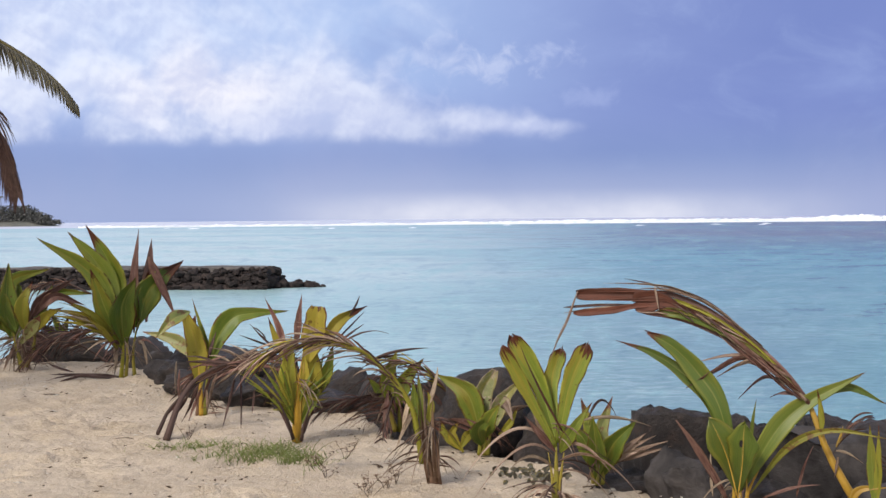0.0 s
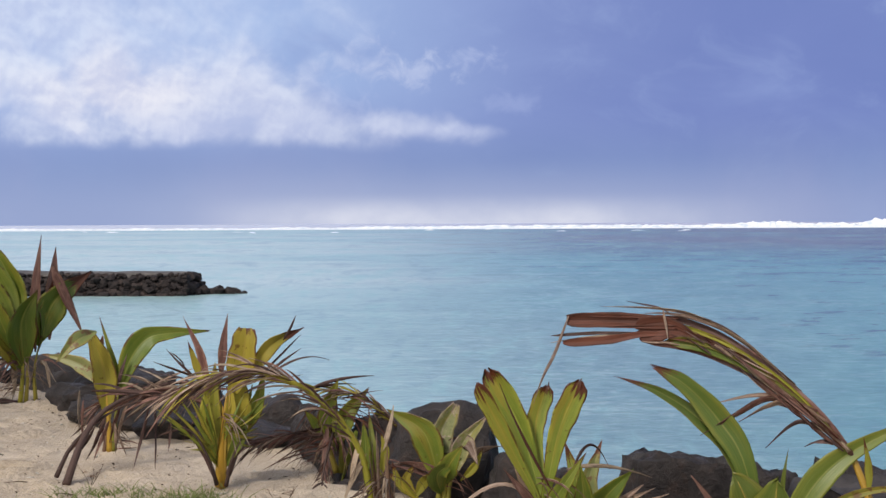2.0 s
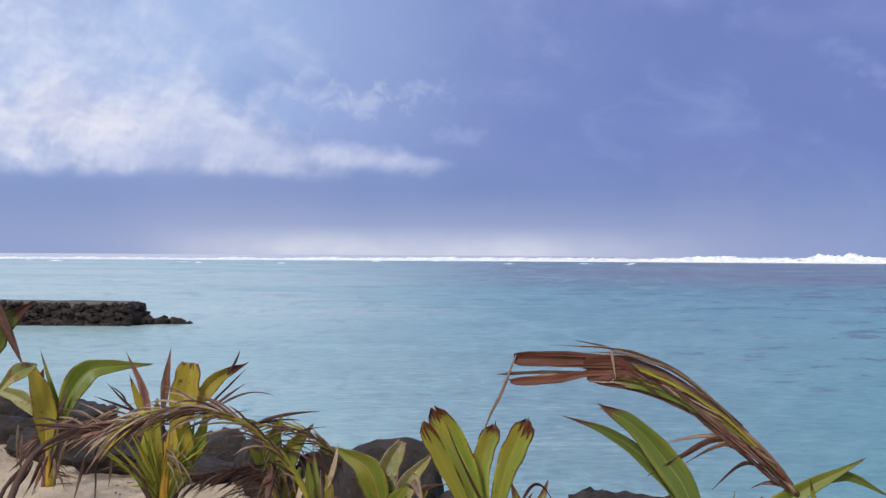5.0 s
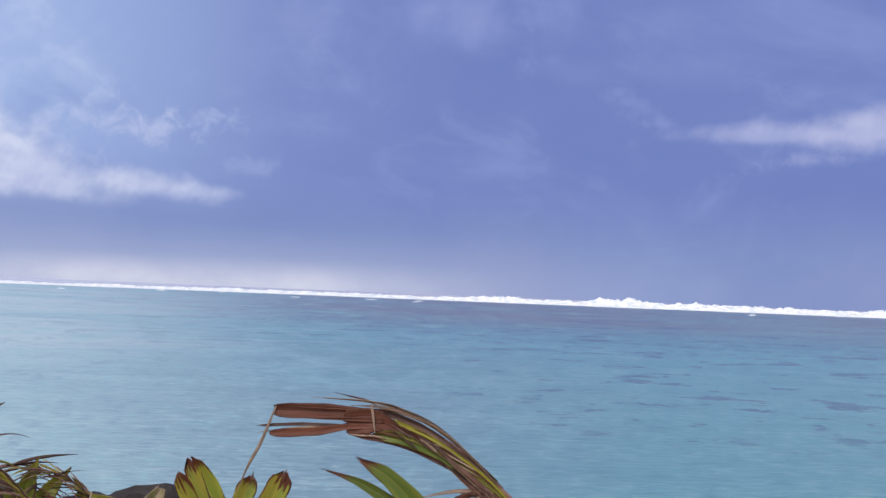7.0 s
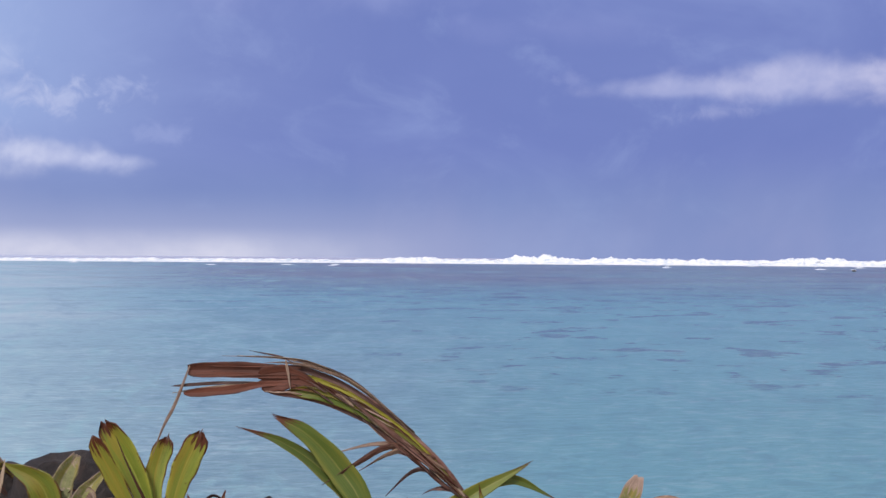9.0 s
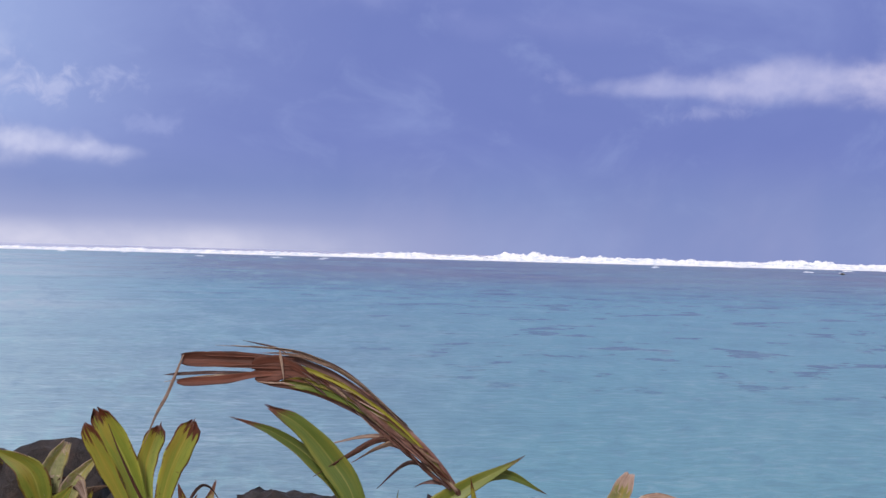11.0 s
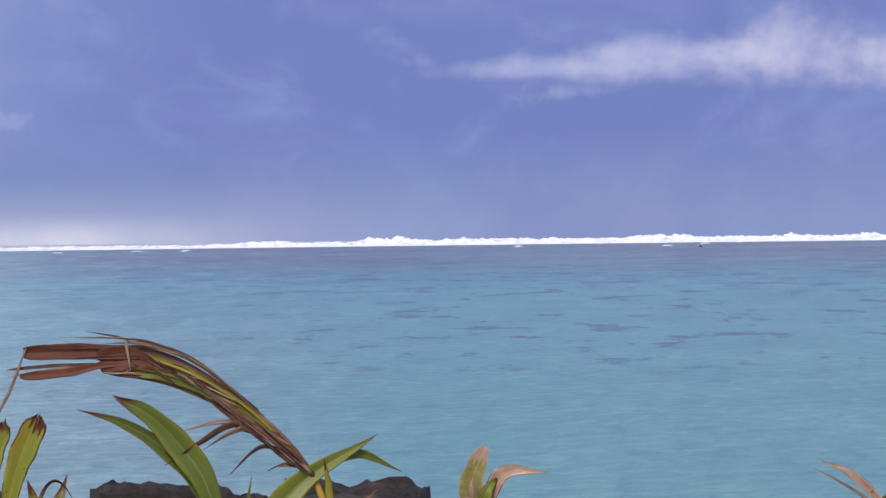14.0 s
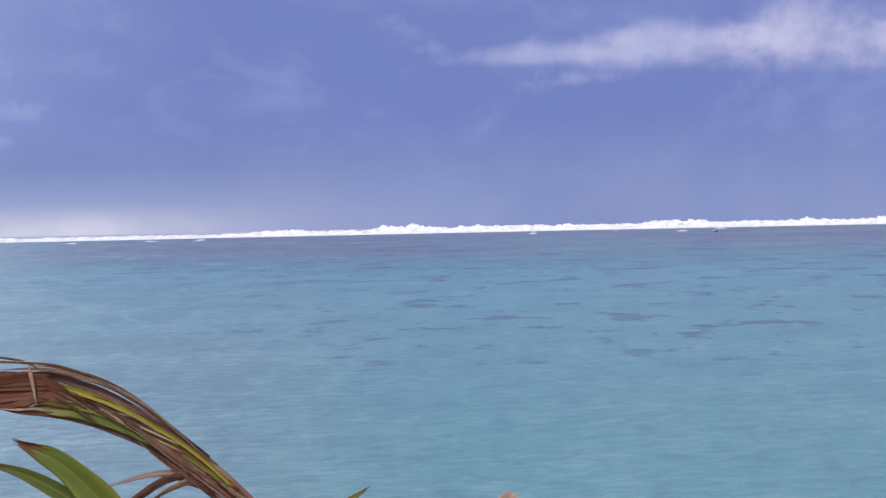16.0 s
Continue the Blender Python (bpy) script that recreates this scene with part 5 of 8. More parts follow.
strip(folded, "dry_leaflet", [(-0.047, -0.650, 0.463), (-0.065, -0.650, 0.340), (-0.051, -0.650, 0.168)], 0.0202, TAN)
strip(folded, "dry_leaflet", [(-0.023, -0.650, 0.402), (-0.042, -0.650, 0.258), (-0.027, -0.650, 0.127)], 0.0162, REDDRY)
strip(folded, "dry_leaflet", [(0.512, -0.688, 0.447), (0.720, -0.688, 0.422), (0.925, -0.688, 0.290)], 0.0177, REDDRY)
strip(folded, "dry_leaflet", [(0.281, -0.470, 0.483), (0.134, -0.470, 0.445), (-0.014, -0.470, 0.376)], 0.0137, REDDRY)
strip(folded, "dry_leaflet", [(0.273, -0.351, 0.406), (0.119, -0.351, 0.348), (-0.035, -0.351, 0.243)], 0.0213, REDDRY)
strip(folded, "dry_leaflet", [(0.376, -0.618, 0.455), (0.598, -0.618, 0.497), (0.818, -0.618, 0.407)], 0.0211, REDDRY)
strip(folded, "dry_leaflet", [(0.348, -0.459, 0.435), (0.256, -0.459, 0.389), (0.163, -0.459, 0.287)], 0.0143, DARK)
strip(folded, "dry_leaflet", [(0.379, -0.511, 0.412), (0.248, -0.511, 0.453), (0.116, -0.511, 0.449)], 0.0208, REDDRY)
strip(folded, "dry_leaflet", [(0.382, -0.519, 0.462), (0.530, -0.519, 0.524), (0.676, -0.519, 0.474)], 0.0210, DARK)
strip(folded, "dry_leaflet", [(0.537, -0.558, 0.408), (0.356, -0.558, 0.534), (0.174, -0.558, 0.556)], 0.0119, DRY)
strip(folded, "dry_leaflet", [(0.536, -0.495, 0.444), (0.414, -0.495, 0.539), (0.291, -0.495, 0.579)], 0.0137, TAN)
strip(folded, "dry_leaflet", [(0.480, -0.669, 0.422), (0.351, -0.669, 0.406), (0.221, -0.669, 0.323)], 0.0214, REDDRY)
strip(folded, "dry_leaflet", [(0.525, -0.562, 0.393), (0.694, -0.562, 0.520), (0.862, -0.562, 0.573)], 0.0123, REDDRY)
strip(folded, "dry_leaflet", [(0.236, -0.407, 0.395), (0.090, -0.407, 0.499), (-0.057, -0.407, 0.469)], 0.0192, DARK)
strip(folded, "dry_leaflet", [(0.297, -0.452, 0.430), (0.428, -0.452, 0.506), (0.559, -0.452, 0.521)], 0.0210, DRY)
strip(folded, "dry_leaflet", [(0.543, -0.641, 0.431), (0.394, -0.641, 0.416), (0.244, -0.641, 0.296)], 0.0210, TAN)
strip(folded, "dry_leaflet", [(0.595, -0.499, 0.411), (0.434, -0.499, 0.421), (0.273, -0.499, 0.363)], 0.0145, DRY)
strip(folded, "dry_leaflet", [(0.509, -0.588, 0.450), (0.700, -0.588, 0.512), (0.889, -0.588, 0.473)], 0.0181, DARK)
strip(folded, "dry_leaflet", [(0.615, -0.570, 0.443), (0.822, -0.570, 0.473), (1.028, -0.570, 0.448)], 0.0161, REDDRY)
strip(folded, "dry_leaflet", [(0.519, -0.369, 0.395), (0.660, -0.369, 0.398), (0.799, -0.369, 0.307)], 0.0201, DRY)
strip(folded, "dry_leaflet", [(0.423, -0.555, 0.451), (0.334, -0.555, 0.548), (0.243, -0.555, 0.542)], 0.0116, TAN)
strip(folded, "dry_leaflet", [(0.505, -0.434, 0.396), (0.396, -0.434, 0.455), (0.285, -0.434, 0.426)], 0.0190, REDDRY)
strip(folded, "dry_leaflet", [(0.324, -0.396, 0.394), (0.151, -0.396, 0.430), (-0.023, -0.396, 0.391)], 0.0213, REDDRY)
strip(folded, "dry_leaflet", [(0.307, -0.507, 0.428), (0.488, -0.507, 0.551), (0.668, -0.507, 0.588)], 0.0145, DRY)
strip(folded, "dry_leaflet", [(0.490, -0.589, 0.455), (0.329, -0.589, 0.367), (0.167, -0.589, 0.221)], 0.0196, DARK)
strip(folded, "dry_leaflet", [(0.605, -0.495, 0.438), (0.444, -0.495, 0.445), (0.283, -0.495, 0.340)], 0.0145, REDDRY)
strip(folded, "dry_leaflet", [(0.396, -0.474, 0.405), (0.271, -0.474, 0.395), (0.145, -0.474, 0.233)], 0.0173, DARK)
strip(folded, "dry_leaflet", [(0.522, -0.333, 0.453), (0.340, -0.333, 0.456), (0.156, -0.333, 0.377)], 0.0201, DRY)
strip(folded, "dry_leaflet", [(0.349, -0.316, 0.430), (0.240, -0.316, 0.540), (0.130, -0.316, 0.522)], 0.0135, DARK)
strip(folded, "dry_leaflet", [(0.430, -0.503, 0.416), (0.575, -0.503, 0.470), (0.718, -0.503, 0.455)], 0.0120, DRY)
strip(folded, "dry_leaflet", [(0.600, -0.476, 0.422), (0.489, -0.476, 0.425), (0.378, -0.476, 0.363)], 0.0111, REDDRY)
strip(folded, "dry_leaflet", [(0.335, -0.457, 0.412), (0.244, -0.457, 0.496), (0.152, -0.457, 0.486)], 0.0172, TAN)
strip(folded, "dry_leaflet", [(0.563, -0.407, 0.399), (0.434, -0.407, 0.436), (0.305, -0.407, 0.433)], 0.0180, DRY)
strip(folded, "dry_leaflet", [(0.325, -0.657, 0.440), (0.418, -0.657, 0.473), (0.510, -0.657, 0.423)], 0.0153, REDDRY)
strip(folded, "dry_leaflet", [(0.469, -0.510, 0.457), (0.631, -0.510, 0.428), (0.791, -0.510, 0.285)], 0.0204, REDDRY)
strip(folded, "dry_leaflet", [(0.561, -0.527, 0.504), (0.653, -0.527, 0.489), (0.745, -0.527, 0.389)], 0.0205, REDDRY)
dry_tuft(folded, 10, 0.02, 0.18, 0.16, 144)
bright = thing("palm_seedling", (-1.25, 8.26, 0.00), "yellow-green palm seedling with orange petioles on sand", "palm seedling", "palm seedlings")
stalk(bright, "petiole", [(-0.02, -0.00, 0.00), (-0.02, -0.00, 0.23), (-0.03, -0.00, 0.54)], 0.030, ORANGE)
stalk(bright, "petiole", [(0.01, 0.00, -0.00), (0.02, 0.00, 0.23), (0.05, 0.01, 0.53)], 0.034, ORANGE)
stalk(bright, "petiole", [(-0.00, -0.00, -0.01), (-0.00, -0.00, 0.20), (0.01, 0.00, 0.46)], 0.026, ORANGE)
stalk(bright, "petiole", [(-0.001, 0.000, 0.001), (0.006, 0.000, 0.272), (0.035, 0.000, 0.536)], 0.052, ORANGE)
stalk(bright, "petiole", [(-0.018, -0.060, 0.025), (-0.050, -0.110, 0.167), (-0.131, -0.110, 0.316), (-0.220, -0.110, 0.361)], 0.021, DEADWOOD)
stalk(bright, "petiole", [(0.035, -0.060, 0.017), (0.074, -0.110, 0.167), (0.131, -0.110, 0.293)], 0.021, DEADWOOD)
blade(bright, "leaf", [(-0.016, 0.040, 0.192), (-0.055, 0.040, 0.438), (-0.037, 0.040, 0.692)], 0.150, YELLOW, tip=1.05, roll=-10)
blade(bright, "leaf", [(0.021, 0.040, 0.173), (0.096, 0.040, 0.411), (0.114, 0.040, 0.653)], 0.165, YELLOW, tip=1.05, roll=12)
blade(bright, "leaf", [(0.024, 0.080, 0.224), (0.179, 0.080, 0.433), (0.238, 0.080, 0.641)], 0.098, GREEN, tip=0.95)
blade(bright, "leaf", [(-0.01, -0.00, 0.16), (-0.04, -0.01, 0.42), (-0.02, -0.00, 0.66)], 0.091, YELLOW, tip=1.1)
blade(bright, "leaf", [(0.01, 0.00, 0.14), (0.05, 0.01, 0.38), (0.05, 0.01, 0.65)], 0.091, YELLOW, tip=1.1)
blade(bright, "leaf", [(0.02, 0.00, 0.11), (0.11, 0.02, 0.31), (0.16, 0.13, 0.56)], 0.076, GREEN, tip=0.97)
strip(bright, "dry_leaflet", [(-0.02, -0.02, 0.12), (-0.18, -0.09, 0.35), (-0.35, -0.18, 0.48)], 0.019, YELLOW)
strip(bright, "dry_leaflet", [(-0.02, -0.02, 0.13), (-0.16, -0.09, 0.33), (-0.32, -0.16, 0.43)], 0.019, GREEN)
strip(bright, "dry_leaflet", [(-0.02, -0.02, 0.14), (-0.15, -0.08, 0.37), (-0.30, -0.15, 0.51)], 0.019, GREEN)
strip(bright, "dry_leaflet", [(-0.02, -0.02, 0.15), (-0.13, -0.08, 0.34), (-0.27, -0.14, 0.47)], 0.019, YELLOW)
strip(bright, "dry_leaflet", [(-0.02, -0.02, 0.16), (-0.12, -0.08, 0.39), (-0.24, -0.13, 0.55)], 0.019, GREEN)
strip(bright, "dry_leaflet", [(-0.02, -0.02, 0.17), (-0.11, -0.08, 0.37), (-0.22, -0.11, 0.52)], 0.019, GREEN)
strip(bright, "dry_leaflet", [(-0.02, -0.02, 0.18), (-0.09, -0.07, 0.39), (-0.18, -0.10, 0.55)], 0.019, YELLOW)
strip(bright, "dry_leaflet", [(-0.02, -0.02, 0.20), (-0.07, -0.07, 0.38), (-0.15, -0.09, 0.53)], 0.019, GREEN)
strip(bright, "dry_leaflet", [(-0.02, -0.02, 0.21), (-0.05, -0.07, 0.39), (-0.11, -0.07, 0.56)], 0.019, GREEN)
strip(bright, "dry_leaflet", [(-0.02, -0.02, 0.22), (-0.03, -0.07, 0.38), (-0.07, -0.06, 0.54)], 0.019, YELLOW)
strip(bright, "dry_leaflet", [(-0.02, -0.02, 0.23), (-0.13, -0.08, 0.29), (-0.27, -0.08, 0.36)], 0.019, GREEN)
strip(bright, "dry_leaflet", [(-0.02, -0.02, 0.24), (-0.11, -0.08, 0.27), (-0.23, -0.07, 0.32)], 0.019, GREEN)
strip(bright, "dry_leaflet", [(-0.02, -0.02, 0.25), (-0.09, -0.07, 0.25), (-0.20, -0.05, 0.27)], 0.019, YELLOW)
strip(bright, "dry_leaflet", [(-0.02, -0.02, 0.26), (-0.08, -0.07, 0.22), (-0.17, -0.04, 0.22)], 0.019, GREEN)
strip(bright, "dry_leaflet", [(0.02, -0.02, 0.27), (0.07, -0.05, 0.38), (0.13, 0.01, 0.53)], 0.019, GREEN)
strip(bright, "dry_leaflet", [(0.02, -0.02, 0.29), (0.09, -0.05, 0.37), (0.17, 0.03, 0.50)], 0.019, YELLOW)
strip(bright, "dry_leaflet", [(0.02, -0.02, 0.30), (0.11, -0.04, 0.34), (0.20, 0.04, 0.46)], 0.019, GREEN)
strip(bright, "dry_leaflet", [(0.02, -0.02, 0.31), (0.15, -0.04, 0.38), (0.27, 0.06, 0.53)], 0.019, GREEN)
strip(bright, "dry_leaflet", [(0.03, -0.02, 0.32), (0.14, -0.04, 0.35), (0.26, 0.06, 0.47)], 0.019, YELLOW)
strip(bright, "dry_leaflet", [(0.03, -0.02, 0.33), (0.13, -0.04, 0.32), (0.24, 0.07, 0.41)], 0.019, GREEN)
strip(bright, "dry_leaflet", [(0.03, -0.02, 0.34), (0.12, -0.04, 0.29), (0.22, 0.07, 0.34)], 0.019, GREEN)
strip(bright, "dry_leaflet", [(0.03, -0.02, 0.35), (0.11, -0.04, 0.26), (0.20, 0.08, 0.28)], 0.019, YELLOW)
strip(bright, "dry_leaflet", [(0.03, -0.02, 0.36), (0.10, -0.05, 0.23), (0.17, 0.08, 0.22)], 0.019, GREEN)
blade(bright, "leaf", [(-0.00, -0.00, 0.61), (0.02, 0.00, 0.80), (0.04, 0.01, 0.98)], 0.057, REDDRY, tip=2)
blade(bright, "leaf", [(0.08, 0.01, 0.53), (0.12, 0.02, 0.72), (0.15, 0.02, 0.90)], 0.165, YELLOW, tip=0.98, blunt=0.95, roll=0)
blade(bright, "leaf", [(0.15, 0.02, 0.61), (0.28, 0.04, 0.80), (0.45, 0.17, 0.89)], 0.091, YELLOW, tip=0.72)
blade(bright, "leaf", [(-0.06, -0.01, 0.54), (-0.11, -0.02, 0.76), (-0.20, -0.03, 0.96)], 0.049, REDDRY, tip=2)
blade(bright, "leaf", [(-0.08, -0.01, 0.54), (-0.14, -0.02, 0.71), (-0.18, -0.03, 0.83)], 0.045, YELLOW, tip=0.8)
strip(bright, "dry_leaflet", [(-0.03, -0.00, 0.02), (-0.08, -0.01, 0.22), (-0.19, -0.13, 0.36)], 0.026, DARK)
strip(bright, "dry_leaflet", [(0.02, 0.00, 0.01), (0.07, 0.01, 0.18), (0.13, 0.02, 0.33)], 0.034, DARK)
strip(bright, "dry_leaflet", [(0.20, 0.03, 0.61), (0.34, 0.05, 0.76), (0.45, 0.07, 0.86)], 0.015, DARK)
strip(bright, "dry_leaflet", [(0.22, 0.03, 0.61), (0.35, 0.05, 0.72), (0.45, 0.07, 0.78)], 0.015, DARK)
strip(bright, "dry_leaflet", [(0.28, 0.04, 0.64), (0.47, 0.07, 0.77), (0.61, 0.09, 0.71)], 0.015, DARK)
strip(bright, "dry_leaflet", [(-0.09, -0.01, 0.58), (-0.22, -0.03, 0.69), (-0.30, -0.05, 0.79)], 0.015, DARK)
strip(bright, "dry_leaflet", [(-0.09, -0.01, 0.61), (-0.28, -0.04, 0.69), (-0.37, -0.06, 0.72)], 0.015, DARK)
strip(bright, "dry_leaflet", [(-0.09, -0.01, 0.54), (-0.20, -0.03, 0.65), (-0.39, -0.06, 0.65)], 0.015, DARK)
strip(bright, "dry_leaflet", [(0.35, 0.05, 0.83), (0.40, 0.06, 0.91), (0.42, 0.07, 0.97)], 0.015, DARK)
strip(bright, "dry_leaflet", [(-0.20, -0.03, 0.69), (-0.24, -0.04, 0.75), (-0.28, -0.04, 0.77)], 0.015, DARK)
strip(bright, "dry_leaflet", [(0.13, 0.02, 0.53), (0.24, 0.04, 0.59), (0.46, 0.07, 0.63)], 0.015, DARK)

dry_tuft(bright, 16, 0.35, 0.70, 0.40, 192)
arching = thing("palm_seedling", (-0.25, 6.74, 0.00), "brown palm stump with one arching yellowed frond on sand", "palm seedling", "palm seedlings")
stalk(arching, "petiole", [(-0.00, -0.00, -0.01), (-0.03, -0.00, 0.17), (-0.06, -0.00, 0.35)], 0.063, STUMP)
stalk(arching, "petiole", [(0.03, 0.00, -0.01), (0.01, 0.00, 0.17), (-0.02, -0.00, 0.33)], 0.032, STUMP)
strip(arching, "dry_leaflet", [(-0.03, -0.03, 0.01), (-0.06, -0.04, 0.21), (-0.07, -0.02, 0.49)], 0.020, STUMP)
strip(arching, "dry_leaflet", [(-0.02, -0.03, 0.01), (-0.04, -0.04, 0.21), (-0.05, -0.02, 0.53)], 0.020, DRY)
strip(arching, "dry_leaflet", [(-0.00, -0.03, 0.01), (-0.03, -0.04, 0.21), (-0.04, -0.02, 0.46)], 0.020, STUMP)
strip(arching, "dry_leaflet", [(0.01, -0.03, 0.01), (-0.01, -0.04, 0.21), (-0.01, -0.02, 0.43)], 0.020, DRY)
strip(arching, "dry_leaflet", [(0.02, -0.03, 0.01), (0.01, -0.04, 0.21), (0.01, -0.02, 0.38)], 0.020, STUMP)
strip(arching, "dry_leaflet", [(0.03, -0.03, 0.01), (0.03, -0.04, 0.21), (0.04, -0.02, 0.35)], 0.020, DRY)
strip(arching, "dry_leaflet", [(0.01, -0.03, 0.01), (-0.00, -0.04, 0.21), (-0.00, -0.02, 0.49)], 0.020, STUMP)
strip(arching, "dry_leaflet", [(-0.02, -0.03, 0.01), (-0.06, -0.04, 0.21), (-0.08, -0.03, 0.42)], 0.020, DRY)
strip(arching, "dry_leaflet", [(0.03, -0.03, 0.01), (0.02, -0.04, 0.21), (0.02, -0.02, 0.27)], 0.020, STUMP)
frond(arching, "rachis", [(-0.06, -0.00, 0.11), (-0.13, -0.01, 0.45), (-0.34, -0.02, 0.70), (-0.55, -0.03, 0.80), (-0.77, -0.05, 0.80), (-1.00, -0.06, 0.70)], 0.034, YELLOW, n=50, ll=0.34, droop=0.42, lean=0.35, kinds=(TAN, YELLOW, REDDRY, DARK, PINK, REDDRY))
strip(arching, "dry_leaflet", [(-0.06, -0.00, 0.38), (-0.00, -0.00, 0.30), (0.03, 0.00, 0.17)], 0.028, TAN)
strip(arching, "dry_leaflet", [(-0.09, -0.01, 0.43), (-0.14, -0.01, 0.37), (-0.21, -0.01, 0.18)], 0.028, TAN)
strip(arching, "dry_leaflet", [(-0.12, -0.01, 0.49), (-0.16, -0.01, 0.37), (-0.17, -0.01, 0.27)], 0.028, TAN)
strip(arching, "dry_leaflet", [(-0.03, -0.00, 0.43), (0.02, 0.00, 0.52), (0.03, 0.00, 0.65)], 0.028, TAN)
blade(arching, "leaf", [(-0.10, -0.01, 0.27), (-0.10, -0.01, 0.46), (-0.11, -0.01, 0.58)], 0.050, GREEN, tip=0.9)
blade(arching, "leaf", [(-0.06, -0.00, 0.27), (-0.07, -0.00, 0.46), (-0.09, 0.09, 0.62)], 0.044, GREEN, tip=0.85)
blade(arching, "leaf", [(-0.04, -0.00, 0.30), (-0.01, -0.00, 0.43), (-0.03, -0.00, 0.52)], 0.044, YELLOW, tip=0.9)

dry_tuft(arching, 30, 0.10, 0.50, 0.34, 214)
shade = thing("palm_seedling", (-0.62, 8.72, 0.00), "palm seedling with dark dry leaflets beside black rocks", "palm seedling", "palm seedlings")
stalk(shade, "petiole", [(-0.01, -0.00, -0.00), (-0.05, -0.00, 0.17), (-0.04, -0.00, 0.37)], 0.035, STALK)
stalk(shade, "petiole", [(0.02, 0.00, -0.00), (0.02, 0.00, 0.17), (0.05, 0.00, 0.33)], 0.035, STALK)
blade(shade, "leaf", [(-0.04, -0.00, 0.17), (-0.06, -0.01, 0.37), (-0.00, -0.00, 0.56)], 0.133, GREEN, tip=0.97)
blade(shade, "leaf", [(0.01, 0.00, 0.17), (0.04, 0.00, 0.33), (0.18, 0.07, 0.50)], 0.133, GREEN, tip=0.93)
blade(shade, "leaf", [(-0.01, -0.00, 0.13), (-0.12, -0.01, 0.29), (-0.20, -0.02, 0.38)], 0.086, GREEN, tip=0.9)
strip(shade, "dry_leaflet", [(-0.06, -0.01, 0.29), (-0.06, -0.16, 0.08), (-0.09, -0.31, -0.18)], 0.043, REDDRY)
strip(shade, "dry_leaflet", [(0.11, 0.01, 0.25), (0.06, -0.09, 0.15), (0.02, -0.20, -0.07)], 0.047, GREEN)
strip(shade, "dry_leaflet", [(-0.05, -0.00, 0.27), (-0.31, -0.03, 0.26), (-0.57, -0.05, 0.16)], 0.020, DARK)
strip(shade, "dry_leaflet", [(-0.05, -0.00, 0.26), (-0.29, -0.02, 0.25), (-0.53, -0.05, 0.12)], 0.020, REDDRY)
strip(shade, "dry_leaflet", [(-0.05, -0.00, 0.26), (-0.26, -0.02, 0.25), (-0.48, -0.04, 0.11)], 0.020, DARK)
strip(shade, "dry_leaflet", [(-0.05, -0.00, 0.25), (-0.22, -0.02, 0.24), (-0.40, -0.03, 0.09)], 0.020, REDDRY)
strip(shade, "dry_leaflet", [(-0.05, -0.00, 0.24), (-0.20, -0.02, 0.24), (-0.36, -0.03, 0.12)], 0.020, DARK)
strip(shade, "dry_leaflet", [(-0.05, -0.00, 0.23), (-0.17, -0.01, 0.23), (-0.30, -0.03, 0.18)], 0.020, REDDRY)
strip(shade, "dry_leaflet", [(-0.05, -0.00, 0.23), (-0.24, -0.02, 0.23), (-0.44, -0.04, 0.20)], 0.020, DARK)
strip(shade, "dry_leaflet", [(-0.05, -0.00, 0.22), (-0.28, -0.02, 0.23), (-0.51, -0.04, 0.19)], 0.020, REDDRY)
strip(shade, "dry_leaflet", [(-0.04, -0.00, 0.29), (-0.09, -0.01, 0.17), (-0.16, -0.01, 0.02)], 0.031, DRY)
strip(shade, "dry_leaflet", [(-0.04, -0.00, 0.29), (-0.07, -0.01, 0.17), (-0.12, -0.01, -0.03)], 0.031, DARK)
strip(shade, "dry_leaflet", [(-0.04, -0.00, 0.29), (-0.03, -0.00, 0.17), (-0.05, -0.00, -0.06)], 0.031, DRY)
strip(shade, "dry_leaflet", [(-0.04, -0.00, 0.29), (0.01, 0.00, 0.17), (0.04, 0.00, -0.04)], 0.031, DARK)
strip(shade, "dry_leaflet", [(-0.04, -0.00, 0.29), (0.03, 0.00, 0.17), (0.09, 0.01, -0.02)], 0.031, DRY)
strip(shade, "dry_leaflet", [(-0.04, -0.00, 0.29), (-0.13, -0.01, 0.18), (-0.24, -0.02, 0.26)], 0.031, DARK)
strip(shade, "dry_leaflet", [(-0.04, -0.00, 0.29), (-0.11, -0.01, 0.17), (-0.20, -0.02, 0.29)], 0.031, DRY)
frond(shade, "rachis", [(0.42, 0.04, 0.08), (0.36, 0.03, 0.26), (0.15, 0.01, 0.45), (-0.18, -0.02, 0.52)], 0.024, DARK, n=40, ll=0.26, droop=0.28, lean=0.25)
strip(shade, "dry_leaflet", [(-0.16, -0.01, 0.51), (-0.00, -0.00, 0.58), (0.22, 0.02, 0.58)], 0.020, DARK)
strip(shade, "dry_leaflet", [(-0.24, -0.02, 0.49), (-0.04, -0.00, 0.55), (0.11, 0.01, 0.53)], 0.016, DARK)
strip(shade, "dry_leaflet", [(0.07, 0.01, 0.45), (0.15, 0.01, 0.49), (0.27, 0.02, 0.49)], 0.016, DARK)

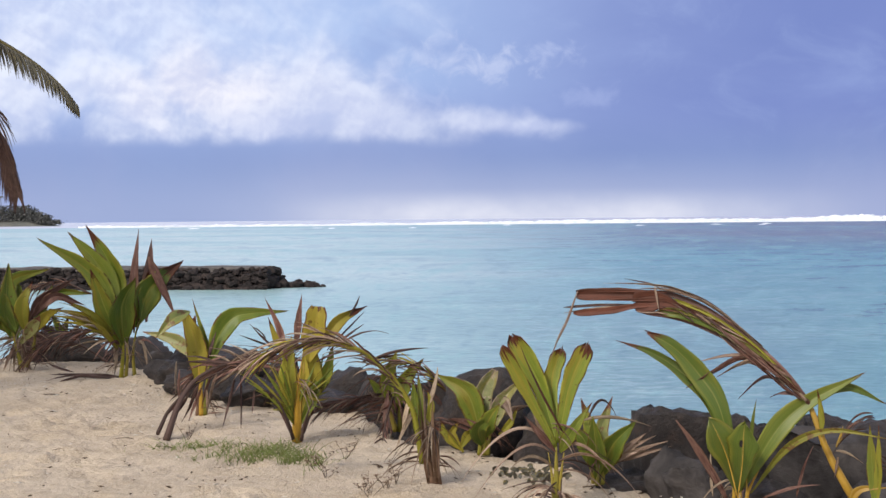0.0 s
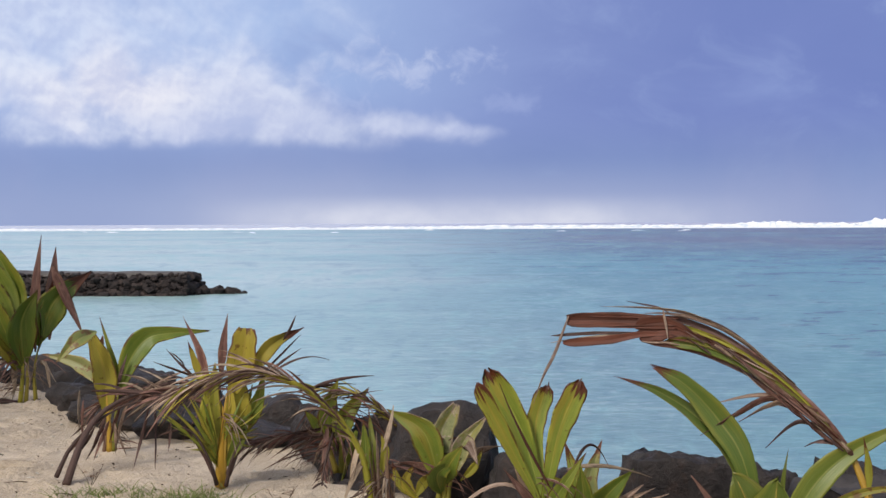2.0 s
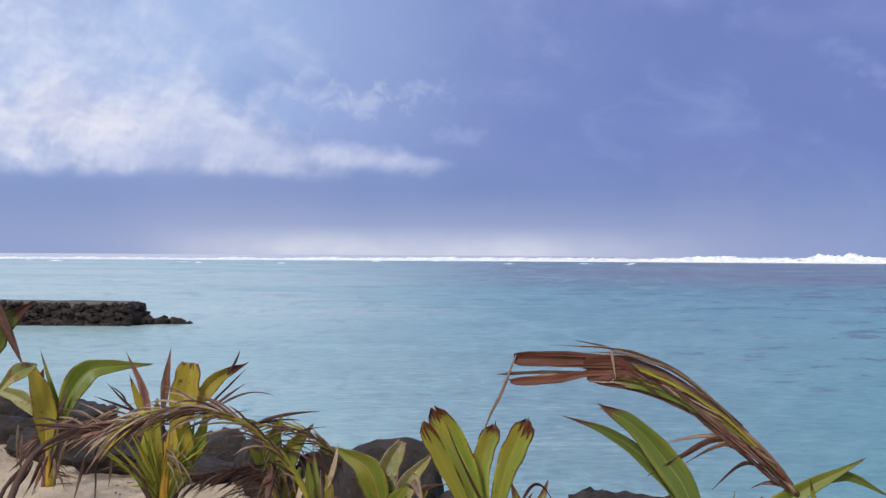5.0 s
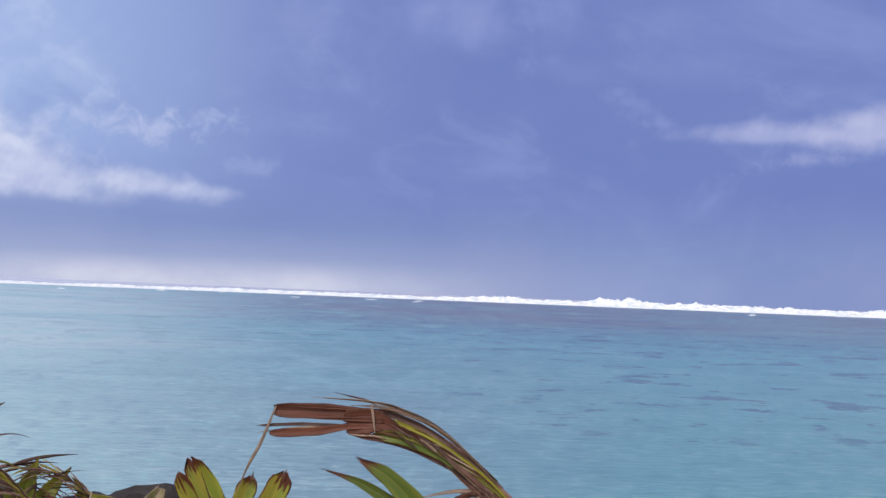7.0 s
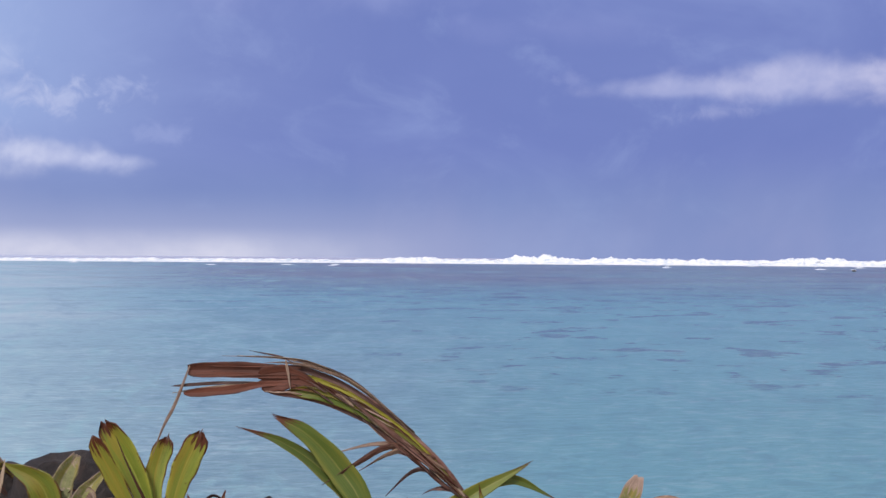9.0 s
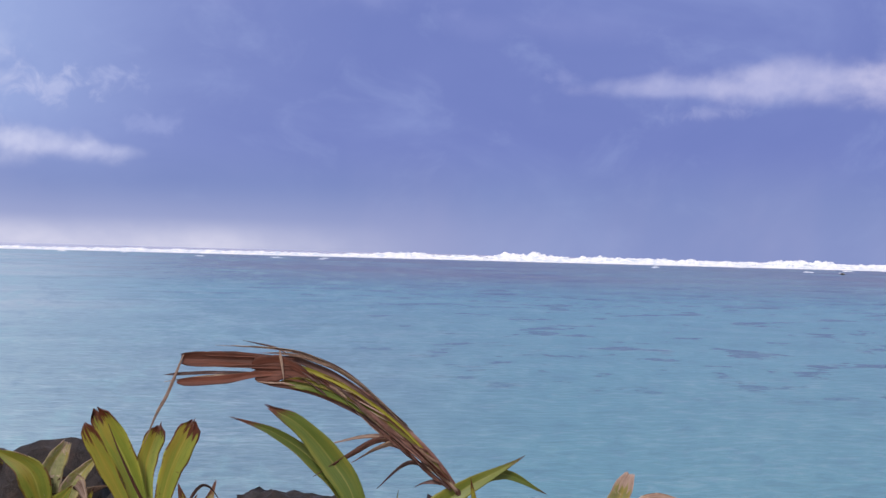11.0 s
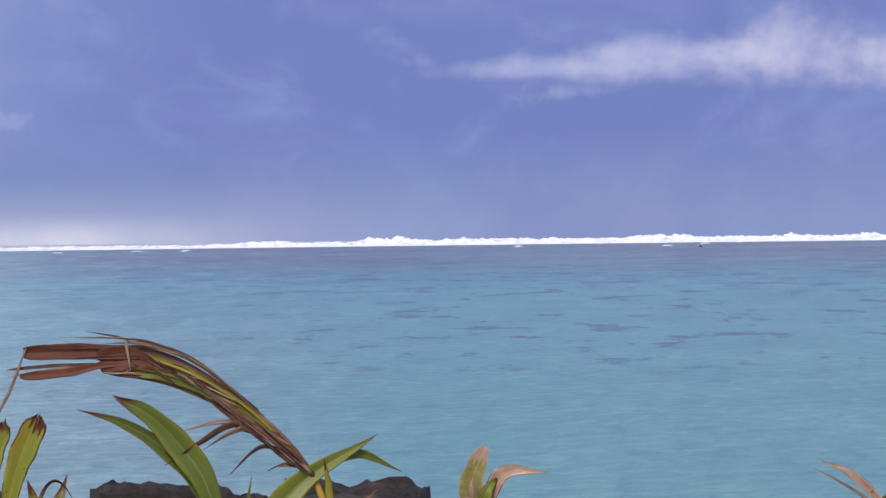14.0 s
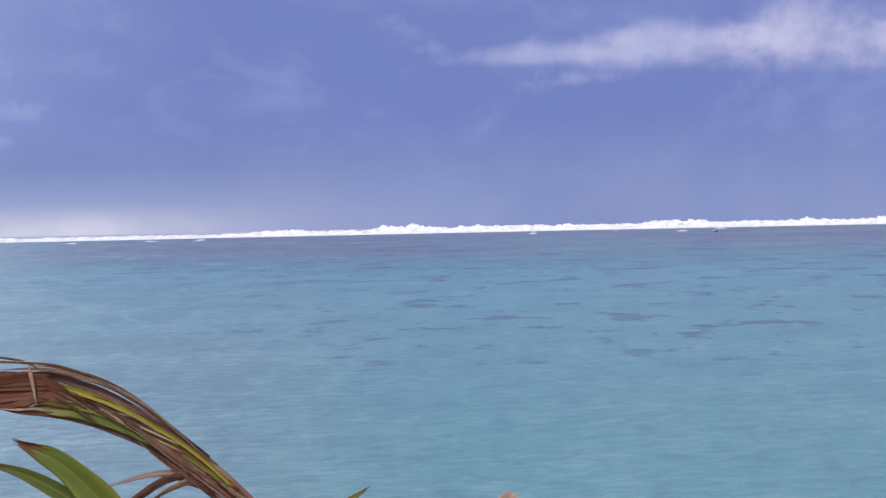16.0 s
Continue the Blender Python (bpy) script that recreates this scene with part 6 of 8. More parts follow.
dry_tuft(shade, 80, 0.05, 0.50, 0.46, 243, (DARK, REDDRY, RUST, REDDRY, DRY))
patchy = thing("palm_seedling", (0.01, 7.70, 0.00), "palm seedling with scorched brown patches on pale leaves", "palm seedling", "palm seedlings")
stalk(patchy, "petiole", [(-0.03, -0.00, 0.00), (-0.02, -0.00, 0.13), (-0.02, -0.00, 0.25)], 0.028, STALK)
stalk(patchy, "petiole", [(0.02, 0.00, -0.00), (0.04, 0.00, 0.13), (0.11, 0.00, 0.27)], 0.025, STALK)
stalk(patchy, "petiole", [(0.00, -0.00, 0.00), (0.01, 0.00, 0.13), (0.03, 0.00, 0.23)], 0.028, STALK)
blade(patchy, "leaf", [(-0.02, -0.00, 0.11), (-0.10, -0.00, 0.38), (-0.29, 0.04, 0.50)], 0.162, GREEN, tip=0.97, roll=-10)
blade(patchy, "leaf", [(-0.01, -0.00, 0.16), (-0.01, 0.05, 0.37), (0.07, 0.10, 0.52)], 0.125, BLEACHED, tip=0.97, blunt=0.75, roll=0)
blade(patchy, "leaf", [(0.06, 0.00, 0.16), (0.10, 0.00, 0.32), (0.22, 0.01, 0.46)], 0.105, BLEACHED, tip=0.95, blunt=0.3)
blade(patchy, "leaf", [(0.00, 0.00, 0.11), (0.03, -0.12, 0.23), (0.10, -0.16, 0.34)], 0.120, GREEN, tip=0.95, roll=0)
blade(patchy, "leaf", [(0.04, 0.00, 0.16), (0.12, 0.00, 0.33), (0.18, -0.10, 0.23)], 0.091, DRY, tip=2)
strip(patchy, "dry_leaflet", [(0.10, 0.00, 0.25), (0.19, 0.01, 0.32), (0.31, 0.01, 0.31)], 0.046, PINK)
blade(patchy, "leaf", [(-0.01, -0.00, 0.06), (-0.03, -0.10, 0.18), (0.09, -0.10, 0.26)], 0.120, GREEN, tip=1.1)
blade(patchy, "leaf", [(0.09, 0.00, 0.13), (0.16, 0.00, 0.20), (0.21, 0.01, 0.30)], 0.049, YELLOW, tip=0.9)
blade(patchy, "leaf", [(-0.15, -0.00, 0.03), (-0.21, -0.01, 0.11), (-0.31, -0.01, 0.18)], 0.063, YELLOW, tip=0.8)
blade(patchy, "leaf", [(-0.14, -0.00, 0.03), (-0.23, -0.01, 0.13), (-0.27, -0.01, 0.23)], 0.063, YELLOW, tip=0.8)
blade(patchy, "leaf", [(-0.15, -0.00, 0.04), (-0.10, -0.00, 0.13), (-0.06, -0.00, 0.17)], 0.063, YELLOW, tip=0.8)
blade(patchy, "leaf", [(-0.13, -0.00, 0.02), (-0.20, -0.01, 0.13), (-0.14, -0.00, 0.23)], 0.063, YELLOW, tip=0.8)
strip(patchy, "dry_leaflet", [(-0.02, -0.00, 0.16), (-0.12, -0.00, 0.24), (-0.23, -0.01, 0.23)], 0.042, REDDRY)
strip(patchy, "dry_leaflet", [(-0.04, -0.00, 0.13), (-0.20, -0.01, 0.20), (-0.34, -0.01, 0.22)], 0.035, REDDRY)

dry_tuft(patchy, 34, 0.05, 0.32, 0.32, 263, (RUST, REDDRY, DARK, TAN, RUST))
forked = thing("palm_seedling", (0.42, 6.05, 0.00), "palm seedling with split upright leaves scorched brown at tips", "palm seedling", "palm seedlings")
stalk(forked, "petiole", [(-0.00, 0.00, -0.01), (-0.00, 0.00, 0.14), (-0.00, 0.00, 0.31)], 0.043, STALK)
stalk(forked, "petiole", [(0.01, -0.00, -0.01), (0.02, -0.00, 0.14), (0.04, -0.00, 0.28)], 0.026, STALK)
stalk(forked, "petiole", [(-0.01, 0.00, -0.01), (-0.02, 0.00, 0.14), (-0.04, 0.00, 0.28)], 0.023, STALK)
blade(forked, "leaf", [(-0.00, 0.00, 0.31), (-0.14, -0.04, 0.58), (-0.27, -0.08, 0.83)], 0.070, GREEN, tip=0.90, blunt=0.8, roll=0, shape="strap")
blade(forked, "leaf", [(-0.00, 0.00, 0.34), (-0.09, 0.06, 0.64), (-0.22, 0.07, 0.87)], 0.107, GREEN, tip=0.90, blunt=0.8, roll=8, shape="strap")
blade(forked, "leaf", [(0.01, -0.00, 0.34), (-0.02, 0.10, 0.61), (0.03, 0.12, 0.80)], 0.084, GREEN, tip=0.90, blunt=0.8, roll=-8, shape="strap")
blade(forked, "leaf", [(0.01, -0.00, 0.33), (0.07, -0.01, 0.62), (0.16, -0.01, 0.83)], 0.103, GREEN, tip=0.90, blunt=0.8, roll=0, shape="strap")
strip(forked, "dry_leaflet", [(0.15, -0.01, 0.82), (0.16, -0.01, 0.83), (0.17, -0.01, 0.85)], 0.007, DARK)
strip(forked, "dry_leaflet", [(0.03, 0.12, 0.79), (0.04, 0.12, 0.80), (0.04, 0.12, 0.82)], 0.007, DARK)
blade(forked, "leaf", [(-0.00, 0.00, 0.28), (-0.08, -0.05, 0.38), (-0.16, -0.10, 0.48)], 0.040, REDDRY, tip=2)
blade(forked, "leaf", [(-0.01, 0.00, 0.31), (-0.08, 0.00, 0.44), (-0.13, 0.00, 0.54)], 0.052, DRY, tip=2)
blade(forked, "leaf", [(0.02, -0.00, 0.28), (0.07, -0.05, 0.38), (0.18, -0.05, 0.54)], 0.075, GREEN, tip=0.9)
strip(forked, "dry_leaflet", [(-0.02, 0.00, 0.31), (-0.20, -0.10, 0.58), (-0.48, -0.19, 0.16)], 0.017, PINK)
strip(forked, "dry_leaflet", [(-0.02, 0.00, 0.27), (-0.16, -0.15, 0.46), (-0.41, -0.29, 0.10)], 0.014, PINK)
strip(forked, "dry_leaflet", [(-0.01, 0.00, 0.20), (-0.13, -0.10, 0.34), (-0.23, -0.14, 0.22)], 0.017, TAN)
strip(forked, "dry_leaflet", [(0.02, -0.00, 0.24), (0.21, -0.10, 0.39), (0.43, -0.21, 0.06)], 0.023, PINK)
strip(forked, "dry_leaflet", [(0.02, -0.00, 0.31), (0.14, -0.05, 0.39), (0.27, -0.06, 0.19)], 0.017, PINK)
strip(forked, "dry_leaflet", [(-0.00, 0.00, 0.08), (-0.14, -0.10, 0.20), (-0.27, -0.19, -0.02)], 0.014, DRY)
strip(forked, "dry_leaflet", [(-0.00, 0.00, 0.08), (-0.12, -0.10, 0.19), (-0.23, -0.19, -0.04)], 0.014, PINK)
strip(forked, "dry_leaflet", [(-0.00, 0.00, 0.07), (-0.09, -0.10, 0.18), (-0.17, -0.20, -0.02)], 0.014, PINK)
strip(forked, "dry_leaflet", [(-0.00, 0.00, 0.06), (-0.07, -0.10, 0.17), (-0.13, -0.20, -0.04)], 0.014, DRY)
strip(forked, "dry_leaflet", [(-0.00, 0.00, 0.06), (-0.05, -0.10, 0.17), (-0.09, -0.20, -0.02)], 0.014, PINK)
strip(forked, "dry_leaflet", [(-0.00, 0.00, 0.05), (0.03, -0.10, 0.16), (0.06, -0.20, -0.04)], 0.014, PINK)
strip(forked, "dry_leaflet", [(-0.00, 0.00, 0.05), (0.06, -0.10, 0.15), (0.12, -0.20, -0.02)], 0.014, DRY)
strip(forked, "dry_leaflet", [(-0.00, 0.00, 0.04), (0.08, -0.10, 0.14), (0.16, -0.20, -0.04)], 0.014, PINK)
strip(forked, "dry_leaflet", [(-0.00, 0.00, 0.03), (0.11, -0.10, 0.13), (0.21, -0.20, -0.02)], 0.014, PINK)
strip(forked, "dry_leaflet", [(-0.00, 0.00, 0.03), (0.13, -0.10, 0.12), (0.25, -0.21, -0.03)], 0.014, DRY)

strip(forked, "dry_leaflet", [(0.033, -0.050, 0.392), (-0.102, -0.060, 0.609), (-0.178, -0.070, 0.833)], 0.016, RUST)
dry_tuft(forked, 30, 0.00, 0.40, 0.36, 293)
low = thing("palm_seedling", (0.67, 6.72, 0.00), "low bright green palm seedling with pink dry tips beside rock", "palm seedling", "palm seedlings")
stalk(low, "petiole", [(-0.03, 0.00, -0.00), (-0.04, 0.00, 0.11), (-0.03, 0.00, 0.21)], 0.022, STALK)
stalk(low, "petiole", [(0.02, -0.00, -0.01), (0.03, -0.00, 0.10), (0.06, -0.00, 0.18)], 0.022, STALK)
stalk(low, "petiole", [(-0.01, 0.00, -0.01), (0.00, -0.00, 0.08), (0.01, -0.00, 0.18)], 0.022, STALK)
blade(low, "leaf", [(-0.02, 0.00, 0.02), (-0.03, 0.00, 0.24), (-0.09, 0.05, 0.46)], 0.113, GREEN, tip=0.85)
blade(low, "leaf", [(0.00, -0.00, 0.03), (0.01, 0.05, 0.26), (0.08, 0.10, 0.46)], 0.107, PALE, tip=0.85)
blade(low, "leaf", [(-0.03, 0.00, 0.08), (-0.08, -0.05, 0.25), (-0.16, -0.04, 0.33)], 0.113, GREEN, tip=0.97)
blade(low, "leaf", [(0.02, -0.00, 0.05), (0.07, -0.08, 0.22), (0.20, -0.09, 0.36)], 0.138, GREEN, tip=1.05)
blade(low, "leaf", [(-0.01, 0.00, 0.03), (-0.02, -0.10, 0.22), (-0.04, -0.15, 0.39)], 0.119, GREEN, tip=1.05)
strip(low, "dry_leaflet", [(0.06, -0.00, 0.11), (0.16, -0.01, 0.22), (0.26, -0.01, 0.28)], 0.047, PINK)
strip(low, "dry_leaflet", [(0.06, -0.00, 0.11), (0.22, -0.01, 0.19), (0.38, -0.02, 0.24)], 0.041, PINK)
strip(low, "dry_leaflet", [(-0.06, 0.00, 0.35), (0.02, -0.00, 0.59), (0.11, -0.01, 0.35)], 0.016, DARK)
strip(low, "dry_leaflet", [(-0.09, 0.00, 0.35), (0.06, -0.10, 0.42), (0.28, -0.16, 0.34)], 0.019, TAN)
blade(low, "leaf", [(0.05, -0.00, 0.09), (0.13, -0.05, 0.20), (0.19, -0.09, 0.26)], 0.031, PINK, tip=2, roll=0)
blade(low, "leaf", [(0.05, -0.00, 0.10), (0.16, -0.05, 0.21), (0.25, -0.09, 0.29)], 0.031, PINK, tip=2, roll=0)
blade(low, "leaf", [(0.05, -0.00, 0.10), (0.18, -0.05, 0.21), (0.30, -0.10, 0.28)], 0.031, PINK, tip=2, roll=0)
blade(low, "leaf", [(0.05, -0.00, 0.10), (0.21, -0.05, 0.19), (0.36, -0.10, 0.25)], 0.031, PINK, tip=2, roll=0)
blade(low, "leaf", [(0.05, -0.00, 0.11), (0.22, -0.05, 0.17), (0.38, -0.10, 0.22)], 0.031, PINK, tip=2, roll=0)
blade(low, "leaf", [(0.05, -0.00, 0.11), (0.17, -0.05, 0.18), (0.27, -0.09, 0.22)], 0.031, PINK, tip=2, roll=0)
blade(low, "leaf", [(0.05, -0.00, 0.11), (0.14, -0.05, 0.16), (0.21, -0.09, 0.19)], 0.031, PINK, tip=2, roll=0)

dry_tuft(low, 12, 0.05, 0.30, 0.25, 315)
broad = thing("palm_seedling", (1.31, 5.86, 0.00), "palm seedling with broad glossy green leaves among rocks", "palm seedling", "palm seedlings")
stalk(broad, "petiole", [(-0.02, 0.00, -0.01), (-0.02, 0.00, 0.09), (-0.02, 0.00, 0.23)], 0.026, ORANGE)
stalk(broad, "petiole", [(0.00, -0.00, -0.01), (0.01, -0.00, 0.09), (0.01, -0.00, 0.23)], 0.026, ORANGE)
stalk(broad, "petiole", [(0.03, -0.00, -0.00), (0.05, -0.01, 0.12), (0.12, -0.02, 0.27)], 0.023, ORANGE)
stalk(broad, "petiole", [(0.01, -0.00, -0.01), (0.04, -0.01, 0.09), (0.04, -0.01, 0.20)], 0.020, ORANGE)
blade(broad, "leaf", [(-0.00, 0.00, 0.11), (-0.06, -0.09, 0.31), (-0.15, -0.12, 0.49)], 0.176, DEEP, tip=1.3, roll=14, shape="wedge", fold=0.05)
blade(broad, "leaf", [(-0.00, 0.00, 0.11), (0.00, -0.12, 0.29), (0.01, -0.17, 0.48)], 0.170, DEEP, tip=1.3, roll=-12, shape="wedge", fold=0.05, hole=((15, 5), (16, 5)))
stalk(broad, "petiole", [(-0.02, -0.13, 0.11), (-0.07, -0.12, 0.31), (-0.14, -0.15, 0.47)], 0.006, ORANGE)
stalk(broad, "petiole", [(-0.02, -0.14, 0.12), (-0.00, -0.15, 0.28), (0.00, -0.20, 0.45)], 0.006, ORANGE)
blade(broad, "leaf", [(0.000, 0.000, 0.120), (-0.075, 0.040, 0.505), (-0.172, 0.090, 0.681), (-0.301, 0.130, 0.823), (-0.428, 0.160, 0.894)], 0.114, DEEP, tip=0.88, roll=4, fold=0.12, blunt=0.4)
blade(broad, "leaf", [(0.000, 0.020, 0.140), (-0.107, 0.100, 0.519), (-0.242, 0.160, 0.679), (-0.401, 0.210, 0.786), (-0.556, 0.240, 0.839)], 0.072, DEEP, tip=0.84, roll=0)
blade(broad, "leaf", [(0.01, -0.00, 0.12), (0.25, -0.01, 0.49), (0.61, -0.01, 0.70)], 0.112, DEEP, tip=0.97, roll=-8, fold=0.2)
blade(broad, "leaf", [(0.38, 0.05, 0.57), (0.54, 0.02, 0.63), (0.72, -0.00, 0.55)], 0.048, DEEP, tip=0.95)
blade(broad, "leaf", [(0.06, -0.01, 0.11), (0.22, -0.15, 0.36), (0.41, -0.22, 0.45), (0.67, -0.30, 0.42)], 0.040, TORN, tip=0.97)
strip(broad, "dry_leaflet", [(-0.05, 0.01, 0.07), (-0.18, -0.02, 0.32), (-0.31, -0.06, 0.48)], 0.037, REDDRY)
strip(broad, "dry_leaflet", [(-0.12, 0.02, 0.09), (-0.13, 0.02, 0.23), (-0.13, 0.02, 0.31)], 0.017, TAN)
blade(broad, "leaf", [(0.06, -0.01, 0.32), (0.07, -0.01, 0.45), (0.09, -0.01, 0.57)], 0.020, DEEP, tip=0.97)
strip(broad, "dry_leaflet", [(0.12, -0.02, 0.09), (0.26, -0.04, 0.15), (0.39, -0.06, 0.16)], 0.017, REDDRY)
strip(broad, "dry_leaflet", [(0.28, -0.04, 0.10), (0.31, -0.04, 0.24), (0.36, -0.05, 0.35)], 0.017, REDDRY)

dry_tuft(broad, 12, 0.05, 0.30, 0.25, 336)
bowed = thing("palm_seedling", (1.90, 5.69, 0.00), "tall bowed palm frond with torn brown leaf blade", "palm seedling", "palm seedlings")
stalk(bowed, "petiole", [(-0.055, 0.000, 0.098), (-0.166, 0.081, 0.317), (-0.236, 0.163, 0.536), (-0.298, 0.176, 0.635), (-0.364, 0.191, 0.721)], 0.036, ORANGE)
stalk(bowed, "rib", [(-0.236, 0.163, 0.541), (-0.329, 0.183, 0.679), (-0.446, 0.209, 0.803), (-0.572, 0.237, 0.898), (-0.687, 0.263, 0.970)], 0.022, REDDRY)
blade(bowed, "leaf", [(-0.288, 0.176, 0.628), (-0.503, 0.224, 0.857), (-0.710, 0.270, 1.006), (-0.858, 0.303, 1.073), (-0.969, 0.329, 1.105)], 0.027, DARK, tip=2, blunt=0.3, shape='strap', roll=0)
blade(bowed, "leaf", [(-0.290, 0.168, 0.625), (-0.505, 0.216, 0.844), (-0.711, 0.262, 0.984), (-0.859, 0.295, 1.048), (-0.969, 0.321, 1.075)], 0.021, YELLOW, tip=0.98, blunt=0.3, shape='strap', roll=0)
blade(bowed, "leaf", [(-0.289, 0.172, 0.624), (-0.508, 0.221, 0.834), (-0.710, 0.266, 0.965), (-0.857, 0.299, 1.024), (-0.981, 0.328, 1.047)], 0.051, RUST, tip=2, blunt=0.3, shape='strap', roll=0)
blade(bowed, "leaf", [(-0.292, 0.160, 0.612), (-0.501, 0.207, 0.804), (-0.707, 0.253, 0.934), (-0.858, 0.287, 0.991), (-0.973, 0.314, 1.002)], 0.050, GREEN, tip=0.95, blunt=0.3, shape='strap', roll=0)
blade(bowed, "leaf", [(-0.293, 0.156, 0.622), (-0.506, 0.204, 0.818), (-0.708, 0.249, 0.948), (-0.859, 0.283, 1.005), (-0.973, 0.310, 1.018)], 0.027, TORN, tip=0.75, blunt=0.3, shape='strap', roll=0)
blade(bowed, "leaf", [(-0.300, 0.166, 0.607), (-0.538, 0.219, 0.802), (-0.710, 0.258, 0.903), (-0.868, 0.294, 0.965), (-1.052, 0.336, 0.995)], 0.018, DARK, tip=2, blunt=0.3, shape='strap', roll=0)
blade(bowed, "leaf", [(-0.734, 0.257, 0.924), (-0.847, 0.283, 0.963), (-0.948, 0.306, 0.984), (-1.062, 0.332, 1.000)], 0.024, RUST, tip=2, blunt=0.2, shape='strap', roll=0)
blade(bowed, "torn_leaf_end", [(-0.847, 0.291, 1.009), (-0.926, 0.309, 1.049), (-1.004, 0.327, 1.056), (-1.082, 0.345, 1.045)], 0.111, RUST, tip=2, blunt=1, shape='strap', roll=0)
blade(bowed, "torn_leaf_end", [(-0.916, 0.304, 1.072), (-1.050, 0.335, 1.083), (-1.217, 0.374, 1.088), (-1.368, 0.409, 1.085)], 0.060, RUST, tip=2, blunt=1, shape='strap', roll=0)
blade(bowed, "torn_leaf_end", [(-0.917, 0.300, 1.096), (-1.029, 0.326, 1.102), (-1.162, 0.357, 1.108), (-1.291, 0.387, 1.107)], 0.022, RUST, tip=2, blunt=0.6, shape='strap', roll=0)
blade(bowed, "torn_leaf_end", [(-0.927, 0.301, 1.054), (-1.050, 0.329, 1.060), (-1.206, 0.365, 1.066), (-1.350, 0.399, 1.065)], 0.024, RUST, tip=2, blunt=0.8, shape='strap', roll=0)
blade(bowed, "torn_leaf_end", [(-0.949, 0.309, 1.030), (-1.071, 0.337, 1.027), (-1.204, 0.368, 1.003), (-1.383, 0.410, 0.988)], 0.036, RUST, tip=2, blunt=0.9, shape='strap', roll=0)
blade(bowed, "torn_leaf_end", [(-0.959, 0.319, 1.029), (-1.115, 0.355, 1.033), (-1.271, 0.391, 1.029), (-1.439, 0.430, 1.016)], 0.014, DARK, tip=2, blunt=0.2, shape='strap', roll=0)
strip(bowed, "dry_leaflet", [(-0.981, 0.326, 1.022), (-1.137, 0.362, 1.025), (-1.314, 0.403, 1.009), (-1.434, 0.431, 0.988)], 0.0121, TAN)
strip(bowed, "dry_leaflet", [(-0.438, 0.188, 0.805), (-0.646, 0.234, 0.986), (-0.828, 0.276, 1.093), (-0.985, 0.312, 1.133), (-1.235, 0.370, 1.144)], 0.0096, DRY)
strip(bowed, "dry_leaflet", [(-0.462, 0.189, 0.822), (-0.658, 0.233, 1.003), (-0.851, 0.277, 1.112), (-0.997, 0.310, 1.140), (-1.175, 0.352, 1.145)], 0.0084, TAN)
strip(bowed, "dry_leaflet", [(-0.462, 0.191, 0.833), (-0.692, 0.243, 1.025), (-0.862, 0.281, 1.097), (-0.967, 0.306, 1.116), (-1.063, 0.328, 1.116)], 0.0144, DRY)
strip(bowed, "dry_leaflet", [(-0.485, 0.196, 0.851), (-0.704, 0.245, 1.041), (-0.874, 0.284, 1.115), (-0.963, 0.305, 1.123)], 0.0072, DARK)
strip(bowed, "dry_leaflet", [(-0.954, 0.303, 1.116), (-0.997, 0.312, 1.140), (-1.064, 0.328, 1.155), (-1.129, 0.343, 1.167)], 0.0072, DARK)
strip(bowed, "dry_leaflet", [(-0.982, 0.303, 1.132), (-0.971, 0.301, 1.072), (-0.961, 0.299, 1.003)], 0.0108, PINK)
strip(bowed, "dry_leaflet", [(-0.915, 0.290, 0.986), (-0.969, 0.303, 0.996), (-1.027, 0.316, 0.995), (-1.072, 0.326, 1.001)], 0.0072, PINK)
strip(bowed, "dry_leaflet", [(-0.691, 0.239, 0.963), (-0.804, 0.265, 1.000), (-0.894, 0.285, 1.021)], 0.0072, TAN)
strip(bowed, "dry_leaflet", [(-0.554, 0.208, 0.873), (-0.691, 0.239, 0.944), (-0.793, 0.262, 0.984)], 0.0096, PINK)
strip(bowed, "dry_leaflet", [(-0.542, 0.205, 0.850), (-0.668, 0.234, 0.917), (-0.735, 0.249, 0.943)], 0.0072, TAN)
strip(bowed, "dry_leaflet", [(-1.362, 0.397, 1.104), (-1.420, 0.412, 0.946), (-1.466, 0.423, 0.853), (-1.510, 0.434, 0.731)], 0.0130, PINK)
strip(bowed, "dry_leaflet", [(-0.345, 0.165, 0.691), (-0.483, 0.196, 0.770), (-0.618, 0.227, 0.786), (-0.781, 0.265, 0.748)], 0.0216, DRY)
strip(bowed, "dry_leaflet", [(-0.379, 0.168, 0.728), (-0.552, 0.207, 0.781), (-0.696, 0.240, 0.708), (-0.834, 0.273, 0.616)], 0.0312, REDDRY)
strip(bowed, "dry_leaflet", [(-0.334, 0.161, 0.682), (-0.483, 0.194, 0.759), (-0.577, 0.216, 0.743), (-0.683, 0.241, 0.676)], 0.0264, DRY)
strip(bowed, "dry_leaflet", [(-0.303, 0.154, 0.623), (-0.413, 0.179, 0.681), (-0.481, 0.194, 0.670), (-0.579, 0.218, 0.571)], 0.0192, DARK)
strip(bowed, "dry_leaflet", [(-0.293, 0.152, 0.593), (-0.366, 0.169, 0.617), (-0.429, 0.183, 0.581)], 0.0216, DARK)
strip(bowed, "dry_leaflet", [(-0.369, 0.169, 0.696), (-0.460, 0.189, 0.745), (-0.528, 0.205, 0.748)], 0.0216, REDDRY)
strip(bowed, "dry_leaflet", [(-0.272, 0.160, 0.600), (-0.367, 0.181, 0.667), (-0.451, 0.199, 0.743)], 0.0160, DARK)
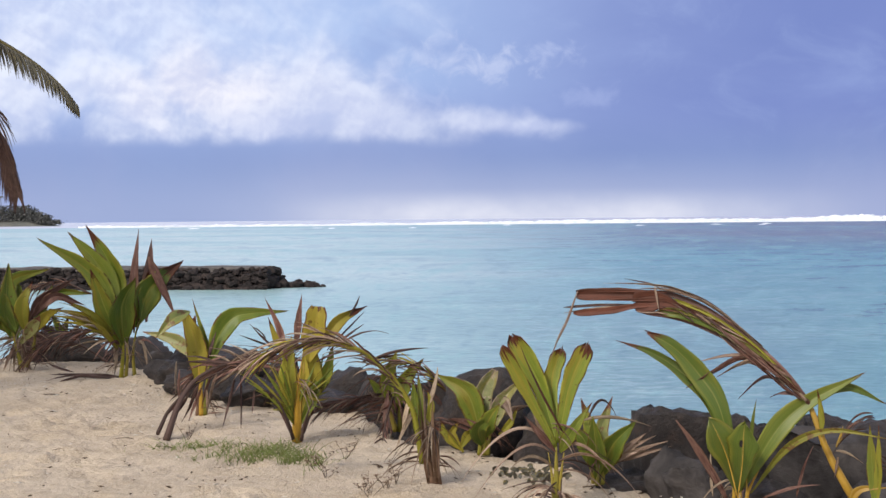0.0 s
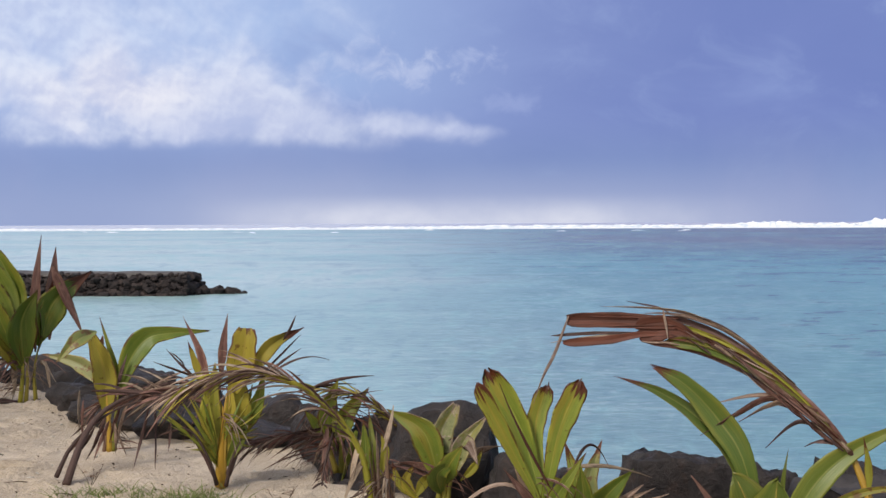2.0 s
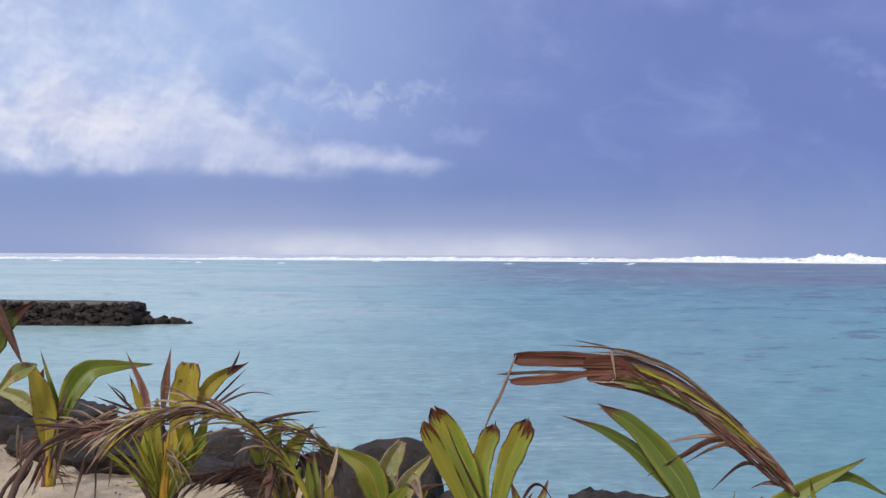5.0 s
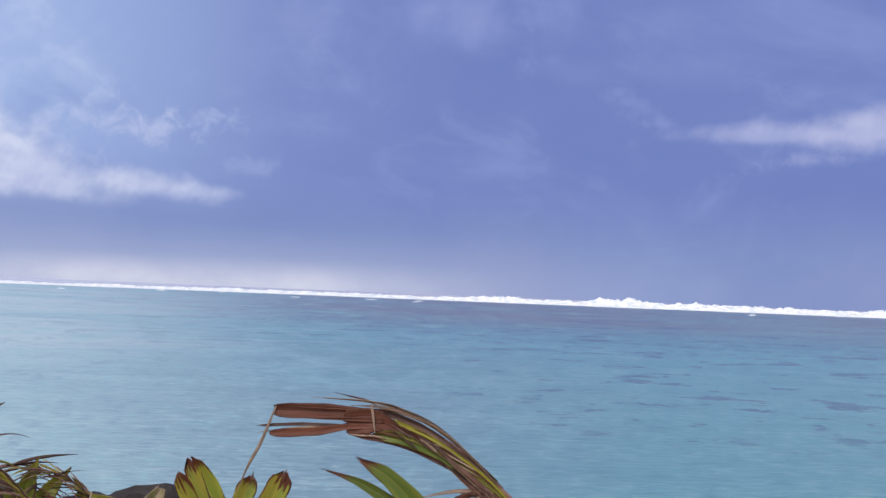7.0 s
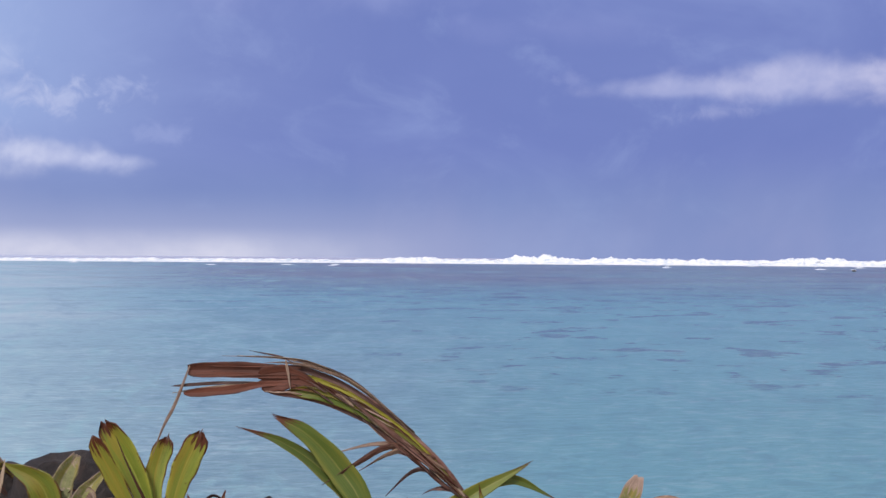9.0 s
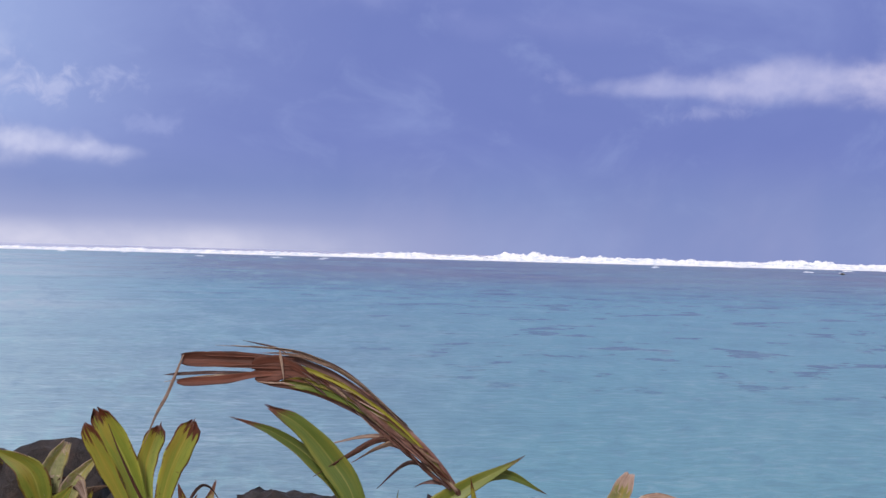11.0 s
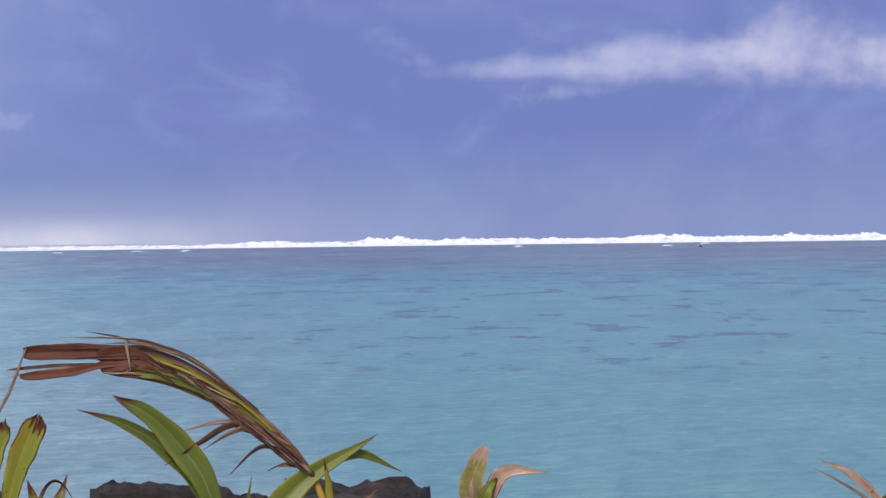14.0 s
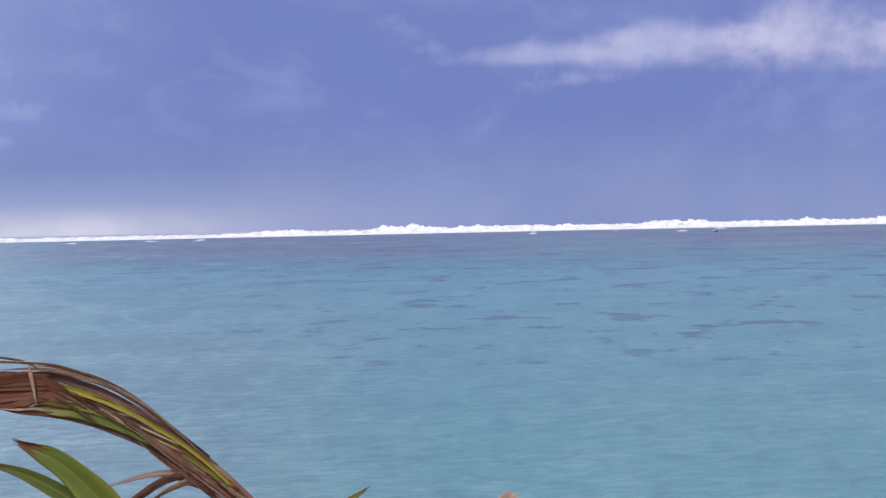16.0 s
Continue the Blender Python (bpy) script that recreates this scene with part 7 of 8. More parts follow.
strip(bowed, "dry_leaflet", [(-0.410, 0.185, 0.713), (-0.491, 0.203, 0.792), (-0.604, 0.229, 0.865)], 0.0173, REDDRY)
strip(bowed, "dry_leaflet", [(-0.413, 0.186, 0.732), (-0.486, 0.202, 0.776), (-0.546, 0.216, 0.817)], 0.0169, DRY)
strip(bowed, "dry_leaflet", [(-0.263, 0.139, 0.566), (-0.306, 0.149, 0.615), (-0.366, 0.162, 0.680)], 0.0088, TAN)
strip(bowed, "dry_leaflet", [(-0.395, 0.189, 0.685), (-0.468, 0.205, 0.761), (-0.556, 0.225, 0.819)], 0.0154, DARK)
strip(bowed, "dry_leaflet", [(-0.365, 0.171, 0.661), (-0.448, 0.190, 0.731), (-0.541, 0.210, 0.814)], 0.0100, DARK)
strip(bowed, "dry_leaflet", [(-0.323, 0.172, 0.633), (-0.384, 0.186, 0.685), (-0.438, 0.198, 0.741)], 0.0127, TAN)
strip(bowed, "dry_leaflet", [(-0.347, 0.174, 0.654), (-0.414, 0.189, 0.714), (-0.478, 0.204, 0.760)], 0.0154, REDDRY)
strip(bowed, "dry_leaflet", [(-0.271, 0.148, 0.575), (-0.359, 0.167, 0.666), (-0.454, 0.188, 0.751)], 0.0184, DRY)
strip(bowed, "dry_leaflet", [(-0.327, 0.156, 0.643), (-0.384, 0.169, 0.692), (-0.442, 0.182, 0.743)], 0.0143, REDDRY)
strip(bowed, "dry_leaflet", [(-0.283, 0.153, 0.593), (-0.334, 0.165, 0.635), (-0.383, 0.175, 0.693)], 0.0114, TAN)
strip(bowed, "dry_leaflet", [(-0.447, 0.182, 0.732), (-0.529, 0.200, 0.806), (-0.624, 0.222, 0.875)], 0.0118, TAN)
strip(bowed, "dry_leaflet", [(-0.298, 0.162, 0.603), (-0.361, 0.176, 0.658), (-0.416, 0.188, 0.720)], 0.0117, DRY)
strip(bowed, "dry_leaflet", [(-0.388, 0.183, 0.692), (-0.469, 0.201, 0.761), (-0.554, 0.220, 0.831)], 0.0092, REDDRY)
strip(bowed, "dry_leaflet", [(-0.377, 0.174, 0.680), (-0.457, 0.192, 0.755), (-0.546, 0.212, 0.815)], 0.0080, DRY)
strip(bowed, "dry_leaflet", [(-0.414, 0.181, 0.710), (-0.483, 0.196, 0.770), (-0.544, 0.210, 0.811)], 0.0127, DRY)
strip(bowed, "dry_leaflet", [(-0.257, 0.137, 0.569), (-0.334, 0.154, 0.636), (-0.402, 0.169, 0.702)], 0.0131, TAN)
strip(bowed, "dry_leaflet", [(-0.302, 0.150, 0.606), (-0.351, 0.161, 0.649), (-0.404, 0.173, 0.700)], 0.0077, REDDRY)
strip(bowed, "dry_leaflet", [(-0.358, 0.163, 0.660), (-0.428, 0.179, 0.720), (-0.513, 0.198, 0.789)], 0.0144, DRY)
strip(bowed, "dry_leaflet", [(-0.257, 0.158, 0.559), (-0.327, 0.174, 0.623), (-0.400, 0.190, 0.711)], 0.0109, TAN)
strip(bowed, "dry_leaflet", [(-0.464, 0.188, 0.751), (-0.555, 0.208, 0.830), (-0.650, 0.230, 0.893)], 0.0137, TAN)
strip(bowed, "dry_leaflet", [(-0.268, 0.160, 0.575), (-0.324, 0.173, 0.634), (-0.399, 0.190, 0.701)], 0.0107, DARK)
strip(bowed, "dry_leaflet", [(-0.268, 0.159, 0.564), (-0.342, 0.175, 0.651), (-0.433, 0.195, 0.731)], 0.0076, REDDRY)
strip(bowed, "dry_leaflet", [(-0.390, 0.169, 0.698), (-0.493, 0.192, 0.766), (-0.607, 0.217, 0.862)], 0.0080, REDDRY)
strip(bowed, "dry_leaflet", [(-0.345, 0.177, 0.654), (-0.417, 0.193, 0.716), (-0.480, 0.207, 0.764)], 0.0172, TAN)
strip(bowed, "dry_leaflet", [(-0.451, 0.204, 0.738), (-0.544, 0.224, 0.812), (-0.632, 0.244, 0.888)], 0.0172, DRY)
strip(bowed, "dry_leaflet", [(-0.306, 0.158, 0.613), (-0.382, 0.175, 0.690), (-0.470, 0.195, 0.753)], 0.0126, REDDRY)
strip(bowed, "dry_leaflet", [(-0.337, 0.171, 0.657), (-0.422, 0.190, 0.711), (-0.489, 0.204, 0.774)], 0.0170, TAN)
strip(bowed, "dry_leaflet", [(-0.288, 0.157, 0.601), (-0.340, 0.168, 0.649), (-0.391, 0.180, 0.688)], 0.0171, DARK)
strip(bowed, "dry_leaflet", [(-0.323, 0.159, 0.624), (-0.410, 0.178, 0.691), (-0.500, 0.198, 0.796)], 0.0146, TAN)
blade(bowed, "leaf", [(-0.20, 0.07, 0.40), (-0.20, 0.07, 0.52), (-0.22, 0.07, 0.63)], 0.035, YELLOW, tip=0.8)
strip(bowed, "dry_leaflet", [(-0.14, 0.03, 0.36), (-0.11, 0.03, 0.40), (-0.11, 0.02, 0.46)], 0.017, ORANGE)
strip(bowed, "dry_leaflet", [(-0.14, 0.03, 0.34), (-0.09, 0.02, 0.35), (-0.04, -0.09, 0.30)], 0.014, TAN)
strip(bowed, "dry_leaflet", [(-0.13, 0.03, 0.31), (-0.14, 0.03, 0.25), (-0.15, 0.03, 0.21)], 0.014, DRY)
blade(bowed, "leaf", [(0.01, -0.11, 0.09), (0.00, -0.10, 0.30), (-0.01, -0.10, 0.48)], 0.056, GREEN, tip=0.95)
blade(bowed, "leaf", [(0.02, -0.11, 0.09), (0.03, -0.11, 0.28), (0.03, -0.11, 0.48)], 0.039, YELLOW, tip=0.9)
blade(bowed, "leaf", [(-0.11, -0.08, 0.07), (-0.06, -0.09, 0.17), (0.07, -0.12, 0.19)], 0.039, ORANGE, tip=2)
strip(bowed, "dry_leaflet", [(-0.381, 0.159, 0.655), (-0.461, 0.177, 0.716), (-0.545, 0.196, 0.779)], 0.0147, DARK)
strip(bowed, "dry_leaflet", [(-0.264, 0.138, 0.572), (-0.338, 0.154, 0.644), (-0.422, 0.173, 0.715)], 0.0164, REDDRY)
strip(bowed, "dry_leaflet", [(-0.533, 0.195, 0.784), (-0.626, 0.216, 0.851), (-0.718, 0.236, 0.928)], 0.0179, DARK)
strip(bowed, "dry_leaflet", [(-0.254, 0.142, 0.572), (-0.332, 0.159, 0.652), (-0.418, 0.179, 0.733)], 0.0122, TAN)
strip(bowed, "dry_leaflet", [(-0.462, 0.180, 0.721), (-0.550, 0.200, 0.786), (-0.638, 0.219, 0.860)], 0.0128, REDDRY)
strip(bowed, "dry_leaflet", [(-0.289, 0.143, 0.610), (-0.379, 0.163, 0.700), (-0.487, 0.187, 0.780)], 0.0146, REDDRY)
strip(bowed, "dry_leaflet", [(-0.301, 0.141, 0.620), (-0.385, 0.160, 0.703), (-0.477, 0.180, 0.789)], 0.0170, RUST)
strip(bowed, "dry_leaflet", [(-0.517, 0.196, 0.763), (-0.599, 0.215, 0.818), (-0.674, 0.232, 0.889)], 0.0105, PINK)
strip(bowed, "dry_leaflet", [(-0.412, 0.168, 0.685), (-0.501, 0.188, 0.754), (-0.591, 0.209, 0.834)], 0.0170, RUST)
strip(bowed, "dry_leaflet", [(-0.405, 0.165, 0.700), (-0.473, 0.180, 0.760), (-0.545, 0.196, 0.820)], 0.0152, DARK)
strip(bowed, "dry_leaflet", [(-0.487, 0.183, 0.776), (-0.590, 0.206, 0.862), (-0.704, 0.232, 0.947)], 0.0179, REDDRY)
strip(bowed, "dry_leaflet", [(-0.522, 0.195, 0.798), (-0.601, 0.213, 0.862), (-0.687, 0.232, 0.923)], 0.0162, TAN)
strip(bowed, "dry_leaflet", [(-0.392, 0.172, 0.703), (-0.483, 0.193, 0.787), (-0.590, 0.217, 0.862)], 0.0135, RUST)
strip(bowed, "dry_leaflet", [(-0.351, 0.162, 0.652), (-0.455, 0.185, 0.743), (-0.571, 0.211, 0.834)], 0.0132, REDDRY)
strip(bowed, "dry_leaflet", [(-0.281, 0.141, 0.569), (-0.344, 0.155, 0.624), (-0.412, 0.170, 0.681)], 0.0128, DARK)
strip(bowed, "dry_leaflet", [(-0.463, 0.183, 0.759), (-0.526, 0.198, 0.815), (-0.593, 0.213, 0.872)], 0.0165, PINK)
strip(bowed, "dry_leaflet", [(-0.398, 0.172, 0.697), (-0.460, 0.186, 0.752), (-0.529, 0.202, 0.805)], 0.0148, DARK)
strip(bowed, "dry_leaflet", [(-0.353, 0.156, 0.631), (-0.444, 0.176, 0.704), (-0.542, 0.198, 0.780)], 0.0108, RUST)
strip(bowed, "dry_leaflet", [(-0.325, 0.147, 0.603), (-0.391, 0.162, 0.655), (-0.453, 0.176, 0.718)], 0.0143, REDDRY)
strip(bowed, "dry_leaflet", [(-0.316, 0.151, 0.632), (-0.370, 0.162, 0.686), (-0.432, 0.176, 0.735)], 0.0127, TAN)
strip(bowed, "dry_leaflet", [(-0.468, 0.180, 0.728), (-0.550, 0.199, 0.788), (-0.632, 0.217, 0.855)], 0.0152, REDDRY)
strip(bowed, "dry_leaflet", [(-0.404, 0.172, 0.703), (-0.504, 0.194, 0.789), (-0.615, 0.219, 0.873)], 0.0156, DRY)
strip(bowed, "dry_leaflet", [(-0.270, 0.142, 0.573), (-0.324, 0.154, 0.625), (-0.382, 0.167, 0.677)], 0.0111, RUST)
strip(bowed, "dry_leaflet", [(-0.494, 0.191, 0.769), (-0.571, 0.208, 0.829), (-0.652, 0.227, 0.891)], 0.0111, PINK)
strip(bowed, "dry_leaflet", [(-0.377, 0.158, 0.672), (-0.482, 0.182, 0.762), (-0.596, 0.208, 0.854)], 0.0189, REDDRY)
strip(bowed, "dry_leaflet", [(-0.396, 0.163, 0.689), (-0.481, 0.182, 0.761), (-0.573, 0.203, 0.836)], 0.0159, DARK)
strip(bowed, "dry_leaflet", [(-0.818, 0.262, 0.993), (-0.860, 0.271, 1.025), (-0.901, 0.280, 1.049)], 0.0076, DARK)
strip(bowed, "dry_leaflet", [(-0.708, 0.237, 0.940), (-0.747, 0.245, 0.970), (-0.785, 0.254, 0.992)], 0.0111, TAN)
strip(bowed, "dry_leaflet", [(-0.651, 0.224, 0.915), (-0.723, 0.240, 0.970), (-0.794, 0.256, 1.012)], 0.0109, DARK)
strip(bowed, "dry_leaflet", [(-0.790, 0.255, 0.948), (-0.849, 0.269, 0.993), (-0.908, 0.282, 1.027)], 0.0116, DARK)
strip(bowed, "dry_leaflet", [(-0.769, 0.250, 0.974), (-0.833, 0.265, 1.023), (-0.897, 0.279, 1.060)], 0.0075, RUST)
strip(bowed, "dry_leaflet", [(-0.716, 0.238, 0.950), (-0.753, 0.247, 0.978), (-0.791, 0.255, 1.000)], 0.0122, PINK)
strip(bowed, "dry_leaflet", [(-0.725, 0.241, 0.944), (-0.778, 0.252, 0.984), (-0.831, 0.264, 1.015)], 0.0079, DARK)
strip(bowed, "dry_leaflet", [(-0.595, 0.211, 0.935), (-0.644, 0.222, 0.973), (-0.693, 0.233, 1.002)], 0.0085, REDDRY)
strip(bowed, "dry_leaflet", [(-0.777, 0.252, 0.990), (-0.818, 0.261, 1.021), (-0.859, 0.271, 1.045)], 0.0134, RUST)
strip(bowed, "dry_leaflet", [(-0.607, 0.213, 0.910), (-0.662, 0.226, 0.953), (-0.718, 0.238, 0.985)], 0.0094, TAN)
dry_tuft(bowed, 12, 0.10, 0.50, 0.25, 392)
pink = thing("palm_seedling", (2.60, 6.43, 0.00), "palm seedling with pink withered leaves at the shore edge", "palm seedling", "palm seedlings")
stalk(pink, "petiole", [(-0.00, 0.00, -0.01), (-0.02, 0.01, 0.13), (-0.03, 0.01, 0.27)], 0.024, STALK)
stalk(pink, "petiole", [(0.01, -0.00, -0.01), (0.02, -0.01, 0.13), (0.05, -0.02, 0.27)], 0.021, STALK)
blade(pink, "leaf", [(-0.03, 0.01, 0.19), (-0.03, 0.01, 0.37), (0.03, -0.01, 0.54)], 0.115, BLEACHED, tip=0.8, blunt=0.8, roll=0)
blade(pink, "leaf", [(-0.04, 0.02, 0.19), (-0.05, 0.02, 0.35), (-0.01, 0.01, 0.52)], 0.064, PINK, tip=2)
blade(pink, "leaf", [(0.02, -0.01, 0.19), (0.10, -0.04, 0.41), (0.30, -0.11, 0.42)], 0.080, PINK, tip=2)
blade(pink, "leaf", [(-0.00, 0.00, 0.16), (0.01, -0.06, 0.33), (0.09, -0.03, 0.40)], 0.064, GREEN, tip=0.85)
blade(pink, "leaf", [(-0.03, 0.01, 0.16), (-0.11, 0.04, 0.26), (-0.18, 0.07, 0.30)], 0.069, GREEN, tip=0.8)

dry_tuft(pink, 6, 0.10, 0.40, 0.20, 402)
withered = thing("palm_seedling", (4.55, 5.82, 0.00), "palm seedling with thin withered pink leaf at shore edge", "palm seedling", "palm seedlings")
stalk(withered, "petiole", [(-0.00, 0.00, -0.01), (-0.02, 0.02, 0.13), (-0.04, 0.03, 0.24)], 0.025, STALK)
blade(withered, "leaf", [(-0.02, 0.02, 0.13), (-0.19, 0.14, 0.35), (-0.32, 0.24, 0.43)], 0.045, PINK, tip=2)
strip(withered, "dry_leaflet", [(-0.02, 0.02, 0.13), (-0.19, 0.14, 0.31), (-0.35, 0.26, 0.39)], 0.017, PINK)
blade(withered, "leaf", [(-0.01, 0.01, 0.16), (0.02, -0.01, 0.32), (0.08, -0.06, 0.43)], 0.084, GREEN, tip=0.85)
blade(withered, "leaf", [(-0.02, 0.01, 0.16), (-0.05, 0.04, 0.26), (-0.10, 0.08, 0.25)], 0.079, GREEN, tip=0.85)
dry_tuft(withered, 6, 0.10, 0.40, 0.20, 409)


# ---------------------------------------------------------------- dead fronds over the rocks
def dead_palm_frond(at, pts, n, ll, droop):
    """A collapsed frond, its rib and limp leaflets, that hangs over the stones."""
    ob = thing("dead_palm_frond", at, "dead reddish-brown palm frond collapsed over the rocks", "dead frond", "dead palm fronds")
    frond(ob, "rib", pts, 0.022, DEADWOOD, n, ll, droop, 0.35, (DARK, REDDRY, DARK, REDDRY, DRY, RUST))
    return ob


dead_palm_frond((-0.76, 8.75, 0.25), [(0.000, 0.000, -0.001), (-0.142, -0.070, -0.011), (-0.293, -0.130, -0.043), (-0.459, -0.200, -0.084)], 22, 0.26, 0.35)
dead_palm_frond((-0.64, 8.8, 0.28), [(0.003, 0.000, 0.003), (-0.020, -0.200, -0.091), (-0.041, -0.400, -0.217), (-0.041, -0.700, -0.378)], 12, 0.16, 0.30)
dead_palm_frond((-3.88, 13.3, 0.34), [(0.002, 0.000, 0.002), (-0.318, 0.000, 0.033), (-0.609, -0.100, -0.044), (-0.864, -0.300, -0.253)], 30, 0.42, 0.50)
dead_palm_frond((-4.22, 13.6, 0.73), [(-0.004, 0.000, 0.002), (-0.332, 0.100, 0.117), (-0.667, 0.200, 0.056), (-0.974, 0.200, -0.151)], 24, 0.36, 0.60)
dead_palm_frond((-4.0, 13.4, 0.04), [(0.002, 0.000, 0.005), (-0.351, 0.200, 0.163), (-0.683, 0.400, 0.207), (-0.989, 0.500, 0.261)], 26, 0.40, 0.45)
dead_palm_frond((-1.8, 10.2, 0.28), [(0.000, 0.000, 0.001), (-0.201, 0.100, 0.037), (-0.408, 0.100, 0.015), (-0.617, 0.000, -0.056)], 26, 0.34, 0.50)
dead_palm_frond((-0.13, 7.9, 0.19), [(0.003, 0.000, -0.002), (-0.105, 0.000, -0.002), (-0.193, -0.050, -0.020), (-0.273, -0.100, -0.070)], 14, 0.18, 0.30)


# ---------------------------------------------------------------- small things on the sand
def build_grass():
    rng = random.Random(17)
    V, F, U = [], [], []
    spots = [(-1.37, 7.75, 0.24, 0.24, 520), (-1.85, 8.12, 0.30, 0.12, 190), (-1.15, 7.5, 0.16, 0.16, 170), (-1.67, 7.62, 0.16, 0.08, 50), (-1.0, 7.35, 0.07, 0.2, 50)]
    for cx, cy, rx, ry, n in spots:
        for _ in range(n):
            x, y = cx + rng.gauss(0, rx * 0.55), cy + rng.gauss(0, ry * 0.6)
            ht = rng.uniform(0.03, 0.085)
            a = Vector((x, y, ground_z(x, y) - 0.005))
            lean = Vector((rng.gauss(0, 0.5), rng.gauss(0, 0.5), 1)) * ht
            v, f, u = ribbon(bow([a, a + lean * 0.6, a + lean + Vector((lean.x * 0.5, lean.y * 0.5, -0.01))], 3),
                             lambda s: 0.005 * (1 - s) + 0.0006, (0, -1, 0.3), rng.uniform(-60, 60), 0.2, 1, 0.0006, 1.1)
            o = len(V)
            V += v
            F += [tuple(o + q for q in k) for k in f]
            U += u
    ob = mesh_object("grass", V, F, GRASS, None, U)
    return tagged(ob, "low patch of green grass on the sand", "grass", kind="stuff")


build_grass()


def build_debris():
    """Bits of leaf, husk and coral strewn on the sand."""
    rng = random.Random(23)
    for name, mat, n, size, label in (("leaf_litter", TWIG, 900, 0.008, "dark bits of leaf and husk strewn on sand"),
                                      ("coral_bits", CORAL, 900, 0.008, "bleached coral fragments strewn on sand")):
        V, F = [], []
        for _ in range(n):
            x = rng.uniform(-6.0, 1.0)
            y = edge_y(x) - rng.random() ** 1.5 * 7.0
            a, k = Vector((x, y, ground_z(x, y) + 0.006)), size * rng.uniform(0.4, 1.5)
            d = Vector((rng.gauss(0, 1), rng.gauss(0, 1), 0)).normalized()
            q = Vector((-d.y, d.x, 0))
            d = (d + Vector((0, 0, rng.uniform(-0.15, 0.15)))).normalized()
            o, ln, wd = len(V), k * rng.uniform(0.7, 3.2), k * rng.uniform(0.25, 0.8)
            V += [a - d * ln, a + q * wd, a + d * ln, a - q * wd, a + Vector((0, 0, k * 0.6)), a - Vector((0, 0, k * 0.6))]
            F += [(o + i, o + (i + 1) % 4, o + 4) for i in range(4)] + [(o + (i + 1) % 4, o + i, o + 5) for i in range(4)]
        tagged(mesh_object(name, V, F, mat), label, "beach litter", kind="stuff")


build_debris()


def twig(pts, w, label="dry brown twig lying on the sand"):
    base = Vector(pts[0])
    V, F, U = tube(spline([Vector(p) - base for p in pts], 8), lambda s: w * 0.5 * (1 - 0.6 * s), 6)
    ob = mesh_object("twig", V, F, TWIG, None, U)
    ob.location = base
    return tagged(ob, label, "twig", "twigs on the sand")


twig_rng = random.Random(31)
for k in range(26):
    x = twig_rng.uniform(-5.0, 0.6)
    y = edge_y(x) - twig_rng.uniform(0.15, 4.2)
    t = twig_rng.uniform(0, 6.28)
    ln = twig_rng.uniform(0.05, 0.16)
    dx, dy = math.cos(t) * ln, math.sin(t) * ln
    twig([(x, y, ground_z(x, y) + 0.006), (x + dx * 0.5 + 0.01, y + dy * 0.5, ground_z(x, y) + 0.012), (x + dx, y + dy, ground_z(x + dx, y + dy) + 0.006)], twig_rng.uniform(0.006, 0.013))


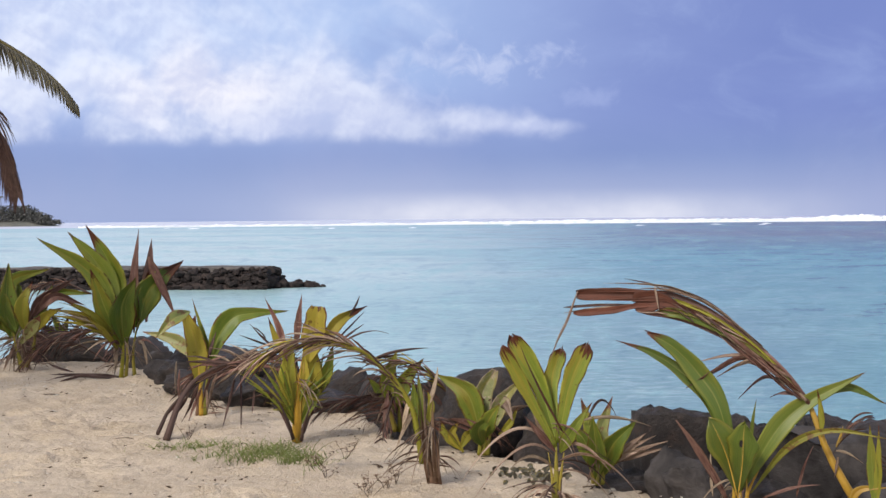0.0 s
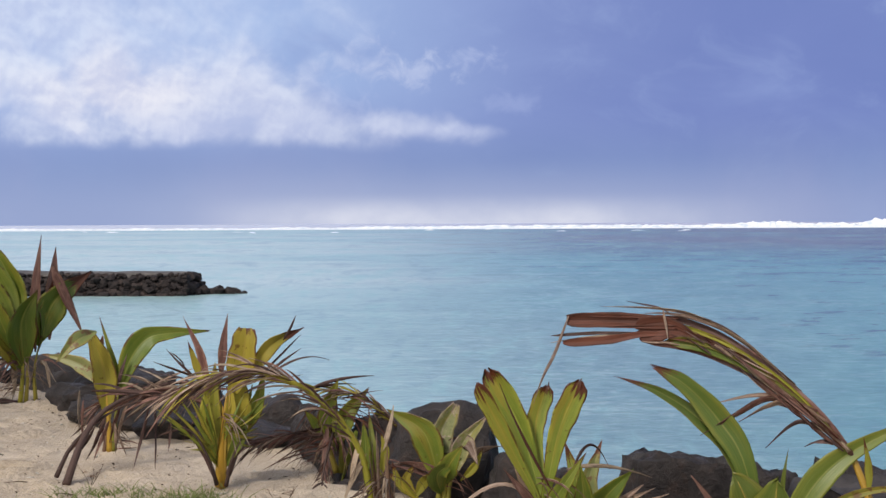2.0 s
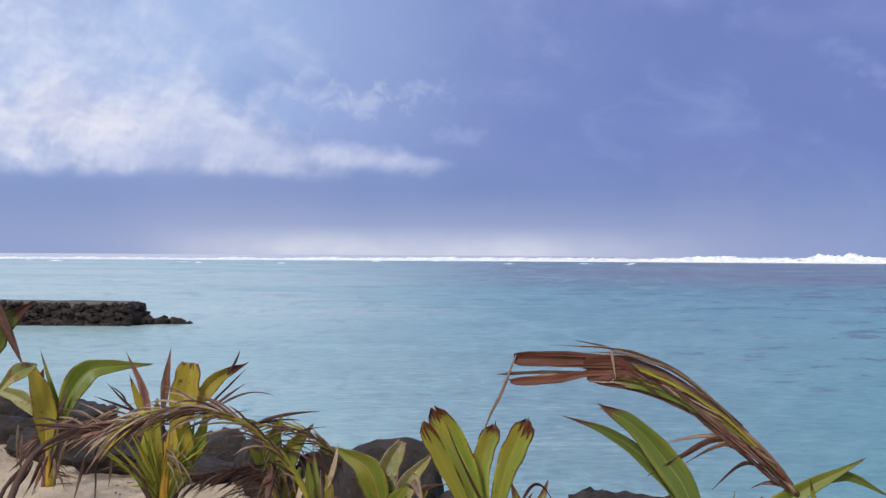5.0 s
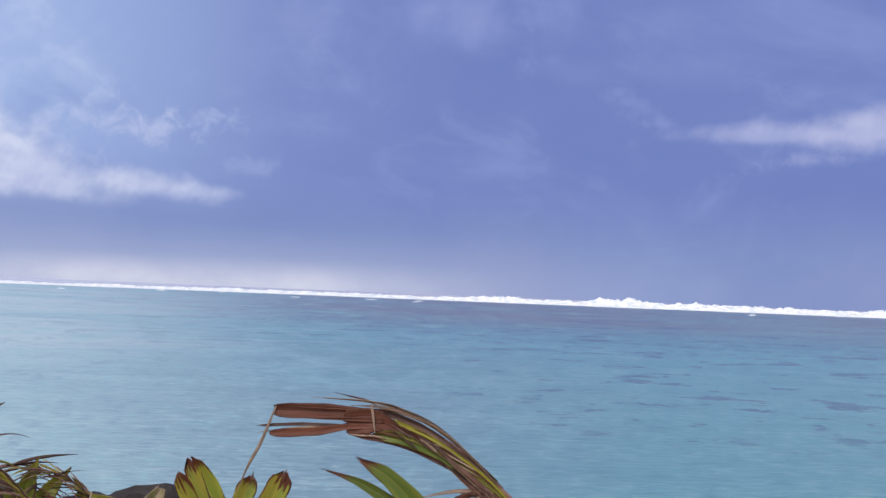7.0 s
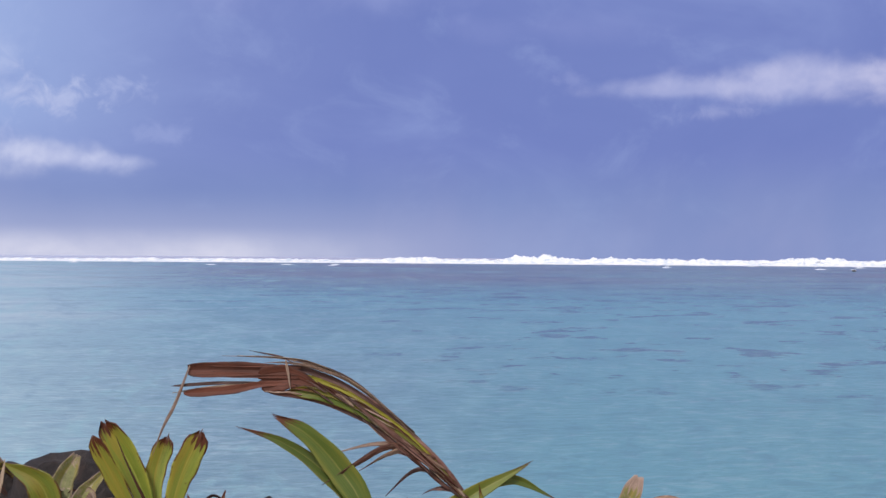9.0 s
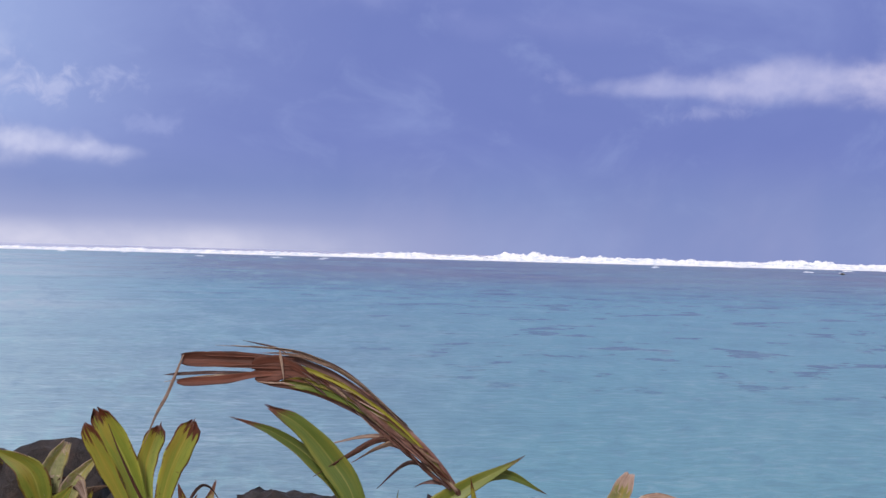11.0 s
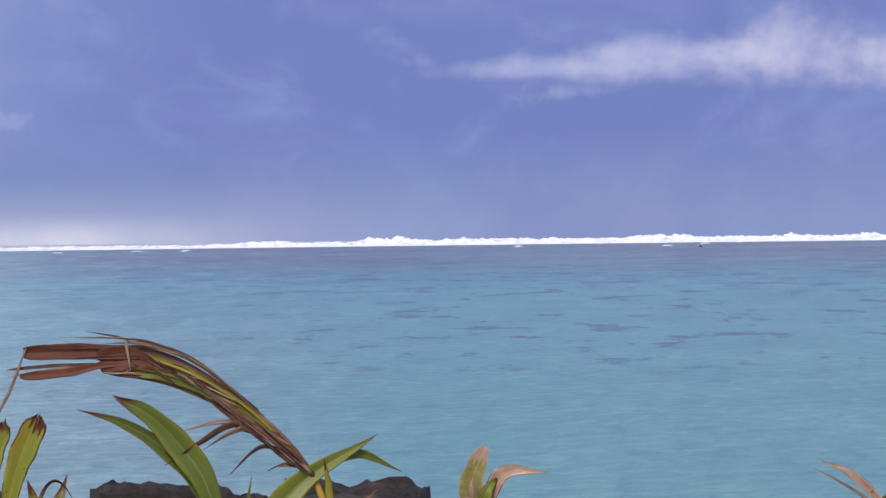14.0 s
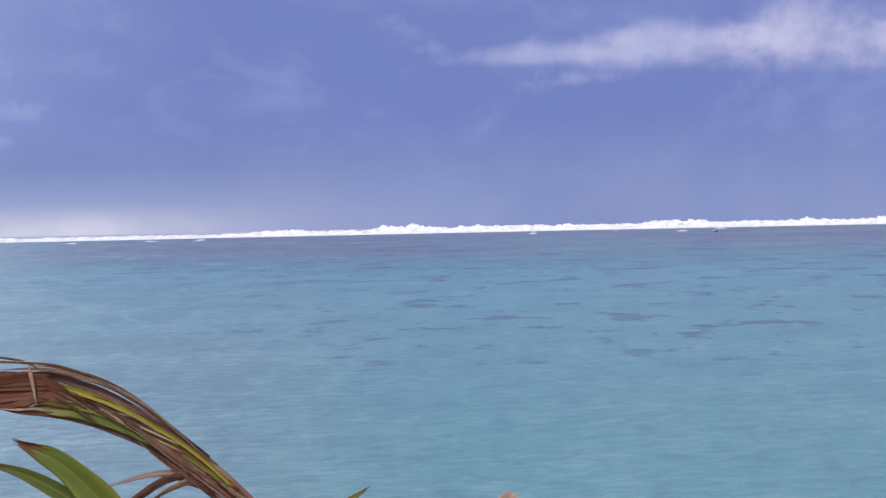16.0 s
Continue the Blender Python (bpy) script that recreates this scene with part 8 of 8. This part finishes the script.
def sprig(x, y, seed):
    """A dried weed: a few bare stems with specks of leaf."""
    rng = random.Random(seed)
    z = ground_z(x, y)
    ob = thing("dry_weed", (x, y, z), "thin dried weed standing in the sand", "weed", "dry weeds")
    for _ in range(5):
        d = Vector((rng.gauss(0, 0.5), rng.gauss(0, 0.5), 1)) * rng.uniform(0.05, 0.13)
        V, F, U = tube(spline([(0, 0, -0.01), tuple(d * 0.5 + Vector((0.008, 0, 0))), tuple(d)], 5), lambda s: 0.0022 * (1 - 0.6 * s), 5)
        mesh_object("stem", V, F, TWIG, ob, U)
        for k in range(3):
            a = d * rng.uniform(0.5, 1.0)
            strip(ob, "leaf", [a, a + Vector((rng.gauss(0, 0.01), rng.gauss(0, 0.01), 0.012)), a + Vector((rng.gauss(0, 0.02), rng.gauss(0, 0.02), 0.008))], 0.006, DRY)


for k, (x, y) in enumerate(((-0.99, 7.2), (-0.88, 6.92), (-0.63, 6.57), (-0.58, 6.45), (-0.51, 6.62), (-0.47, 6.83), (-2.04, 8.45), (-0.85, 7.57))):
    sprig(x, y, 60 + k)

# lone reef rock that stands out of the shallows
boulder((187, 334, SEA + 0.15), (1.3, 1.0, 0.7), 90, BASALT, "small dark rock out on the reef flat", 0, 3)


def coral_lump(x, y, size, seed):
    me = rock_mesh("coral_lump", seed, 3, 8, 0.16)
    me.materials.append(CORAL)
    ob = new("coral_lump", me)
    ob.matrix_world = Matrix.LocRotScale((x, y, ground_z(x, y) + size * 0.25), Euler((0, 0, seed)), (size * 1.3, size, size * 0.8))
    return tagged(ob, "bleached white coral lump on the sand", "coral", "coral lumps")


coral_rng = random.Random(77)
for k in range(15):
    coral_lump(0.93 + coral_rng.gauss(0, 0.10), 6.30 + coral_rng.gauss(0, 0.07), coral_rng.uniform(0.018, 0.05), 300 + k)
for k in range(16):
    x = coral_rng.uniform(-5.0, 0.8)
    coral_lump(x, edge_y(x) - coral_rng.uniform(0.05, 2.5), coral_rng.uniform(0.012, 0.032), 330 + k)


def creeper(x, y, seed):
    """A low plant with small oval grey-green leaves."""
    rng = random.Random(seed)
    ob = thing("creeping_plant", (x, y, ground_z(x, y)), "low grey-green creeping plant at the foot of seedlings", "plant")
    for _ in range(34):
        t, r = rng.uniform(0, 6.28), abs(rng.gauss(0, 0.11))
        a = Vector((math.cos(t) * r, math.sin(t) * r * 0.6, rng.uniform(0.0, 0.05)))
        d = Vector((rng.gauss(0, 1), rng.gauss(0, 1), 0.5)).normalized() * rng.uniform(0.03, 0.06)
        blade(ob, "leaf", [tuple(a), tuple(a + d * 0.5 + Vector((0, 0, 0.008))), tuple(a + d)], rng.uniform(0.018, 0.032), PALM, tip=1.2, blunt=0.4)


creeper(0.22, 6.95, 5)
creeper(0.36, 6.80, 6)
